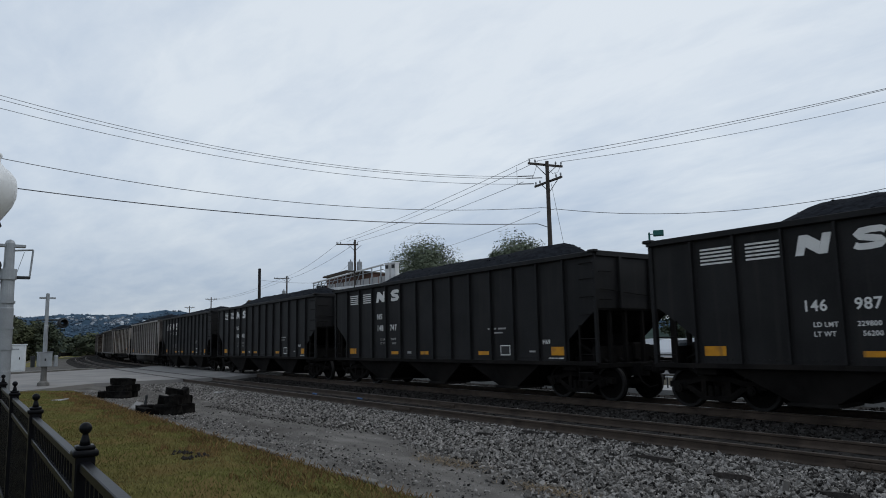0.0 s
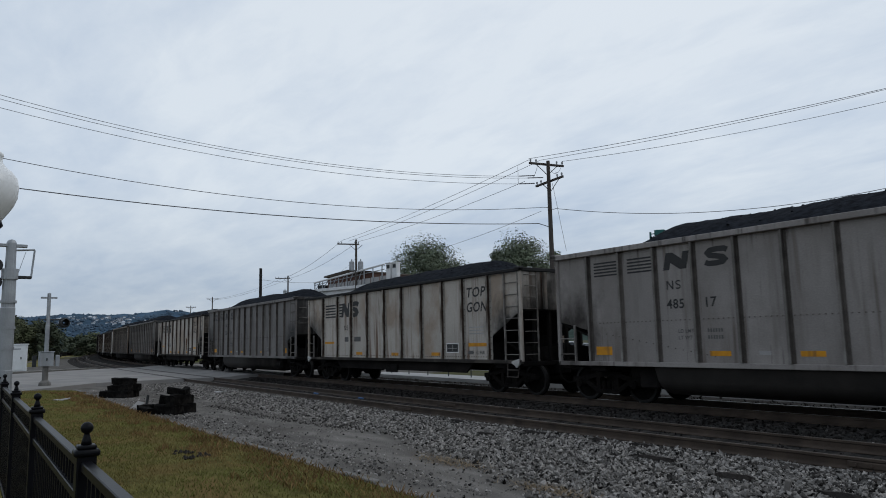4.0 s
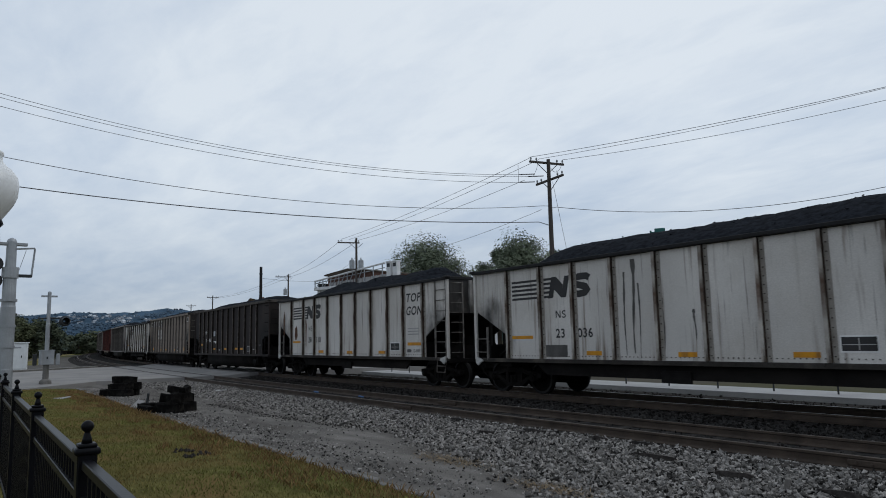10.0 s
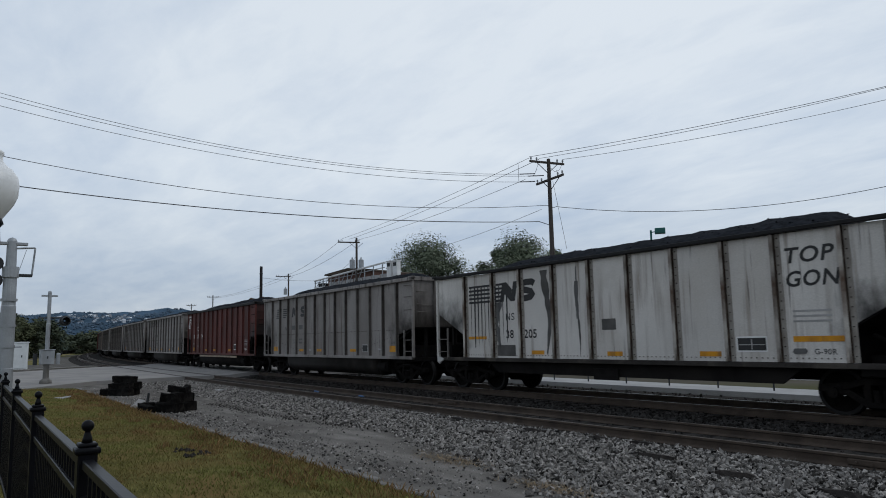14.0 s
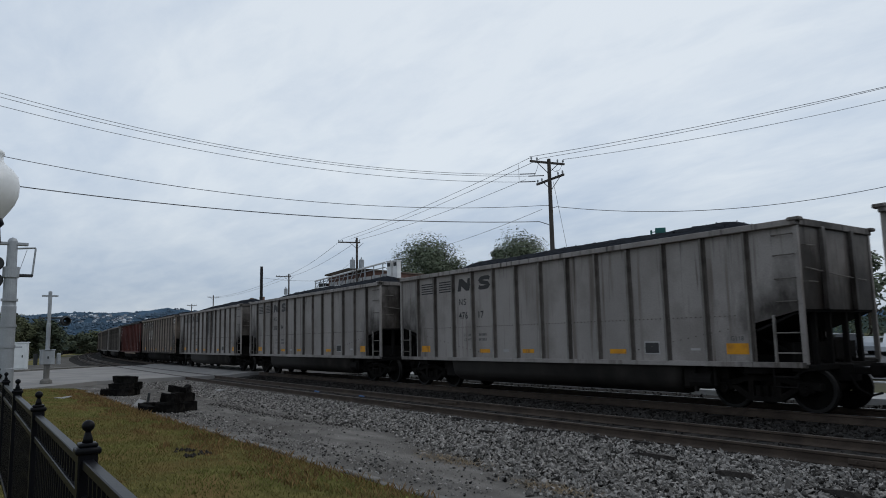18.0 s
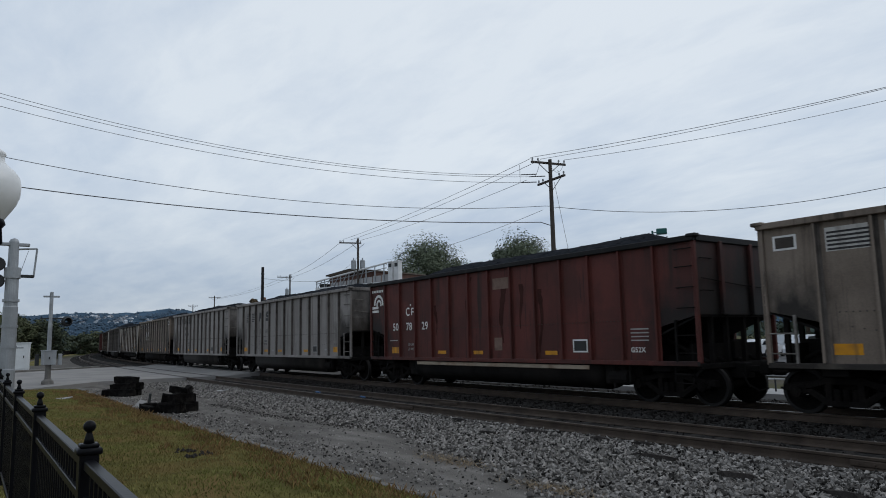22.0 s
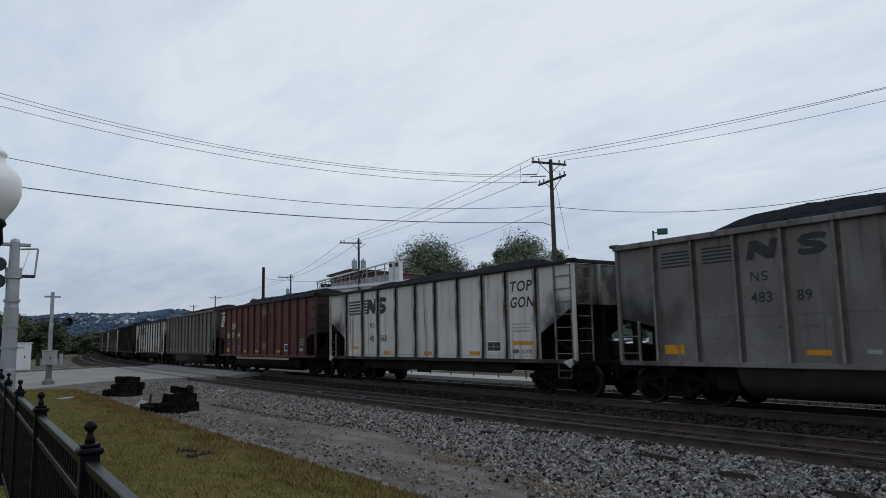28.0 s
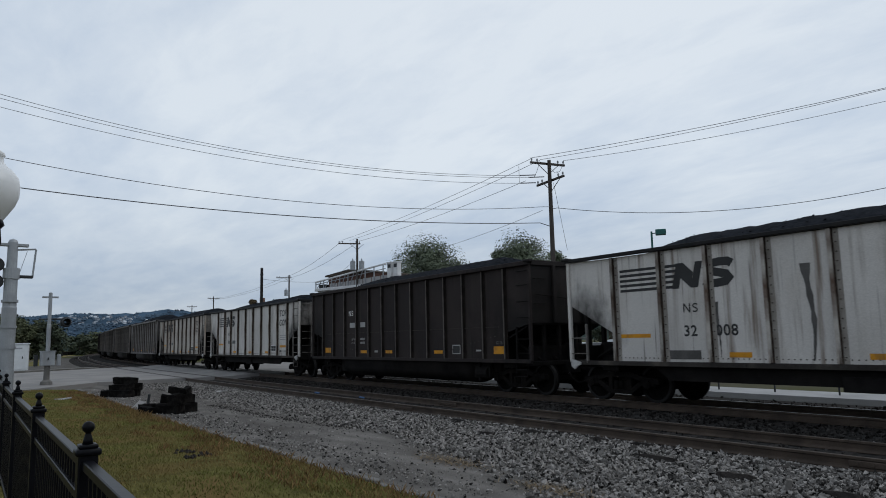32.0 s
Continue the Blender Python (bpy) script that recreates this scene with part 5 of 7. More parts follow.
def coal_car(i, kind, paint, words, left, right):
    car = thing("coal_car", None, "%s %s on the curve" % (words, KIND_WORDS[kind]), "freight car", "cars of the coal train")
    K = (kind, paint.name)
    # Face first, then flank and flange, mostly darkened with side shade.
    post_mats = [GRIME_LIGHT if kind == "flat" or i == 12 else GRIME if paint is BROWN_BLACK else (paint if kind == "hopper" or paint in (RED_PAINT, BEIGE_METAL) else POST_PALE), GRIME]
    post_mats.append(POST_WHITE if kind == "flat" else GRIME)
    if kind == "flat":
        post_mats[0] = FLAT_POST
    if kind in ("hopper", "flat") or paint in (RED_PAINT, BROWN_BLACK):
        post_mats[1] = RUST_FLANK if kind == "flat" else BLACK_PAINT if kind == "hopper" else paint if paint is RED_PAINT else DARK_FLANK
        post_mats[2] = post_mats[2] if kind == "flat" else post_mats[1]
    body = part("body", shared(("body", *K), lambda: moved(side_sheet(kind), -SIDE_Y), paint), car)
    part("side_sheet", cache[("body", *K)], car, at=TURN)
    part("floor", shared(("floor",), lambda: Geo().box(-4.6, 4.6, -1.46, 1.46, 0.98, 1.03), SOOT), car)
    part("top_chord", shared(("top_chord", *K, i == 12), lambda: chord(kind), BLACK_PAINT if kind == "flat" or paint is RED_PAINT else GRIME if i == 12 else paint), car)
    for sy in (-1, 1):
        half = 0 if sy < 0 else 180
        for x in ODD_POSTS.get(i, POSTS[kind]):
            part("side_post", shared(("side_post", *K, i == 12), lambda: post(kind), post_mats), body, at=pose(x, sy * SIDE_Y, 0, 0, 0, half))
        for sx in (-1, 1):
            part("corner_post", shared(("corner_post", *K), lambda: corner_post(kind), paint), body, at=pose(sx * (HALF - 0.02), sy * (SIDE_Y + 0.02), 0, 0, 0, half))
        part("side_sill", shared(("side_sill", *K), lambda: sill(kind), (SILL_GRIME if kind == "flat" or paint in (BEIGE_METAL, DARK_GREY) else paint) if kind != "hopper" else SOOT), body, at=pose(0, sy * (SIDE_Y + 0.02), 0, 0, 0, half))
        if i != 12:
            tagged(part("rivet_row", shared(("rivet_row", *K), lambda: rivets(kind), GRIME if kind != "hopper" else paint), body, at=pose(0, sy * SIDE_Y, 0, 0, 0, half)), kind="stuff")
        if kind == "tub":
            grey = paint in (GREY_METAL, DARK_GREY, LIGHT_GREY)
            part("trough", shared(("trough", grey), trough, TUB_SOOT if grey else SOOT, True), car, "sooty round trough", pose(0, 0, 0, 0, 0, half))
        elif kind == "hopper":
            for x in (-3.95, -0.25, 3.4):
                part("chute", shared(("chute",), chute, SOOT), car, "sooty bottom chute", pose(x, 0, 0, 0, 0, half))
        else:
            part("side_girder", shared(("side_girder",), side_girder, SOOT), car, at=pose(0, 0, 0, 0, 0, half))
    if kind == "flat":
        for k in range(9):
            part("floor_beam", shared(("floor_beam",), floor_beam, SOOT), car, at=pose(-4.2 + k * 1.05, 0, 0))
    part("centre_sill", shared(("centre_sill",), centre_sill, SOOT), car)
    rung = DULL_RUNG if kind == "flat" else (SOOT if kind == "hopper" or paint in (RED_PAINT, BROWN_BLACK) else DULL_RUNG)
    for m in (Matrix(), TURN):
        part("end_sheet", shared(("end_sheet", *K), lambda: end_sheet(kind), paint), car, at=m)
        part("slope_sheet", shared(("slope_sheet", kind), lambda: slope_sheet(kind), SOOT), car, "sooty sloping end floor", m)
        part("end_frame", shared(("end_frame", kind), lambda: end_frame(kind), SOOT), car, at=m)
        for y in (-0.62, 0.62):
            part("end_post", shared(("end_post", *K), lambda: end_posts(kind), paint), car, at=m @ pose(0, y, 0))
        if kind == "tub":
            part("brake_gear", shared(("brake_gear",), brake_gear, SOOT), car, "sooty brake gear", m)
        part("coupler", shared(("coupler",), coupler, SOOT), car, at=m)
        part("end_ladder", shared(("end_ladder", kind, rung.name), lambda: end_rungs(kind), rung), car, at=m)
        part("step", shared(("step", kind), stirrup, GRIME if kind == "flat" else SOOT), car, at=m)
        part("ladder", shared(("ladder", kind, rung.name), lambda: ladder(kind), rung), car, at=m @ pose(0, -SIDE_Y, 0))
        if kind != "flat":
            for z in (2.24, 2.70, 3.17, 3.58):
                part("grab_iron", shared(("grab_iron", rung.name), lambda: grab(kind), rung), car, at=m @ pose(0, -SIDE_Y, z))
    part("ladder", shared(("ladder_left", rung.name), lambda: mirrored(ladder("tub")), rung), car, "short corner ladder", pose(0, -SIDE_Y, 0))
    if kind == "flat":
        for sx in (-1, 1):
            part("corner_plate", shared(("corner_plate",), corner_plate, PALE_RUNG), car, "pale corner casting", pose(0, 0, 0) if sx > 0 else TURN)
            part("corner_plate", shared(("corner_plate_left",), lambda: mirrored(corner_plate()), PALE_RUNG), car, "pale corner casting", pose(0, 0, 0) if sx > 0 else TURN)
    spin = []
    for sx in (-6.15, 6.15):
        tr = part("truck", shared(("truck",), bolster, TRUCK_STEEL), car, "grimy two-axle truck", pose(sx, 0, 0))
        for sy in (-1, 1):
            part("side_frame", shared(("side_frame",), side_frame, TRUCK_STEEL), tr, at=pose(0, sy * 1.0, 0, 0, 0, 0 if sy < 0 else 180))
        for ax in (-0.89, 0.89):
            spin.append(part("wheelset", shared(("wheelset",), wheelset, [WHEEL_STEEL, TREAD]), tr, at=pose(ax, 0, 0.457)))
    side_markings(i, kind, paint, left, right, body)
    heap = thing("coal_load", shared(("coal_load", i if i < 32 else i % 9, kind), lambda: coal_heap(100 + i, kind), COAL, True), "heap of black coal filling a freight car", "coal load", "loads of coal")
    train.append(car)
    loads.append(heap)
    wheelsets.append(spin)


def moved(g, dy):
    g.v = [(x, y + dy, z) for x, y, z in g.v]
    return g


def mirrored(g):
    g.v = [(-x, y, z) for x, y, z in g.v]
    return g


for i, row in enumerate(FLEET):
    coal_car(i, *row)

# ---- crossing road, kerb and lawn ----
road = Geo()
near_edge = [(30.0, -31.0), (13.0, -34.6), (9.0, -39.0), (5.6, -39.0), (2.4, -38.6), (1.4, -38.4), (-1.4, -38.4), (-12.0, -38.0), (-46.0, -36.0)]
far_edge = [(30.0, -49.0), (13.0, -59.0), (8.0, -63.5), (5.6, -64.2), (2.4, -64.6), (1.4, -64.8), (-1.4, -65.0), (-12.0, -66.0), (-46.0, -68.0)]
heights = [-0.20, -0.14, -0.12, -0.108, -0.107, -0.008, -0.007, -0.05, -0.2]
vs = [(*on_track(s, o), z) for (o, s), z in zip(near_edge, heights)] + [(*on_track(s, o), z) for (o, s), z in zip(far_edge, heights)]
vs += [(x, y, z - 0.4) for x, y, z in vs]
n = len(near_edge)
road.add(vs, [(i, i + 1, n + i + 1, n + i) for i in range(n - 1)] + [(i, i + 1, 2 * n + i + 1, 2 * n + i) for i in range(n - 1)] +
         [(n + i, n + i + 1, 3 * n + i + 1, 3 * n + i) for i in range(n - 1)])
thing("road", road, "worn pale road over the level crossing", "road", kind="structure", mats=ROAD)
for off, z in ((NEAR_OFF, -0.104), (0.0, -0.004)):
    for side in (-0.755, 0.755):
        for edge in (-0.09, 0.09):
            strip("flangeway", -64.2, -38.8, 3.2, [(off + side + edge + 0.045, z), (off + side + edge - 0.045, z)], TYRE, "dark rubber flangeway strip beside the rail", "flangeway")
for k, (o0, s0, o1, s1) in enumerate(((24.0, -53.5, 6.4, -65.0),)):
    a, b = on_track(s0, o0), on_track(s1, o1)
    d = Vector((b[0] - a[0], b[1] - a[1], 0))
    g = Geo()
    length = d.length
    g.box(0, length, -1.0, 0.0, -0.4, 0.0, 0.02)
    thing("sidewalk", g, "grey kerbed sidewalk along the road", "sidewalk", kind="structure", mats=KERB,
          at=pose(a[0], a[1], 0.0, 0, 0, math.degrees(math.atan2(d.y, d.x))))

KERB_OFF = 10.18
kerb = thing("kerb", None, "low old concrete kerb edging the lawn", "kerb", kind="structure")
rnd = random.Random(5)
for i in range(44):
    s = -36.0 + i * 1.0
    g = Geo().box(-0.49, 0.49, -0.07, 0.07, -0.10, 0.062 + rnd.uniform(-0.03, 0.012), 0.016)
    part("kerb_stone", g, kerb, at=rail_pose(s, KERB_OFF, -0.33) @ pose(0, 0, 0, 0, rnd.uniform(-0.6, 0.6), rnd.uniform(-0.5, 0.5)), mats=KERB)


def lawn_z(off):
    return -0.295 + 0.245 * min(1, max(0, (off - 10.25) / 4.2))


strip("gravel_yard", -150, -65.5, 3.0, [(13.5, -0.40), (11.5, -0.33), (6.2, -0.34), (5.5, -0.45)], GRAVEL, "grey gravel yard beside the curving tracks", "gravel")
strip("verge", -240, -64, 4.0, [(60, -0.36), (30, -0.37), (13.0, -0.385), (12.4, -0.45)], VERGE, "dry yellow-green verge beyond the crossing", "verge")
strip("verge", -240, -90, 4.0, [(16, -0.37), (9.4, -0.318), (8.9, -0.45)], VERGE, "dry yellow-green verge beside the curving tracks", "verge")
strip("lawn", -36.2, 26, 1.5, [(60, -0.05), (16.5, -0.05), (14.45, -0.05), (13.4, lawn_z(13.4)), (12.35, lawn_z(12.35)), (11.3, lawn_z(11.3)), (10.25, -0.30), (10.24, -0.5)],
      SOIL, "patchy lawn soil under short grass", "lawn")


def blades(name, count, s_range, off_range, h_range, lean, mat, label, seed, accept=None):
    """Loose grass: thin leaning blades, in one mesh."""
    r = np.random.RandomState(seed)
    vs, fs = [], []
    for _ in range(count):
        u = r.rand()
        s = s_range[0] + (s_range[1] - s_range[0]) * u
        o = off_range[0] + (off_range[1] - off_range[0]) * r.rand()
        if accept and not accept(s, o):
            continue
        x, y = on_track(s, o)
        z = lawn_z(o)
        hgt = h_range[0] + (h_range[1] - h_range[0]) * r.rand() ** 1.5
        a = r.rand() * 6.283
        w = 0.004 + 0.004 * r.rand()
        dx, dy = math.cos(a) * w, math.sin(a) * w
        lx, ly = (r.rand() - 0.5) * lean * hgt, (r.rand() - 0.5) * lean * hgt
        k = len(vs)
        vs += [(x - dx, y - dy, z), (x + dx, y + dy, z), (x + lx * 0.4 + dx * 0.7, y + ly * 0.4 + dy * 0.7, z + hgt * 0.6), (x + lx, y + ly, z + hgt)]
        fs += [(k, k + 1, k + 2), (k, k + 2, k + 3)]
    me = bpy.data.meshes.new(name)
    me.from_pydata(vs, [], fs)
    me.materials.append(mat)
    return thing(name, me, label, "grass", kind="stuff")


def thin(s, o):
    return noise.noise((s * 0.5, o * 0.5, 3.0)) > -0.6


blades("lawn_grass", 52000, (-20, 1), (10.3, 14.6), (0.02, 0.055), 1.8, GRASS, "short green and straw-coloured lawn grass", 1, thin)
blades("lawn_grass", 20000, (-36, -20), (10.3, 14.6), (0.025, 0.06), 1.6, GRASS, "short green and straw-coloured lawn grass", 2, thin)
blades("edge_grass", 26000, (-34, 1), (10.20, 12.0), (0.03, 0.12), 1.6, DRY_GRASS, "dried russet grass along the kerb", 3, lambda s, o: noise.noise((s * 0.8, o * 2, 9.0)) > 0.06 - (11.15 - o) * 0.55)


def stones(name, zones, mat, label, seed, z_of):
    """Loose stones: jagged eight-sided lumps, in one mesh."""
    r = np.random.RandomState(seed)
    base = np.array([(1, 0, 0), (-1, 0, 0), (0, 1, 0), (0, -1, 0), (0, 0, 1), (0, 0, -1)], float)
    tri = np.array([(0, 2, 4), (2, 1, 4), (1, 3, 4), (3, 0, 4), (2, 0, 5), (1, 2, 5), (3, 1, 5), (0, 3, 5)])
    allv, allf, k = [], [], 0
    for count, s0, s1, o0, o1, r0, r1, keep in zones:
        for _ in range(count):
            s, o = s0 + (s1 - s0) * r.rand(), o0 + (o1 - o0) * r.rand()
            if keep and not keep(s, o, r.rand()):
                continue
            rad = r0 + (r1 - r0) * r.rand() ** 2
            m = r.normal(size=(3, 3))
            q, _ = np.linalg.qr(m)
            v = (base * (0.65 + 0.6 * r.rand(6, 1)) * np.array([1.25, 0.95, 0.62])) @ q * rad
            x, y = on_track(s, o)
            v += np.array([x, y, z_of(s, o) + rad * 0.25])
            allv.append(v)
            allf.append(tri + k)
            k += 6
    vv, ff = np.concatenate(allv), np.concatenate(allf)
    me = bpy.data.meshes.new(name)
    me.from_pydata(vv.tolist(), [], ff.tolist())
    me.materials.append(mat)
    return thing(name, me, label, "gravel", kind="stuff")


def bed_z(s, o):
    pts = [(10.34, -0.33), (8.2, -0.31), (6.3, -0.315), (5.7, -0.315), (5.25, -0.30), (2.2, -0.28), (1.55, -0.21), (-1.6, -0.20), (-2.6, -0.30)]
    for (a, za), (b, zb) in zip(pts, pts[1:]):
        if o >= b:
            f = (o - b) / (a - b)
            return zb + (za - zb) * f
    return -0.3


def shoulder(s, o, u):
    edge = 7.15 + 0.9 * min(1, max(0, (s + 13) / 3)) + 1.0 * min(1, max(0, (s + 9.5) / 3.5)) + 0.4 * noise.noise((s * 0.6, 1.0, 0.0)) + 0.25 * noise.noise((s * 1.9, 2.0, 0.0))
    return o < edge - 0.5 or u < max(0.0, (edge + 0.35 - o) / 0.9)


def kerb_band(s, o, u):
    mid = 9.45 + 0.2 * noise.noise((s * 0.5, 4.0, 0.0))
    return u < 0.75 * math.exp(-((o - mid) / 0.42) ** 2) * (1 if -26 < s < -7 else 0.25)


stones("ballast_stones", [
    (50000, -20, 0, 4.72, 9.4, 0.016, 0.052, shoulder),
    (28000, -38.5, -20, 4.72, 7.7, 0.022, 0.055, shoulder),
    (13000, -34, 0, 8.5, 10.1, 0.010, 0.036, kerb_band),
    (5200, -36, 0, 5.5, 10.0, 0.008, 0.030, None)], STONE, "loose grey crushed stone along the tracks", 11, bed_z)


def dark_strip(s, o, u):
    """A smear of dark fine stone where the ballast thins out."""
    mid = 7.88 - 0.13 * max(0.0, s + 18)
    return u < math.exp(-((o - mid) / 0.22) ** 2)


stones("ballast_stones", [(5200, -37, 2, 2.55, 3.1, 0.022, 0.05, None)], STONE, "pale crushed stone heaped between the tracks", 13, lambda s, o: bed_z(s, o) + 0.10 - 0.25 * abs(o - 2.85))
stones("track_stones", [
    (1500, -37, 4, 3.24, 4.60, 0.02, 0.04, None),
    (9000, -37, 4, 0.85, 2.5, 0.025, 0.06, None),
    (3200, -23, -14, 7.0, 8.4, 0.010, 0.026, dark_strip),
    (4000, -37, 4, -0.68, 0.68, 0.025, 0.055, None),
    (2500, -37, 4, -4.5, -0.85, 0.025, 0.06, None)], STONE_DARK, "dark oily crushed stone between the rails", 12, bed_z)


def weeds(at_s, at_o, spread, count, seed):
    r = np.random.RandomState(seed)
    vs, fs = [], []
    for _ in range(count):
        s, o = at_s + r.normal() * spread, at_o + r.normal() * spread * 0.3
        x, y = on_track(s, o)
        z = bed_z(s, o)
        a, ln, w = r.rand() * 6.283, 0.06 + 0.14 * r.rand(), 0.006
        dx, dy = math.cos(a), math.sin(a)
        k = len(vs)
        vs += [(x - dy * w, y + dx * w, z + 0.01), (x + dy * w, y - dx * w, z + 0.01), (x + dx * ln, y + dy * ln, z + 0.02 + 0.05 * r.rand())]
        fs.append((k, k + 1, k + 2))
    me = bpy.data.meshes.new("dry_weeds")
    me.from_pydata(vs, [], fs)
    me.materials.append(DRY)
    return thing("dry_weeds", me, "flattened tan dry weeds on the dirt track", "weeds", kind="stuff")


weeds(-9.2, 8.42, 0.45, 420, 1)
weeds(-6.6, 8.72, 0.35, 420, 2)

# ties: near ones as parts, the rest joined
for tr, off, z, s0, n, rest in ((empty_track, NEAR_OFF, -0.10, -34, 70, 300), (train_track, 0.0, 0.0, -34, 60, 300)):
    tie = Geo().box(-0.115, 0.115, -1.3, 1.3, -0.17, 0.0, 0.012).mesh("tie", TIE_WOOD)
    rnd = random.Random(int(off * 10) + 3)
    for i in range(n):
        part("tie", tie, tr, at=rail_pose(s0 + i * 0.55, off, z - 0.176) @ pose(0, rnd.uniform(-0.12, 0.12), rnd.uniform(-0.006, 0.004), 0, 0, rnd.uniform(-2, 2)))
    g = Geo()
    for i in range(rest):
        s = s0 - 0.55 * (i + 1)
        m = rail_pose(s, off, z - 0.176)
        vs = [m @ Vector((x, y, q)) for x in (-0.115, 0.115) for y in (-1.3, 1.3) for q in (-0.17, 0.0)]
        g.add(vs, [(0, 1, 3, 2), (4, 6, 7, 5), (0, 4, 5, 1), (2, 3, 7, 6), (0, 2, 6, 4), (1, 5, 7, 3)])
    tagged(part("far_ties", g, tr, mats=TIE_WOOD), kind="stuff")


def tie_pile(x, y, z, turn, blocks, label):
    pile = thing("tie_pile", None, label, "railway ties", "piles of old ties", at=pose(x, y, z, 0, 0, turn))
    rnd = random.Random(int(x * -10))
    for bx, by, bz, ln, wd, yaw, tip in blocks:
        g = Geo()
        n = 5
        hgt = wd * rnd.uniform(0.85, 1.05)
        for i in range(n):
            u = -ln / 2 + ln * i / (n - 1)
            for a, b in ((-0.5, 0.08), (-0.42, 0.0), (0.42, 0.0), (0.5, 0.08), (0.5, 0.85), (0.36, 1.0), (-0.36, 1.0), (-0.5, 0.88)):
                g.v.append((u + rnd.uniform(-0.03, 0.03), a * wd + rnd.uniform(-0.025, 0.025), b * hgt + rnd.uniform(-0.02, 0.02)))
        g.f = [(i * 8 + k, i * 8 + (k + 1) % 8, (i + 1) * 8 + (k + 1) % 8, (i + 1) * 8 + k) for i in range(n - 1) for k in range(8)] + [tuple(range(8)), tuple(range((n - 1) * 8, n * 8))]
        g.m = [0] * len(g.f)
        part("tie", g, pile, at=pose(bx, by, bz, 0, tip, yaw), mats=CREOSOTE)
    return pile


tie_pile(-30.4, 6.6, -0.33, 38, [(-0.35, 0.25, 0, 0.9, 0.28, 75, 0), (0.0, 0.0, 0, 1.2, 0.3, 14, 0), (0.1, -0.34, 0, 1.25, 0.3, -10, 0), (0.15, 0.05, 0.26, 1.0, 0.28, 20, 3), (0.1, -0.26, 0.27, 1.05, 0.26, -4, -3),
                                (0.1, -0.05, 0.50, 0.95, 0.27, 8, 2), (-0.5, -0.35, 0, 0.5, 0.26, 40, 4)], "low stack of blackened railway ties on the dirt")
tie_pile(-21.75, 6.1, -0.34, 42, [(-0.85, -0.05, 0, 0.42, 0.26, 60, 0), (-0.62, -0.36, 0, 0.5, 0.24, -25, 6), (0.0, 0.2, 0, 0.8, 0.3, 62, 0), (0.05, -0.25, 0, 0.85, 0.3, -12, 0), (0.38, 0.0, 0, 0.75, 0.3, 78, 0), (-0.1, 0.05, 0.27, 0.6, 0.29, 25, 6),
                                (0.3, -0.12, 0.28, 0.7, 0.3, 80, -4), (0.2, 0.22, 0.28, 0.6, 0.26, 10, 0), (0.1, 0.0, 0.54, 0.5, 0.24, 48, 12), (0.35, 0.1, 0.55, 0.45, 0.2, 100, -8)], "tumbled pile of blackened railway ties by the kerb")
plate = thing("fallen_plate", None, "small pale plate leaning in the grass", "plate", at=pose(-23.7, 5.55, -0.30, 0, 0, 32))
part("face", Geo().plate([(-0.16, 0.02), (0.13, 0.0), (0.18, 0.25), (-0.04, 0.28)], -0.012, 0.012), plate, at=pose(0, 0, 0.01, -30, 8, 20), mats=MARK_PALE)
part("prop", Geo().box(-0.03, 0.03, -0.03, 0.03, 0.0, 0.46, 0.005), plate, at=pose(0.3, 0.1, 0, 0, 10, 0), mats=DARK_STEEL)
for x, y, z, turn in ((-28.8, 10.0, -0.26, 20), (-29.0, 4.25, -0.20, 65)):
    g = Geo().slab([(-0.28, -0.1), (-0.05, -0.16), (0.3, -0.06), (0.22, 0.12), (-0.12, 0.16)], 0.0, 0.035)
    g.v = [(a, b, c + 0.05 * math.sin(a * 9 + b * 5)) for a, b, c in g.v]
    thing("pale_scrap", g, "crumpled pale scrap lying on the ground", "scrap", at=pose(x, y, z, 0, 0, turn), mats=MARK_PALE)
rnd = random.Random(31)
row = thing("tie_row", None, "line of dark discarded ties beside the far curve", "railway ties", at=pose(0, 0, 0))
for k in range(16):
    s = -150 - 6.5 * k
    g = Geo().box(-2.2, 2.2, -0.5, 0.5, 0.0, rnd.uniform(0.5, 1.1), 0.08)
    part("tie", g, row, at=rail_pose(s, 11.0 + rnd.uniform(-1.0, 1.5), -0.42) @ pose(0, 0, 0, 0, rnd.uniform(-3, 3), rnd.uniform(-25, 25)), mats=CREOSOTE)
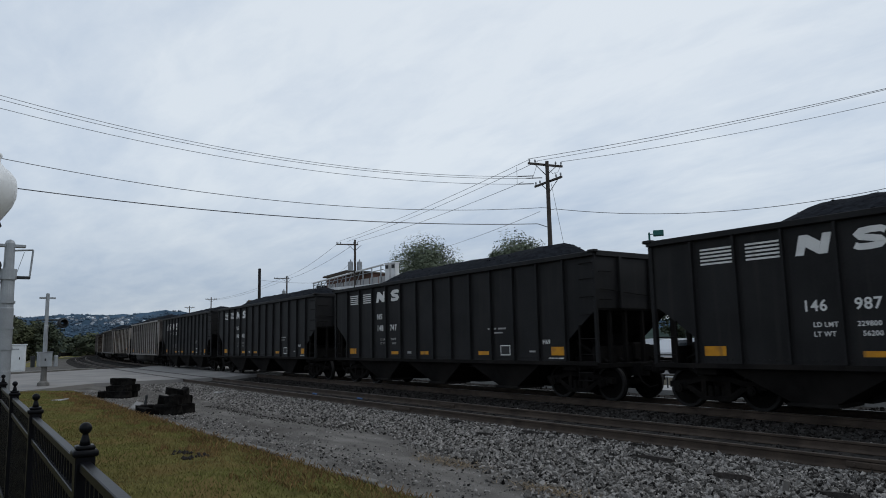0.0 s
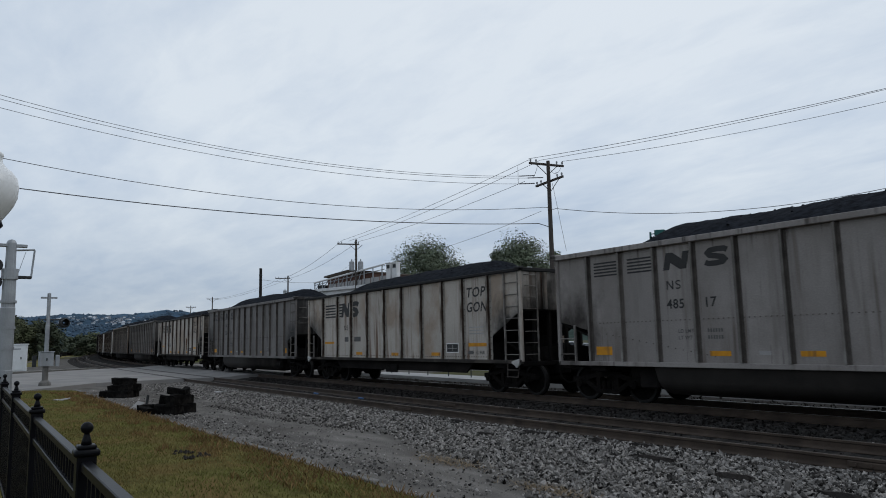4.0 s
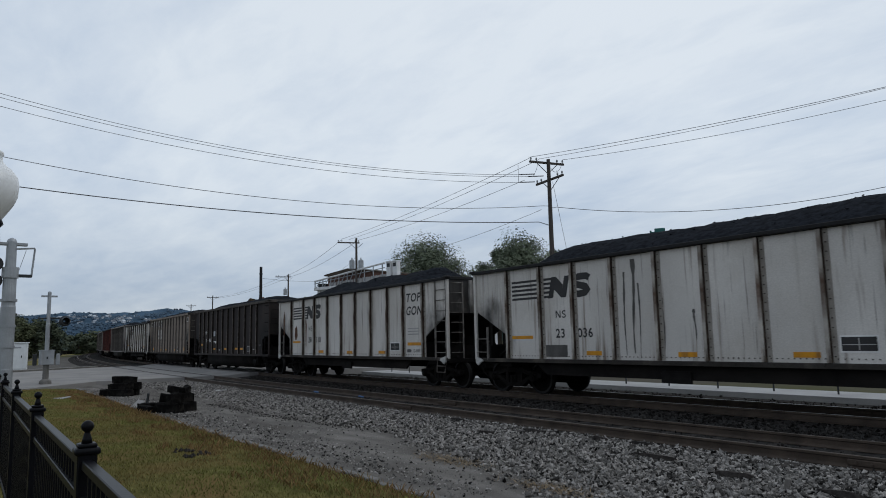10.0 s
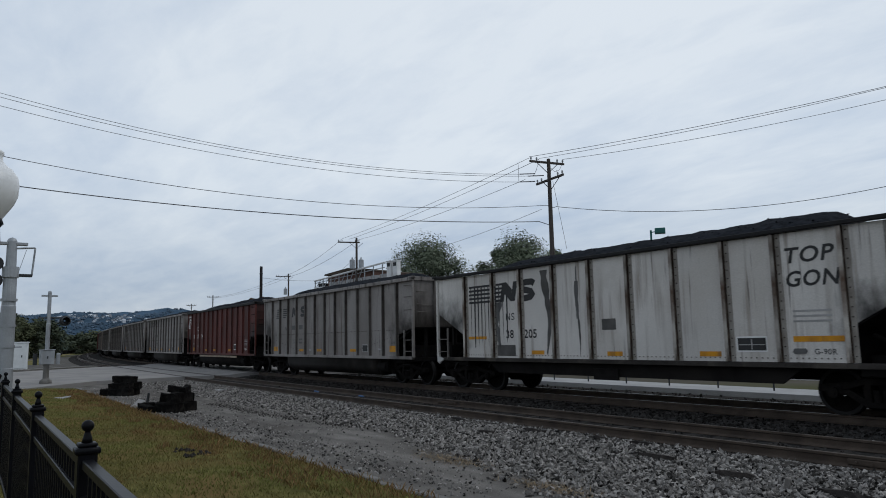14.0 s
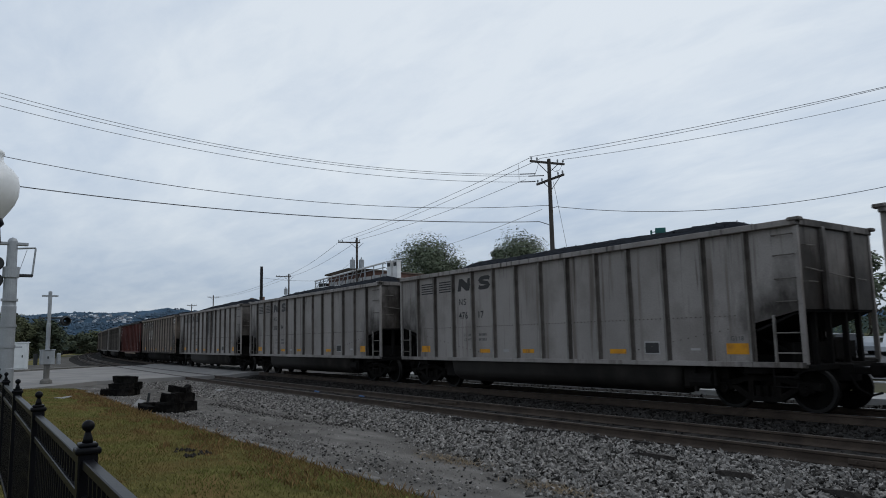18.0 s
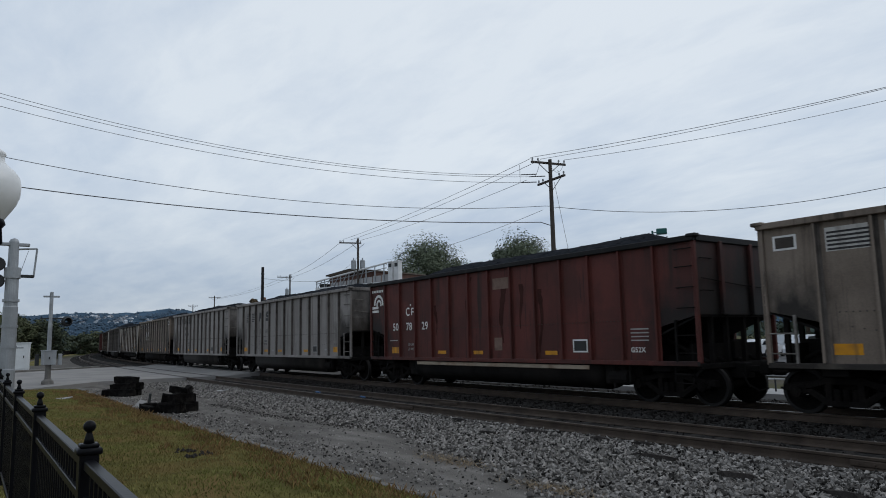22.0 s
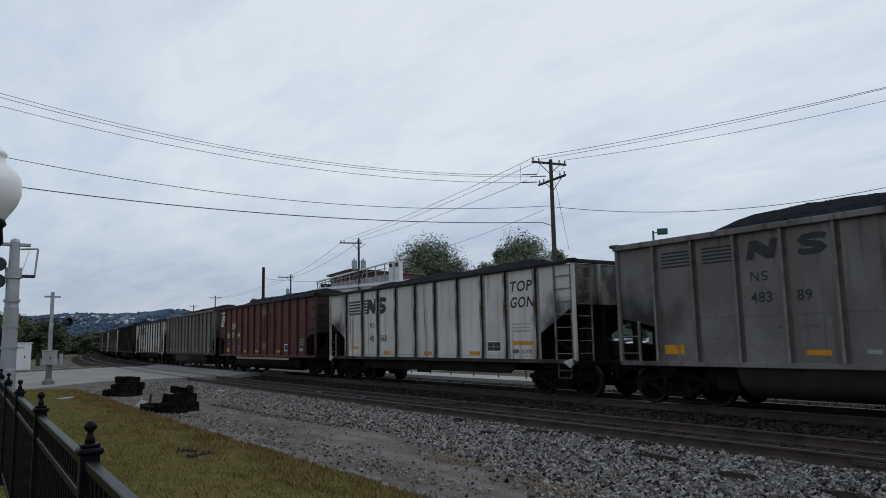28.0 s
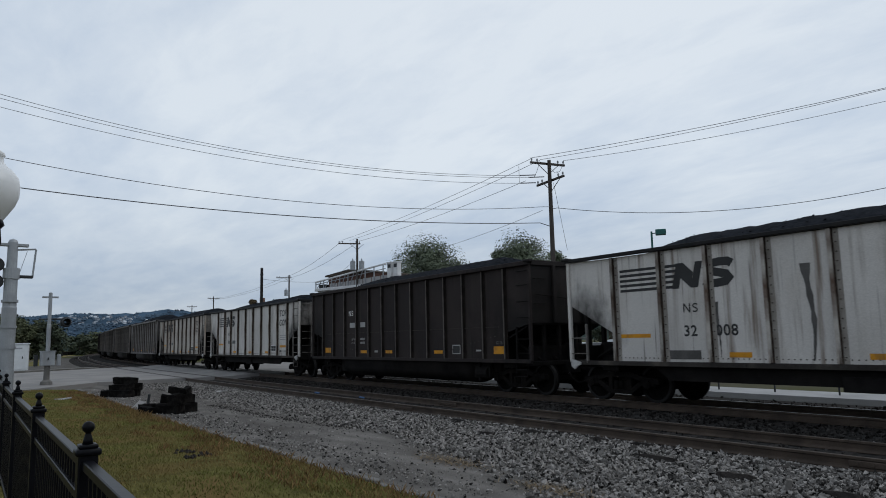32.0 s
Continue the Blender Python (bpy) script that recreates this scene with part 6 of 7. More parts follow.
for at_s, at_o, turn, ln in ((-10.66, 5.15, 4, 0.6), (-9.06, 5.0, -8, 0.45), (-7.12, 5.91, 2, 0.75), (-11.2, 5.99, 12, 0.35), (-4.0, 6.5, -6, 0.65), (-5.5, 6.34, 10, 0.5), (-8.1, 5.0, 5, 0.4), (-13.4, 5.05, -4, 0.5)):
    x, y = on_track(at_s, at_o)
    g = Geo()
    rnd = random.Random(int(ln * 100))
    for i in range(7):
        u = (i / 6 - 0.5) * ln
        k = 0.35 + 0.65 * math.sin(math.pi * (0.12 + 0.76 * i / 6))
        g.v += [(u, a * k + rnd.uniform(-0.02, 0.02), b * k + rnd.uniform(-0.012, 0.012)) for a, b in ((-0.075, -0.03), (0.075, -0.03), (0.06, 0.035), (-0.05, 0.05))]
    g.f = [(i * 4 + k, i * 4 + (k + 1) % 4, i * 4 + 4 + (k + 1) % 4, i * 4 + 4 + k) for i in range(6) for k in range(4)] + [(0, 1, 2, 3), (24, 25, 26, 27)]
    g.m = [0] * len(g.f)
    thing("wood_scrap", g, "dark splintered tie fragment on the ballast", "wood scrap", "fragments on the ballast", at=pose(x, y, -0.275, 0, 0, turn), mats=TIE_WOOD)
thing("wood_stub", Geo().box(-0.035, 0.035, -0.03, 0.03, 0, 0.16, 0.01), "pale broken wooden stub in the ballast", "wood scrap", at=pose(-4.68, 8.75, -0.31, 6, 12, 20), mats=DULL_RUNG)
for x, y in ((-24.6, 12.2), (-21.2, 12.2)):
    thing("blue_scrap", Geo().box(-0.10, 0.10, -0.05, 0.05, 0, 0.045, 0.015), "faded blue plastic scrap between the rails", "scrap", "blue scraps", at=pose(x, y, -0.27, 0, 8, 25), mats=BLUE_TARP)
for k, (s, o, w) in enumerate(((-12.6, 11.6, 0.3), (-12.2, 11.4, 0.22), (-11.9, 11.75, 0.16))):
    x, y = on_track(s, o)
    r = np.random.RandomState(60 + k)
    g = Geo()
    for _ in range(14):
        a, b, c = r.normal(size=3) * (w * 0.35, w * 0.3, 0.01)
        q = 0.02 + 0.03 * r.rand()
        g.add([(a + q, b, c), (a - q, b, c), (a, b + q, c), (a, b - q, c), (a, b, c + q), (a, b, c - q)], [(0, 2, 4), (2, 1, 4), (1, 3, 4), (3, 0, 4), (2, 0, 5), (1, 2, 5), (3, 1, 5), (0, 3, 5)])
    thing("dirt_clod", g, "dark crumbly clod on the lawn", "dirt clod", "clods on the lawn", at=pose(x, y, lawn_z(o) + 0.02), mats=TIE_WOOD)

# ---- fence ----
FENCE_DIR = math.degrees(math.atan2(-0.042, 1))


def fence_y(x):
    return 0.448 - 0.0420 * x


fence = thing("fence", None, "black iron picket fence with ball-topped posts", "fence", at=pose(0, 0, 0))
post_g = Geo().box(-0.038, 0.038, -0.038, 0.038, -0.12, 1.215, 0.006).mesh("post", IRON)
cap_g = Geo().box(-0.049, 0.049, -0.049, 0.049, 1.205, 1.233, 0.006).box(-0.037, 0.037, -0.037, 0.037, 1.233, 1.25, 0.004)
cap_g.lathe([(0.0, 1.25), (0.022, 1.25), (0.018, 1.27), (0.012, 1.29)] + [(0.0252 * math.sin(a), 1.319 - 0.0252 * math.cos(a)) for a in [math.pi * (0.14 + 0.86 * i / 9) for i in range(10)]], 18)
cap_g = cap_g.mesh("finial", IRON, True)
picket_g = Geo().box(-0.0105, 0.0105, -0.0105, 0.0105, 0.02, 1.15, 0.002).mesh("picket", IRON)
rail_g = Geo().box(-1.18, 1.18, -0.022, 0.022, -0.02, 0.02, 0.004).mesh("rail", IRON)
for i in range(10):
    x = 1.53 - 2.43 * i
    pm = pose(x, fence_y(x), 0, 0, 0, FENCE_DIR)
    pp = part("post", post_g, fence, at=pm)
    part("finial", cap_g, pp, "ball finial")
    if i == 9:
        break
    mid = x - 1.22
    for z in (1.165, 1.02, 0.10):
        part("rail", rail_g, fence, at=pose(mid, fence_y(mid), z, 0, 0, FENCE_DIR))
    for k in range(21):
        xx = x - 0.16 - k * 0.106
        part("picket", picket_g, fence, at=pose(xx, fence_y(xx), 0, 0, 0, FENCE_DIR))

# ---- lamp, signal masts, cabinet ----
lamp = thing("street_lamp", None, "dark post lamp with a milky acorn globe", "street lamp", at=pose(-6.47, 0.357, -0.06))
part("pole", Geo().lathe([(0.16, 0), (0.16, 0.1), (0.12, 0.14), (0.10, 0.5), (0.06, 0.6), (0.045, 2.2), (0.045, 2.48)], 16), lamp, smooth=True, mats=IRON)
part("collar", Geo().lathe([(0.05, 2.48), (0.10, 2.54), (0.09, 2.66), (0.115, 2.69), (0.10, 2.735)], 16), lamp, smooth=True, mats=IRON)
part("globe", Geo().lathe([(0.095, 2.72), (0.105, 2.735), (0.145, 2.795), (0.178, 2.85), (0.203, 2.92), (0.208, 3.01), (0.196, 3.07), (0.155, 3.127), (0.115, 3.16), (0.086, 3.196), (0.082, 3.235), (0.092, 3.25), (0.09, 3.27), (0.05, 3.30), (0.02, 3.34), (0.0, 3.36)], 24), lamp, "milky acorn globe", smooth=True, mats=GLOBE)

mast = thing("signal_mast", None, "grey galvanised crossing mast with a crossarm and brackets", "signal mast", at=pose(-15.93, 1.32, -0.05))
part("pole", Geo().lathe([(0.14, 0.0), (0.14, 1.3), (0.132, 1.31), (0.128, 2.5), (0.12, 2.52), (0.115, 3.15), (0.095, 3.17), (0.088, 3.78), (0.065, 3.83), (0.0, 3.86)], 20), mast, smooth=False, mats=GALV)
part("crossarm", Geo().box(-0.05, 0.05, -0.42, 0.27, 3.70, 3.76, 0.008), mast, mats=GALV)
for z in (1.7, 2.1, 2.6):
    part("band", Geo().lathe([(0.13, z), (0.146, z), (0.146, z + 0.05), (0.12, z + 0.05)], 20), mast, mats=GALV)
part("clamp", Geo().lathe([(0.10, 3.06), (0.145, 3.06), (0.145, 3.27), (0.09, 3.27)], 16), mast, mats=GALV)
part("bracket_arm", Geo().box(-0.03, 0.03, 0.08, 0.37, 3.08, 3.14, 0.01), mast, mats=DARK_STEEL)
part("bracket_frame", Geo().path([(0, 0.09, 3.64), (0, 0.40, 3.67), (0, 0.40, 3.66), (0, 0.36, 3.10)], 0.018, 8), mast, mats=GALV)
part("stay_wire", Geo().tube((0, 0.25, 3.62), (0, 0.14, 3.2), 0.005, 5), mast, mats=GALV)
part("side_light", Geo().lathe([(0.02, 0), (0.13, 0.02), (0.14, 0.14), (0.12, 0.16), (0.0, 0.16)], 16, "x"), mast, "dark round light housing", pose(-0.1, -0.26, 3.0), mats=DARK_STEEL)
part("side_light", Geo().lathe([(0.02, 0), (0.13, 0.02), (0.14, 0.14), (0.12, 0.16), (0.0, 0.16)], 16, "x"), mast, "dark round light housing", pose(-0.1, -0.26, 3.33), mats=DARK_STEEL)

sig = thing("crossing_signal", None, "grey crossing signal post with hooded light and control box", "crossing signal", at=pose(-39.5, 5.0, -0.12))
part("base", Geo().lathe([(0.28, 0), (0.26, 0.14), (0.14, 0.24), (0.13, 1.0)], 12), sig, "concrete base", mats=KERB)
part("pole", Geo().lathe([(0.10, 0.9), (0.10, 2.9), (0.085, 2.95), (0.085, 4.5), (0.0, 4.54)], 16), sig, mats=GALV)
part("cross_plate", Geo().box(-0.03, 0.03, -0.36, 0.36, 4.24, 4.33, 0.01), sig, mats=GALV)
box = part("control_box", Geo().box(-0.3, 0.3, -0.3, 0.3, 0.92, 1.6, 0.02), sig, "grey control box", mats=GALV)
part("box_lid", Geo().box(-0.33, 0.33, -0.33, 0.33, 1.6, 1.64, 0.01), box, mats=GALV)
part("lock", Geo().box(0.30, 0.33, -0.03, 0.03, 1.2, 1.32, 0.005), box, mats=DARK_STEEL)
for y in (-0.5, 0.5):
    part("counterweight_arm", Geo().box(-0.06, 0.06, y - 0.09, y + 0.09, 0.9, 1.45, 0.02), sig, mats=DARK_STEEL if y < 0 else GALV)
part("light_arm", Geo().tube((0, -0.1, 3.2), (0, 0.75, 3.2), 0.04, 8), sig, mats=DARK_STEEL)
part("light_arm", Geo().tube((0, 0.0, 3.2), (0, -0.45, 3.2), 0.03, 8), sig, mats=DARK_STEEL)
part("light_hood", Geo().lathe([(0.05, -0.14), (0.24, -0.04), (0.26, 0.02), (0.19, 0.08), (0.17, 0.4)], 16, "x"), sig, "dark hooded light", pose(0.05, 0.72, 3.05), mats=DARK_STEEL)

cab = thing("signal_cabinet", None, "white steel signal cabinet beside the road", "cabinet", at=pose(-66.3, 6.25, -0.1, 0, 0, -8))
part("body", Geo().box(-0.8, 0.8, -0.78, 0.78, 0, 2.1, 0.02), cab, mats=CABINET)
part("roof", Geo().box(-0.88, 0.88, -0.86, 0.86, 2.1, 2.19, 0.02), cab, mats=CABINET)
door = part("door", Geo().box(0.80, 0.83, -0.68, 0.60, 0.1, 2.0, 0.01), cab, mats=CABINET)
part("handle", Geo().box(0.83, 0.87, 0.35, 0.43, 0.95, 1.15, 0.01), door, mats=DARK_STEEL)
part("vent", Geo().box(0.83, 0.845, -0.35, 0.35, 1.72, 1.84, 0.004), door, mats=GALV)

railing = thing("railing", None, "low pale pipe railing along the pavement", "railing", at=pose(0, 0, 0))
pipe = Geo()
pipe.path([(*on_track(-36 + 2.0 * k, -6.55), 0.16) for k in range(31)], 0.03, 6)
part("top_rail", pipe, railing, mats=WHITE_TRIM)
rail_post = Geo().tube((0, 0, -0.24), (0, 0, 0.18), 0.028, 6).mesh("railing_post", DARK_STEEL)
for k in range(31):
    part("railing_post", rail_post, railing, at=pose(*on_track(-36 + 2.0 * k, -6.55), 0))

# ---- utility poles and wires ----


def crossarm(length, z, yaw, x=0.0):
    g = Geo().box(-length / 2, length / 2, -0.05, 0.05, -0.06, 0.06, 0.01)
    return g, pose(x, 0, z, 0, 0, yaw)


def utility_pole(x, y, hgt, arms, label, lean=0.0, transformers=0, mat=None):
    """arms: (length, height, yaw, shift)."""
    mat = mat or POLE_WOOD
    p = thing("utility_pole", None, label, "utility pole", "poles along the street", at=pose(x, y, -0.4, lean, 0, 0))
    part("pole", Geo().lathe([(0.16, 0), (0.135, hgt * 0.5), (0.10, hgt + 0.4), (0.0, hgt + 0.42)], 14), p, smooth=False, mats=mat)
    for ln, z, yaw, sh in arms:
        g, m = crossarm(ln, z + 0.4, yaw)
        m = m @ pose(sh, 0.16, 0)
        arm = part("crossarm", g, p, at=m, mats=mat)
        for q in (-0.46, -0.3, 0.3, 0.46):
            part("insulator", Geo().lathe([(0.03, 0.06), (0.03, 0.12), (0.055, 0.13), (0.05, 0.22), (0.03, 0.25), (0, 0.25)], 10), arm, at=pose(q * ln, 0, 0), mats=PORCELAIN)
        for q in (-1, 1):
            part("brace", Geo().tube((q * ln * 0.3 - sh, -0.02, -0.05), (-sh, -0.06, -0.62), 0.022, 6), arm, mats=DARK_STEEL)
    for k in range(transformers):
        part("transformer", Geo().lathe([(0, -0.45), (0.24, -0.45), (0.26, -0.4), (0.26, 0.4), (0.2, 0.46), (0.08, 0.5), (0.05, 0.7), (0, 0.7)], 14), p, "grey drum transformer", pose(0.22 * (2 * k - 1), 0.38 * (2 * k - 1), hgt - 2.25), mats=GALV)
    return p


P1, P2, P3, P4, P5 = (-26.88, 27.56), (-60.0, 34.1), (-96.8, 43.4), (-148.0, 49.2), (-182.0, 55.0)
utility_pole(*P1, 11.48, [(2.25, 11.31, 77, 0.0), (2.65, 10.36, -11, -0.2)], "brown wooden utility pole with two crossarms")
utility_pole(*P2, 11.75, [(2.2, 11.3, 70, -0.75)], "wooden utility pole with a side crossarm and drum transformers", transformers=2)
utility_pole(*P3, 11.7, [(2.2, 11.3, 72, -0.75)], "wooden utility pole with a side crossarm and a transformer", transformers=1)
utility_pole(*P4, 11.8, [(2.4, 11.4, 68, 0.0)], "distant wooden utility pole")
utility_pole(*P5, 11.8, [(2.4, 11.4, 68, 0.0)], "distant wooden utility pole")
bare = thing("bare_pole", None, "tall blackened bare pole without arms", "pole", at=pose(-74.2, 30.0, -0.4))
part("pole", Geo().lathe([(0.19, 0), (0.155, 10.45), (0.0, 10.47)], 12), bare, mats=BLACK_POLE)
part("band", Geo().lathe([(0.18, 9.6), (0.18, 9.75), (0.15, 9.76)], 12), bare, mats=DARK_STEEL)


def wire(a, b, sag, r, label, mat=None):
    a, b = Vector(a), Vector(b)
    pts = [a.lerp(b, k / 28) - Vector((0, 0, sag * 4 * (k / 28) * (1 - k / 28))) for k in range(29)]
    thing("wire", Geo().path(pts, r, 5), label, "overhead wire", "overhead wires", mats=mat or WIRE)


def bearing(az, el, d):
    """A point at a bearing and elevation from the eye, d metres away over the ground."""
    return (-d * math.cos(radians(az)), d * math.sin(radians(az)), 1.655 + d * math.tan(radians(el)))


ARM1 = [bearing(44.13, 14.58, 38.3), bearing(44.95, 14.4, 38.4), bearing(46.86, 14.21, 38.6)]
# over the tracks to a pole on the lawn's side
for az, el, d, start, sag in ((43.28, 13.22, 38.2, 18.48, 1.21), (43.98, 13.03, 38.3, 18.17, 1.21), (43.26, 12.59, 38.4, 17.55, 1.12)):
    wire(bearing(-3.0, start, 34.0), bearing(az, el, d), sag, 0.0125, "thin weathered wire across the sky", WIRE_PALE)
wire(bearing(-3.0, 14.02, 33.0), bearing(45.14, 10.60, 38.5), 1.11, 0.0145, "dark cable across the sky")
wire(bearing(-3.0, 11.71, 33.0), bearing(44.76, 9.30, 38.5), 0.66, 0.022, "thick dark cable across the sky")
wire(bearing(45.14, 10.60, 38.5), bearing(45.7, 10.55, 38.5), 0.0, 0.0145, "dark cable end at the pole")
wire(bearing(45.7, 10.5, 38.5), bearing(46.19, 10.45, 38.6), 0.05, 0.0165, "dark cable end at the pole")
wire(bearing(44.76, 9.30, 38.5), bearing(45.7, 8.95, 38.5), 0.0, 0.022, "thick dark cable end at the pole")
# onwards to the next poles
wire(ARM1[0], bearing(75.0, 16.81, 40.0), 0.22, 0.0145, "dark wire from the pole")
wire(ARM1[1], bearing(75.0, 16.80, 40.1), 0.24, 0.0125, "dark wire from the pole")
wire(ARM1[2], bearing(75.0, 16.01, 40.0), 0.31, 0.0135, "dark wire from the pole", WIRE_PALE)
wire(bearing(46.19, 10.45, 38.6), bearing(75.0, 10.54, 40.0), 1.02, 0.0165, "dark cable from the pole")
for da, db in (((44.13, 14.49), (28.43, 8.25)), ((44.95, 14.35), (29.0, 8.2)), ((43.73, 12.77), (29.75, 8.15))):
    wire(bearing(*da, 38.4), bearing(*db, 69.0), 0.25, 0.0135, "thin dark wire between poles")
for da, db in (((28.4, 8.2), (23.6, 5.15)), ((29.7, 8.1), (24.1, 5.15)), ((23.6, 5.15), (18.4, 3.55)), ((24.2, 5.15), (18.6, 3.5))):
    d1, d2 = (69.0, 106.0) if da[0] > 26 else (106.0, 156.0)
    wire(bearing(*da, d1), bearing(*db, d2), 0.5, 0.0165, "thin dark wire between poles")
# dead-end strings and jumpers at the crossarms
for az, el in ((43.28, 13.22), (43.98, 13.03), (43.26, 12.59)):
    wire(bearing(az, el, 38.3), bearing(az + 1.3, el - 0.02, 38.3), 0.0, 0.03, "string of dead-end insulators at the pole")
for q0, q1, sag in (((43.2, 14.0), (43.2, 12.6), 0.05), ((46.9, 14.2), (46.3, 13.4), 0.25), ((44.9, 14.2), (44.3, 13.0), 0.2), ((45.9, 13.6), (46.4, 13.3), 0.1)):
    wire(bearing(*q0, 38.2), bearing(*q1, 38.3), sag, 0.011, "looped jumper wire at the crossarm")
wire(bearing(45.0, 10.3, 38.5), bearing(36.9, 7.6, 52.0), 0.1, 0.012, "thin service wire down to a roof")
wire(bearing(46.0, 12.5, 38.6), bearing(46.9, 7.0, 41.0), 0.0, 0.0105, "guy wire of the pole")
wire(bearing(22.0, 5.1, 80.0), bearing(26.7, 4.85, 76.0), 0.15, 0.015, "thin dark wire between poles")
wire(bearing(29.6, 6.8, 69.0), bearing(26.5, 4.6, 74.0), 0.3, 0.0105, "thin service wire down to a roof")

# ---- building beyond the train ----
bx, by, _ = bearing(30.0, 0, 76.0)
shop = thing("building", None, "low building with pale fascia, roof rail and brick upper storey", "building", at=pose(bx, by, -0.4, 0, 0, 14))
part("wall", Geo().box(-1.4, 11.5, -5, 9, 0, 7.3, 0.03), shop, "pale block wall", mats=WHITE_TRIM)
part("parapet", Geo().box(-1.6, 11.7, -5.3, 9.3, 7.3, 7.6, 0.03), shop, mats=WHITE_TRIM)
up = part("upper_storey", Geo().box(-0.2, 6.4, -4.6, 2.5, 7.6, 8.75, 0.02), shop, "brown brick upper storey", mats=BRICK)
part("upper_roof", Geo().plate([(-0.6, 8.75), (6.7, 8.75), (6.5, 8.9), (3.0, 9.3), (-0.5, 8.9)], -4.8, 2.8), up, "dark low-pitched roof", mats=BARK)
for k in range(9):
    x = -1.5 + k * 1.22
    part("rail_post", Geo().box(x - 0.04, x + 0.04, -5.24, -5.16, 7.6, 8.25 + 0.11 * (x + 1.5)), shop, mats=GALV)
    if k < 6:
        part("brace", Geo().tube((x + 0.2, -5.2, 7.6), (x + 0.9, -5.2, 8.25 + 0.11 * (x + 2.4)), 0.04, 6), shop, mats=GALV)
part("roof_rail", Geo().tube((-1.6, -5.2, 8.25), (8.6, -5.2, 9.36), 0.09, 6), shop, "pale roof rail", mats=WHITE_TRIM)
for k in range(7):
    part("rail_panel", Geo().box(0.6 + k * 1.22, 1.7 + k * 1.22, -5.16, -5.1, 7.62, 7.98 + 0.05 * k, 0.01), shop, "pale panel behind the roof rail", mats=CONCRETE)
part("roof_rail", Geo().tube((-1.6, -5.2, 8.0), (8.6, -5.2, 8.9), 0.04, 6), shop, mats=GALV)
for x in (9.15, 9.95):
    st = part("roof_vent", Geo().box(x - 0.27, x + 0.27, -5.3, -4.75, 7.6, 9.35, 0.03), shop, "white boxed roof vent", mats=WHITE_TRIM)
    part("cap", Geo().box(x - 0.32, x + 0.32, -5.36, -4.7, 9.35, 9.46, 0.02), st, mats=WHITE_TRIM)
    part("grille", Geo().box(x - 0.2, x + 0.2, -5.312, -5.302, 8.9, 9.25, 0.002), st, "dark vent grille", mats=DARK_STEEL)
part("roof_unit", Geo().box(-1.3, -0.5, -5.0, -4.2, 7.6, 8.0, 0.05), shop, "dark roof fan", mats=DARK_STEEL)
for k in range(5):
    part("window", Geo().box(-0.6 + k * 2.5, 0.8 + k * 2.5, -5.06, -5.004, 2.0, 4.0, 0.01), shop, "dark window", mats=GLASS)
bx, by, _ = bearing(24.2, 0, 112.0)
shop = thing("building", None, "small grey flat-roofed building far along the street", "building", at=pose(bx, by, -0.4, 0, 0, 20))
part("wall", Geo().box(-5, 6, -4, 4, 0, 7.4, 0.03), shop, mats=HOUSE_ROOF)
part("parapet", Geo().box(-5.2, 6.2, -4.2, 4.2, 7.4, 7.8, 0.03), shop, mats=WHITE_TRIM)
for k in range(3):
    part("window", Geo().box(-3.8 + k * 3.4, -2.4 + k * 3.4, -4.06, -4.004, 3.2, 5.2, 0.01), shop, "dark window", mats=GLASS)
part("chimney", Geo().box(-4.6, -4.0, -2, -1.4, 7.8, 9.2, 0.02), shop, mats=BRICK)

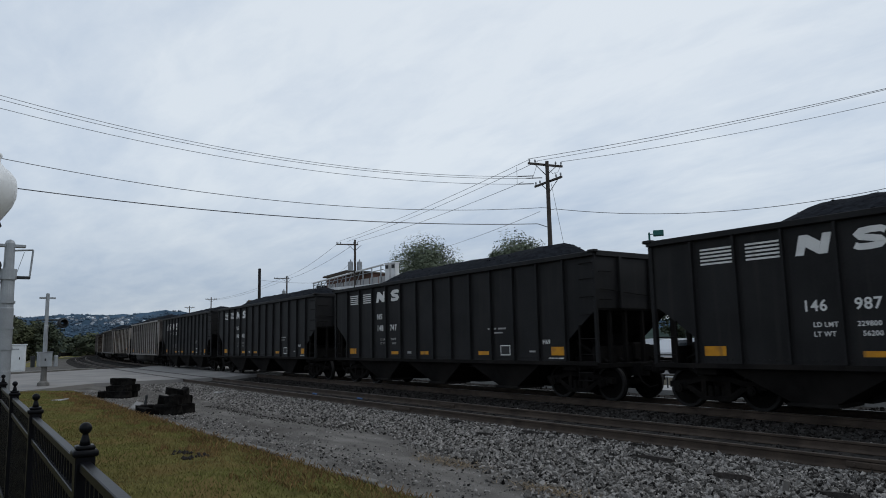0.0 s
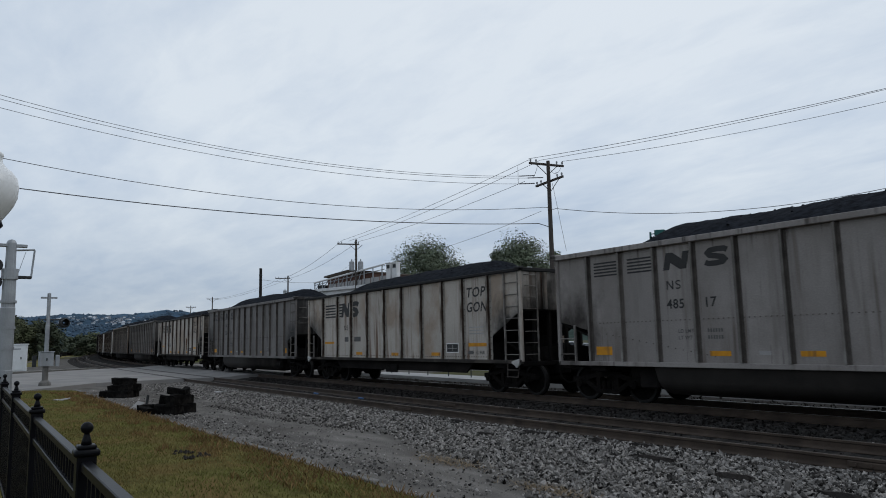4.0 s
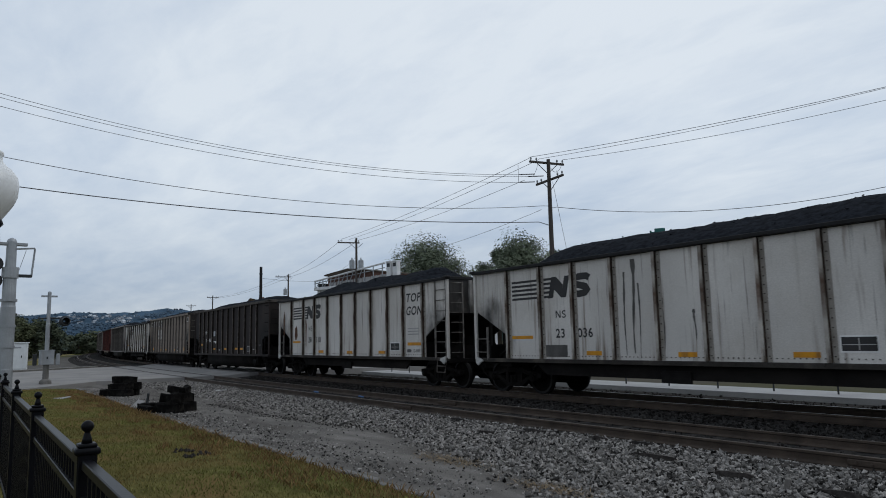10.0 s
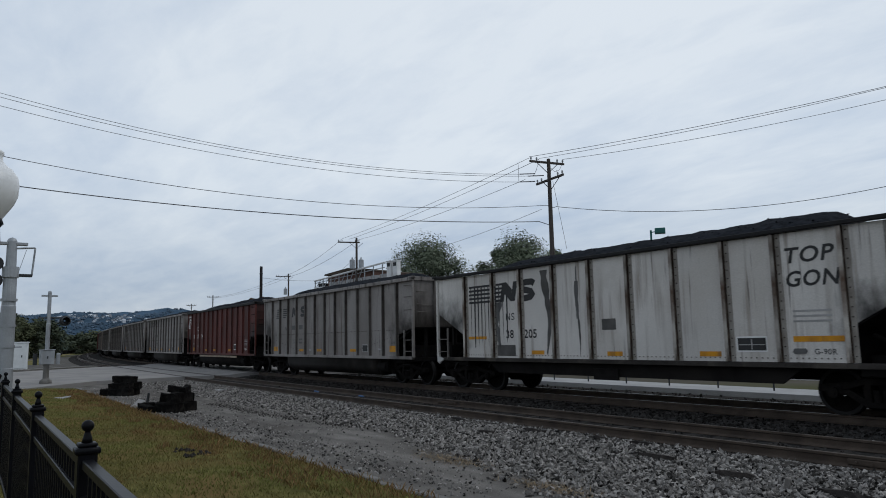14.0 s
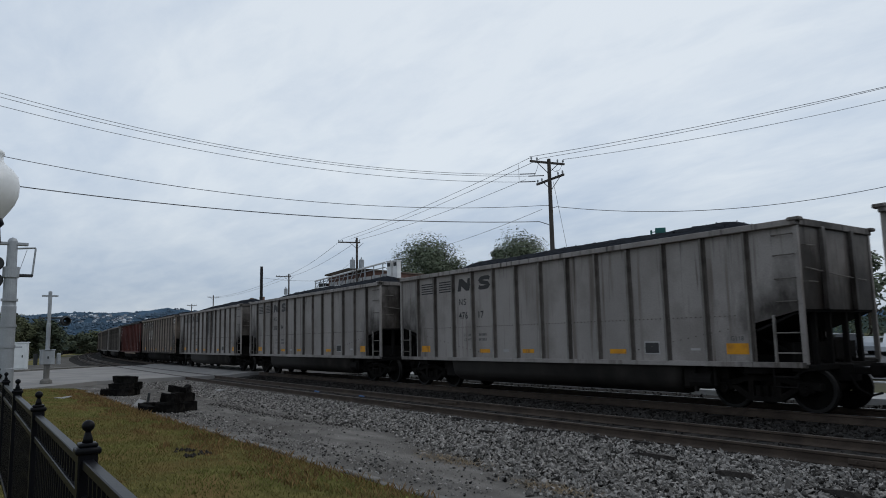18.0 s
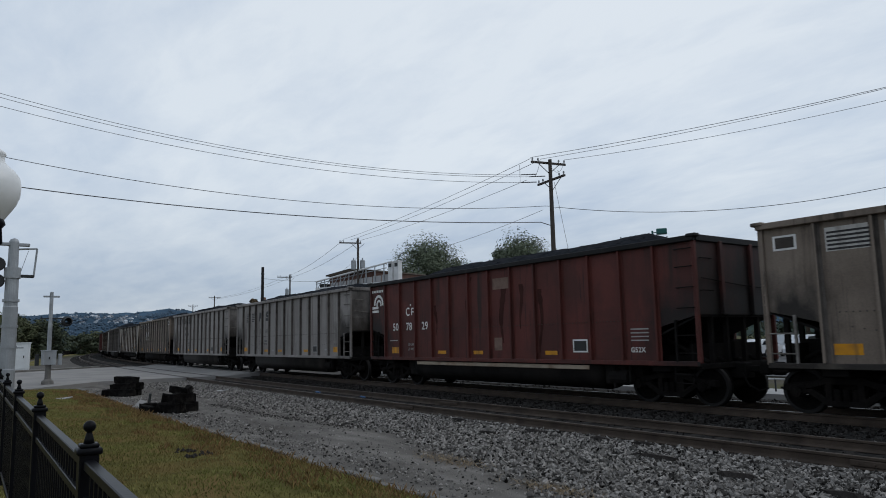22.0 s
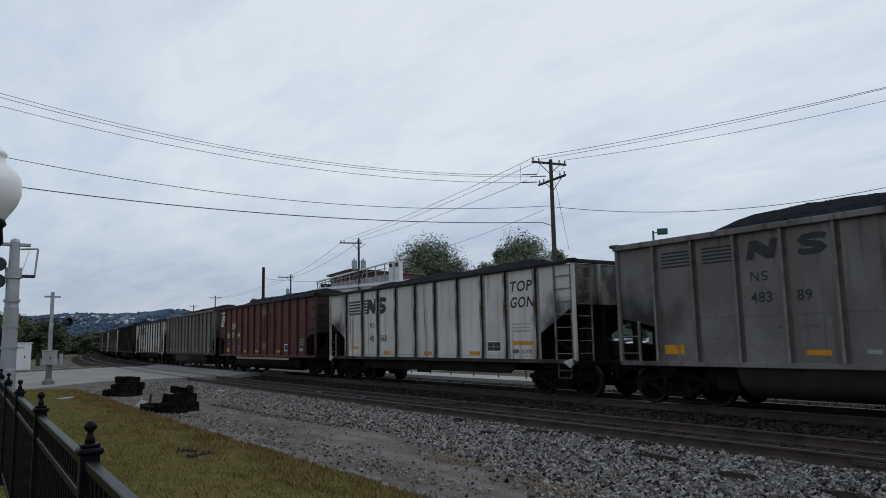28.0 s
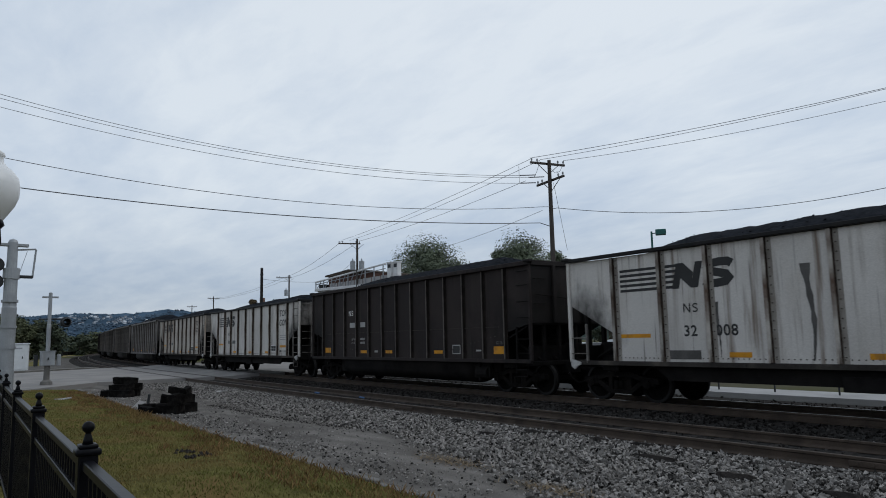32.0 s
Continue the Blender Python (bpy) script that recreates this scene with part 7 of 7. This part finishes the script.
# ---- trees ----


def tree(x, y, hgt, width, leaves, mat, seed, label, low=0.25, leaf=0.17, lobes=9):
    """A tapered trunk, forked limbs and a crown of small leaves in uneven lobes."""
    r = random.Random(seed)
    nr = np.random.RandomState(seed)
    t = thing("tree", None, label, "tree", "trees beyond the tracks", at=pose(x, y, -0.4))
    tr = Geo()
    top = Vector((r.uniform(-0.4, 0.4), r.uniform(-0.4, 0.4), hgt * 0.62))
    pts = [Vector((0, 0, 0)), Vector((r.uniform(-0.15, 0.15), r.uniform(-0.15, 0.15), hgt * 0.25)), top]
    rad = hgt * 0.022
    tr.tube(pts[0], pts[1], rad * 1.3, 9, rad)
    tr.tube(pts[1], pts[2], rad, 9, rad * 0.45)
    part("trunk", tr, t, mats=BARK)
    centres = []
    for k in range(lobes):
        a = 2 * math.pi * k / lobes + r.uniform(-0.4, 0.4)
        ht = hgt * (low + 0.08 + (0.93 - low) * ((k * 0.618) % 1.0) ** 0.8)
        f = math.sin(math.pi * min(0.98, max(0.1, (ht / hgt - low) / (1 - low)))) ** 0.7
        reach = width * r.uniform(0.2, 0.42) * f
        c = Vector((math.cos(a) * reach, math.sin(a) * reach, ht * 0.94))
        centres.append((c, width * r.uniform(0.12, 0.24)))
        b = Geo()
        base = pts[1].lerp(top, r.uniform(0.1, 0.9))
        mid = base.lerp(c, 0.55) + Vector((0, 0, hgt * 0.03))
        b.tube(base, mid, rad * 0.4, 6, rad * 0.25, False)
        b.tube(mid, c, rad * 0.25, 6, rad * 0.08, False)
        part("limb", b, t, mats=BARK)
    vs, fs = [], []
    per = leaves // len(centres)
    for c, q in centres:
        d = nr.normal(size=(per, 3))
        d /= np.linalg.norm(d, axis=1)[:, None]
        rr = q * (0.25 + 0.75 * nr.rand(per) ** 0.5)
        rr *= 0.9 + 0.35 * np.sin(d[:, 0] * 5 + seed) * np.cos(d[:, 2] * 4 + q)
        p = np.array(c[:]) + d * rr[:, None] * np.array([1.15, 1.15, 0.8])
        for k in range(per):
            face = d[k] * 0.6 + np.array([0, 0, 0.7]) + nr.normal(size=3) * 0.33
            u = np.cross(face, nr.normal(size=3))
            u /= np.linalg.norm(u)
            w = np.cross(face, u)
            w /= np.linalg.norm(w)
            s1, s2 = leaf * (0.6 + 0.8 * nr.rand()), leaf * (0.35 + 0.4 * nr.rand())
            o = len(vs)
            vs += [tuple(p[k] - u * s1), tuple(p[k] + w * s2), tuple(p[k] + u * s1), tuple(p[k] - w * s2)]
            fs.append((o, o + 1, o + 2, o + 3))
    me = bpy.data.meshes.new("crown")
    me.from_pydata(vs, [], fs)
    me.materials.append(mat)
    part("crown", me, t)
    return t


def tree_at(az, el, d, width, leaves, mat, seed, label, **kw):
    x, y, z = bearing(az, el, d)
    return tree(x, y, z + 0.4, width, leaves, mat, seed, label, **kw)


tree_at(35.4, 7.85, 86, 12.0, 28000, LEAF, 21, "broad green leafy tree with a ragged crown", lobes=30, leaf=0.15)
tree_at(38.6, 6.2, 88, 8.0, 6000, LEAF, 25, "smaller green leafy tree", lobes=8, leaf=0.13)
tree_at(43.2, 8.1, 80, 10.5, 24000, LEAF, 22, "broad green leafy tree behind the pole", lobes=27, leaf=0.145)
tree_at(45.9, 7.3, 82, 6.4, 7000, LEAF, 28, "green leafy tree behind the pole", lobes=9, leaf=0.15)
tree_at(41.2, 7.5, 82, 6.0, 7000, LEAF, 29, "green leafy tree behind the train", lobes=9, leaf=0.15)
for k, (az, el, d, w, m) in enumerate(((21.4, 3.7, 108, 3.0, LEAF_AUTUMN), (25.8, 3.6, 120, 7, LEAF), (32.0, 4.4, 92, 8, LEAF), (50, 5.0, 96, 9, LEAF_DARK), (53.5, 4.2, 98, 9, LEAF), (57, 4.8, 98, 10, LEAF_DARK),
                                      (60.5, 5.2, 96, 10, LEAF), (64, 5.4, 94, 10, LEAF_DARK), (68, 5.6, 92, 10, LEAF), (72, 5.4, 92, 10, LEAF_DARK))):
    tree_at(az, el, d, w, 2200, m, 40 + k, "autumn-brown tree by the street" if m is LEAF_AUTUMN else "dense green tree at the edge of the parking lot", low=0.05, leaf=0.3, lobes=10)
for k in range(21):
    az = -2 + 0.46 * k + random.Random(k).uniform(-0.2, 0.2)
    d = 152 + 12 * math.sin(k * 2.1)
    el = 2.45 - 0.11 * max(0, k - 12) + 0.35 * math.sin(k * 1.7)
    tree_at(az, max(el, 0.9), d, 7.4, 2400, (LEAF_DARK, LEAF_OLIVE, LEAF_DARK, LEAF_OLIVE, LEAF_YELLOW)[4 if k in (6, 12) else (k * 7) % 4], 70 + k, "dark green scrubby tree beyond the road", low=0.02, leaf=0.30, lobes=11)
for k in range(12):
    az = 9.2 + 0.75 * k
    tree_at(az, 0.95 + 0.22 * math.sin(k * 2.3), 215 + 12 * math.sin(k), 9.0, 1000, (LEAF_DARK, LEAF_OLIVE)[k % 2], 120 + k, "dark green tree far beyond the curve", low=0.02, leaf=0.5, lobes=8)

# ---- hill and town ----


def ridge(name, d0, d1, az0, az1, el_of, mat, label, seed):
    g = Geo()
    na, nd = 220, 14
    for i in range(na):
        az = az0 + (az1 - az0) * i / (na - 1)
        for j in range(nd):
            f = j / (nd - 1)
            d = d0 + (d1 - d0) * f
            topz = d1 * math.tan(radians(el_of(az)))
            z = topz * (f ** 0.9) + (0.09 * topz) * noise.noise((az * 1.3, f * 5, seed)) * f + 4.5 * noise.noise((az * 6, f * 12, seed)) * f + 1.2 * noise.noise((az * 31, f * 40, seed)) * f - 6 * (1 - f)
            x, y, _ = bearing(az, 0, d)
            g.v.append((x, y, z))
    g.f = [(i * nd + j, (i + 1) * nd + j, (i + 1) * nd + j + 1, i * nd + j + 1) for i in range(na - 1) for j in range(nd - 1)]
    g.m = [0] * len(g.f)
    return thing(name, g, label, "hill", kind="structure", mats=mat, smooth=True)


ridge("hill", 1100, 1700, -30, 100, lambda a: 2.35 + 0.3 * math.exp(-((a - 14.5) / 4) ** 2) + 0.12 * math.sin(a * 0.9) - 0.9 * min(1, max(0, (a - 20) / 10)), HILL, "wooded hill with blue-green haze in its colour", 1.0)
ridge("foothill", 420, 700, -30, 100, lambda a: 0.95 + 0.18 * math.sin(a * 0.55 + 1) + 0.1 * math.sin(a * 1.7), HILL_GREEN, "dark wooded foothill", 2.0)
nr = np.random.RandomState(8)
wood_v, wood_f = [], []
for k in range(9000):
    az, f = nr.uniform(-6, 34), nr.rand() ** 0.7
    d = 1100 + 600 * f
    topel = 2.35 + 0.3 * math.exp(-((az - 14.5) / 4) ** 2) + 0.12 * math.sin(az * 0.9) - 0.9 * min(1, max(0, (az - 20) / 10))
    z = 1700 * math.tan(radians(topel)) * f ** 0.9
    if noise.noise((az * 1.7, f * 7, 5.0)) < -0.12:
        continue
    x, y, _ = bearing(az, 0, d)
    q = nr.uniform(1.6, 3.6)
    o = len(wood_v)
    wood_v += [(x + q * nr.uniform(0.7, 1.2) * a, y + q * nr.uniform(0.7, 1.2) * b, z + q * nr.uniform(0.5, 1.0) * c) for a, b, c in ((1, 0, 0), (-1, 0, 0), (0, 1, 0), (0, -1, 0), (0, 0, 1), (0, 0, -1))]
    wood_f += [(o + a, o + b, o + c) for a, b, c in ((0, 2, 4), (2, 1, 4), (1, 3, 4), (3, 0, 4), (2, 0, 5), (1, 2, 5), (3, 1, 5), (0, 3, 5))]
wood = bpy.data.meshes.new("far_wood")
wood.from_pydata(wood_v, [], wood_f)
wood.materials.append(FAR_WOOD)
thing("far_wood", wood, "tree clumps over the far hillside, haze in their colour", "woods", kind="stuff")
rnd = random.Random(77)
for k in range(90):
    az = rnd.uniform(7.8, 16.5)
    f = rnd.uniform(0.62, 0.92)
    d = 1100 + 600 * f
    el = 2.45 * (f ** 0.9) * 1.0 * 1700 / d * 0.97
    x, y, z = bearing(az, el, d - 25)
    w, hh = rnd.uniform(3, 8), rnd.uniform(2.5, 4.5)
    hs = thing("house", None, "small pale house on the wooded hill", "house", "houses of the town", at=pose(x, y, z - 4, 0, 0, rnd.uniform(0, 90)))
    part("wall", Geo().box(-w / 2, w / 2, -2.5, 2.5, 0, hh), hs, mats=HOUSE_PALE)
    part("roof", Geo().plate([(-w / 2 - 0.5, hh), (w / 2 + 0.5, hh), (0, hh + 2)], -3, 3), hs, mats=HOUSE_ROOF if k % 3 else HOUSE_PALE)

# ---- parking lot ----
lx, ly, lz = bearing(53.55, 8.12, 44.0)
ll = thing("parking_lot_lamp", None, "parking-lot lamp with a teal box head", "street lamp", at=pose(lx, ly, -0.4))
part("pole", Geo().lathe([(0.09, 0), (0.06, lz + 0.4), (0.0, lz + 0.41)], 10), ll, mats=TEAL)
part("arm", Geo().tube((0, 0, lz + 0.28), (0.28, 0.22, lz + 0.3), 0.03, 6), ll, mats=TEAL)
part("lamp_head", Geo().box(0.0, 0.62, -0.22, 0.22, -0.17, 0.17, 0.03), ll, "teal box lamp head", pose(0.18, 0.14, lz + 0.33, 0, 0, 36), mats=TEAL)


def parked_car(x, y, turn, paint, words, tall):
    c = thing("parked_car", None, "%s parked car in the lot behind the train" % words, "car", "cars in the parking lot", at=pose(x, y, -0.34, 0, 0, turn))
    hh = 1.45 + tall
    lower = [(-2.2, 0.35), (2.2, 0.35), (2.25, 0.6), (2.15, 0.85), (1.1, 0.95), (-2.1, 0.98), (-2.25, 0.7)]
    upper = [(1.15, 0.95), (0.45, hh - 0.03), (-0.2, hh), (-1.5, hh - 0.05), (-2.05, 0.97)]
    part("body", Geo().plate(lower, -0.88, 0.88), c, mats=paint)
    cabin = part("cabin", Geo().plate(upper, -0.74, 0.74), c, mats=paint)
    glass = [(0.98, 1.0), (0.4, hh - 0.12), (-0.2, hh - 0.09), (-1.42, hh - 0.14), (-1.85, 1.0)]
    for sy in (-1, 1):
        part("side_window", Geo().plate(glass, sy * 0.742, sy * 0.752), cabin, mats=GLASS)
    part("windscreen", Geo().add([(1.16, -0.66, 0.98), (1.16, 0.66, 0.98), (0.50, 0.62, hh - 0.1), (0.50, -0.62, hh - 0.1)], [(0, 1, 2, 3)]), cabin, mats=GLASS)
    for sx in (-1.4, 1.4):
        for sy in (-1, 1):
            w = part("wheel", Geo().lathe([(0.0, -0.1), (0.33, -0.1), (0.34, 0.0), (0.33, 0.1), (0.0, 0.1)], 16, "y"), c, at=pose(sx, sy * 0.82, 0.34), mats=TYRE)
            part("rim", Geo().lathe([(0.0, 0.0), (0.2, 0.0), (0.2, 0.02), (0.0, 0.02)], 12, "y"), w, at=pose(0, sy * 0.1, 0), mats=GALV)
    for sy in (-0.62, 0.62):
        part("headlight", Geo().box(2.12, 2.24, sy - 0.18, sy + 0.18, 0.64, 0.78, 0.02), c, mats=LENS)
    return c


rnd = random.Random(9)
for k in range(18):
    az = 46.5 + 1.45 * k
    x, y, _ = bearing(az, 0, 60 + (k % 3) * 3.0 + (6 if k % 2 else 0))
    parked_car(x, y, 95 + rnd.uniform(-4, 4), CAR_PAINTS[(0, 1, 3, 1, 0, 1)[k % 6]], ("white", "silver", "dark blue", "black")[(0, 1, 3, 1, 0, 1)[k % 6]], rnd.choice((0, 0.25, 0.3)))

# ---- what moves ----


def motions():
    """The train runs round the curve at an even speed; its wheels roll where it passes the lawn."""
    surge = [(0, 0.02), (1, -0.03), (2, 0.25), (3, 0.08), (6, -0.08), (7, -0.34), (8, 0.13), (9, 0.25), (10, 0), (12, -0.14), (13, 0.07), (14, 0.09), (17, 0.03), (18, -0.09), (19, -0.06), (20, 0.02),
             (22, 0.09), (23, -0.16), (24, 0.03), (25, 0.1), (28, 0), (30, -0.05), (32, 0.11)]
    times = [k * 0.5 for k in range(65)]

    def run(t):
        """Metres along the track at t, with the slight surging of the train."""
        j = max(k for k in range(len(surge) - 1) if surge[k][0] <= t)
        (a, u), (b, v) = surge[j], surge[j + 1]
        return FIRST_CAR + SPEED * t + u + (v - u) * (t - a) / (b - a)

    for i, car in enumerate(train):
        rows = [(t, rail_pose(run(t) + SLACK[i] - CAR_PITCH * i)) for t in times]
        walk(car, rows)
        walk(loads[i], rows)
        t0 = max(0.0, (-55 - FIRST_CAR + CAR_PITCH * i) / SPEED)
        t1 = min(32.0, (14 - FIRST_CAR + CAR_PITCH * i) / SPEED)
        if t1 <= t0:
            continue
        f0, f1 = int(t0 * 30), int(t1 * 30) + 1
        for w in wheelsets[i]:
            base = w.matrix_basis.copy()
            roll = [(f / 30, base @ Matrix.Rotation(SPEED * (f / 30 - t0) / 0.457, 4, 'Y')) for f in range(f0, min(f1, 960) + 1)]
            if f0 > 0:
                roll.insert(0, (0.0, roll[0][1]))
            if roll[-1][0] < 32:
                roll.append((32.0, roll[-1][1]))
            walk(w, roll)


motions()
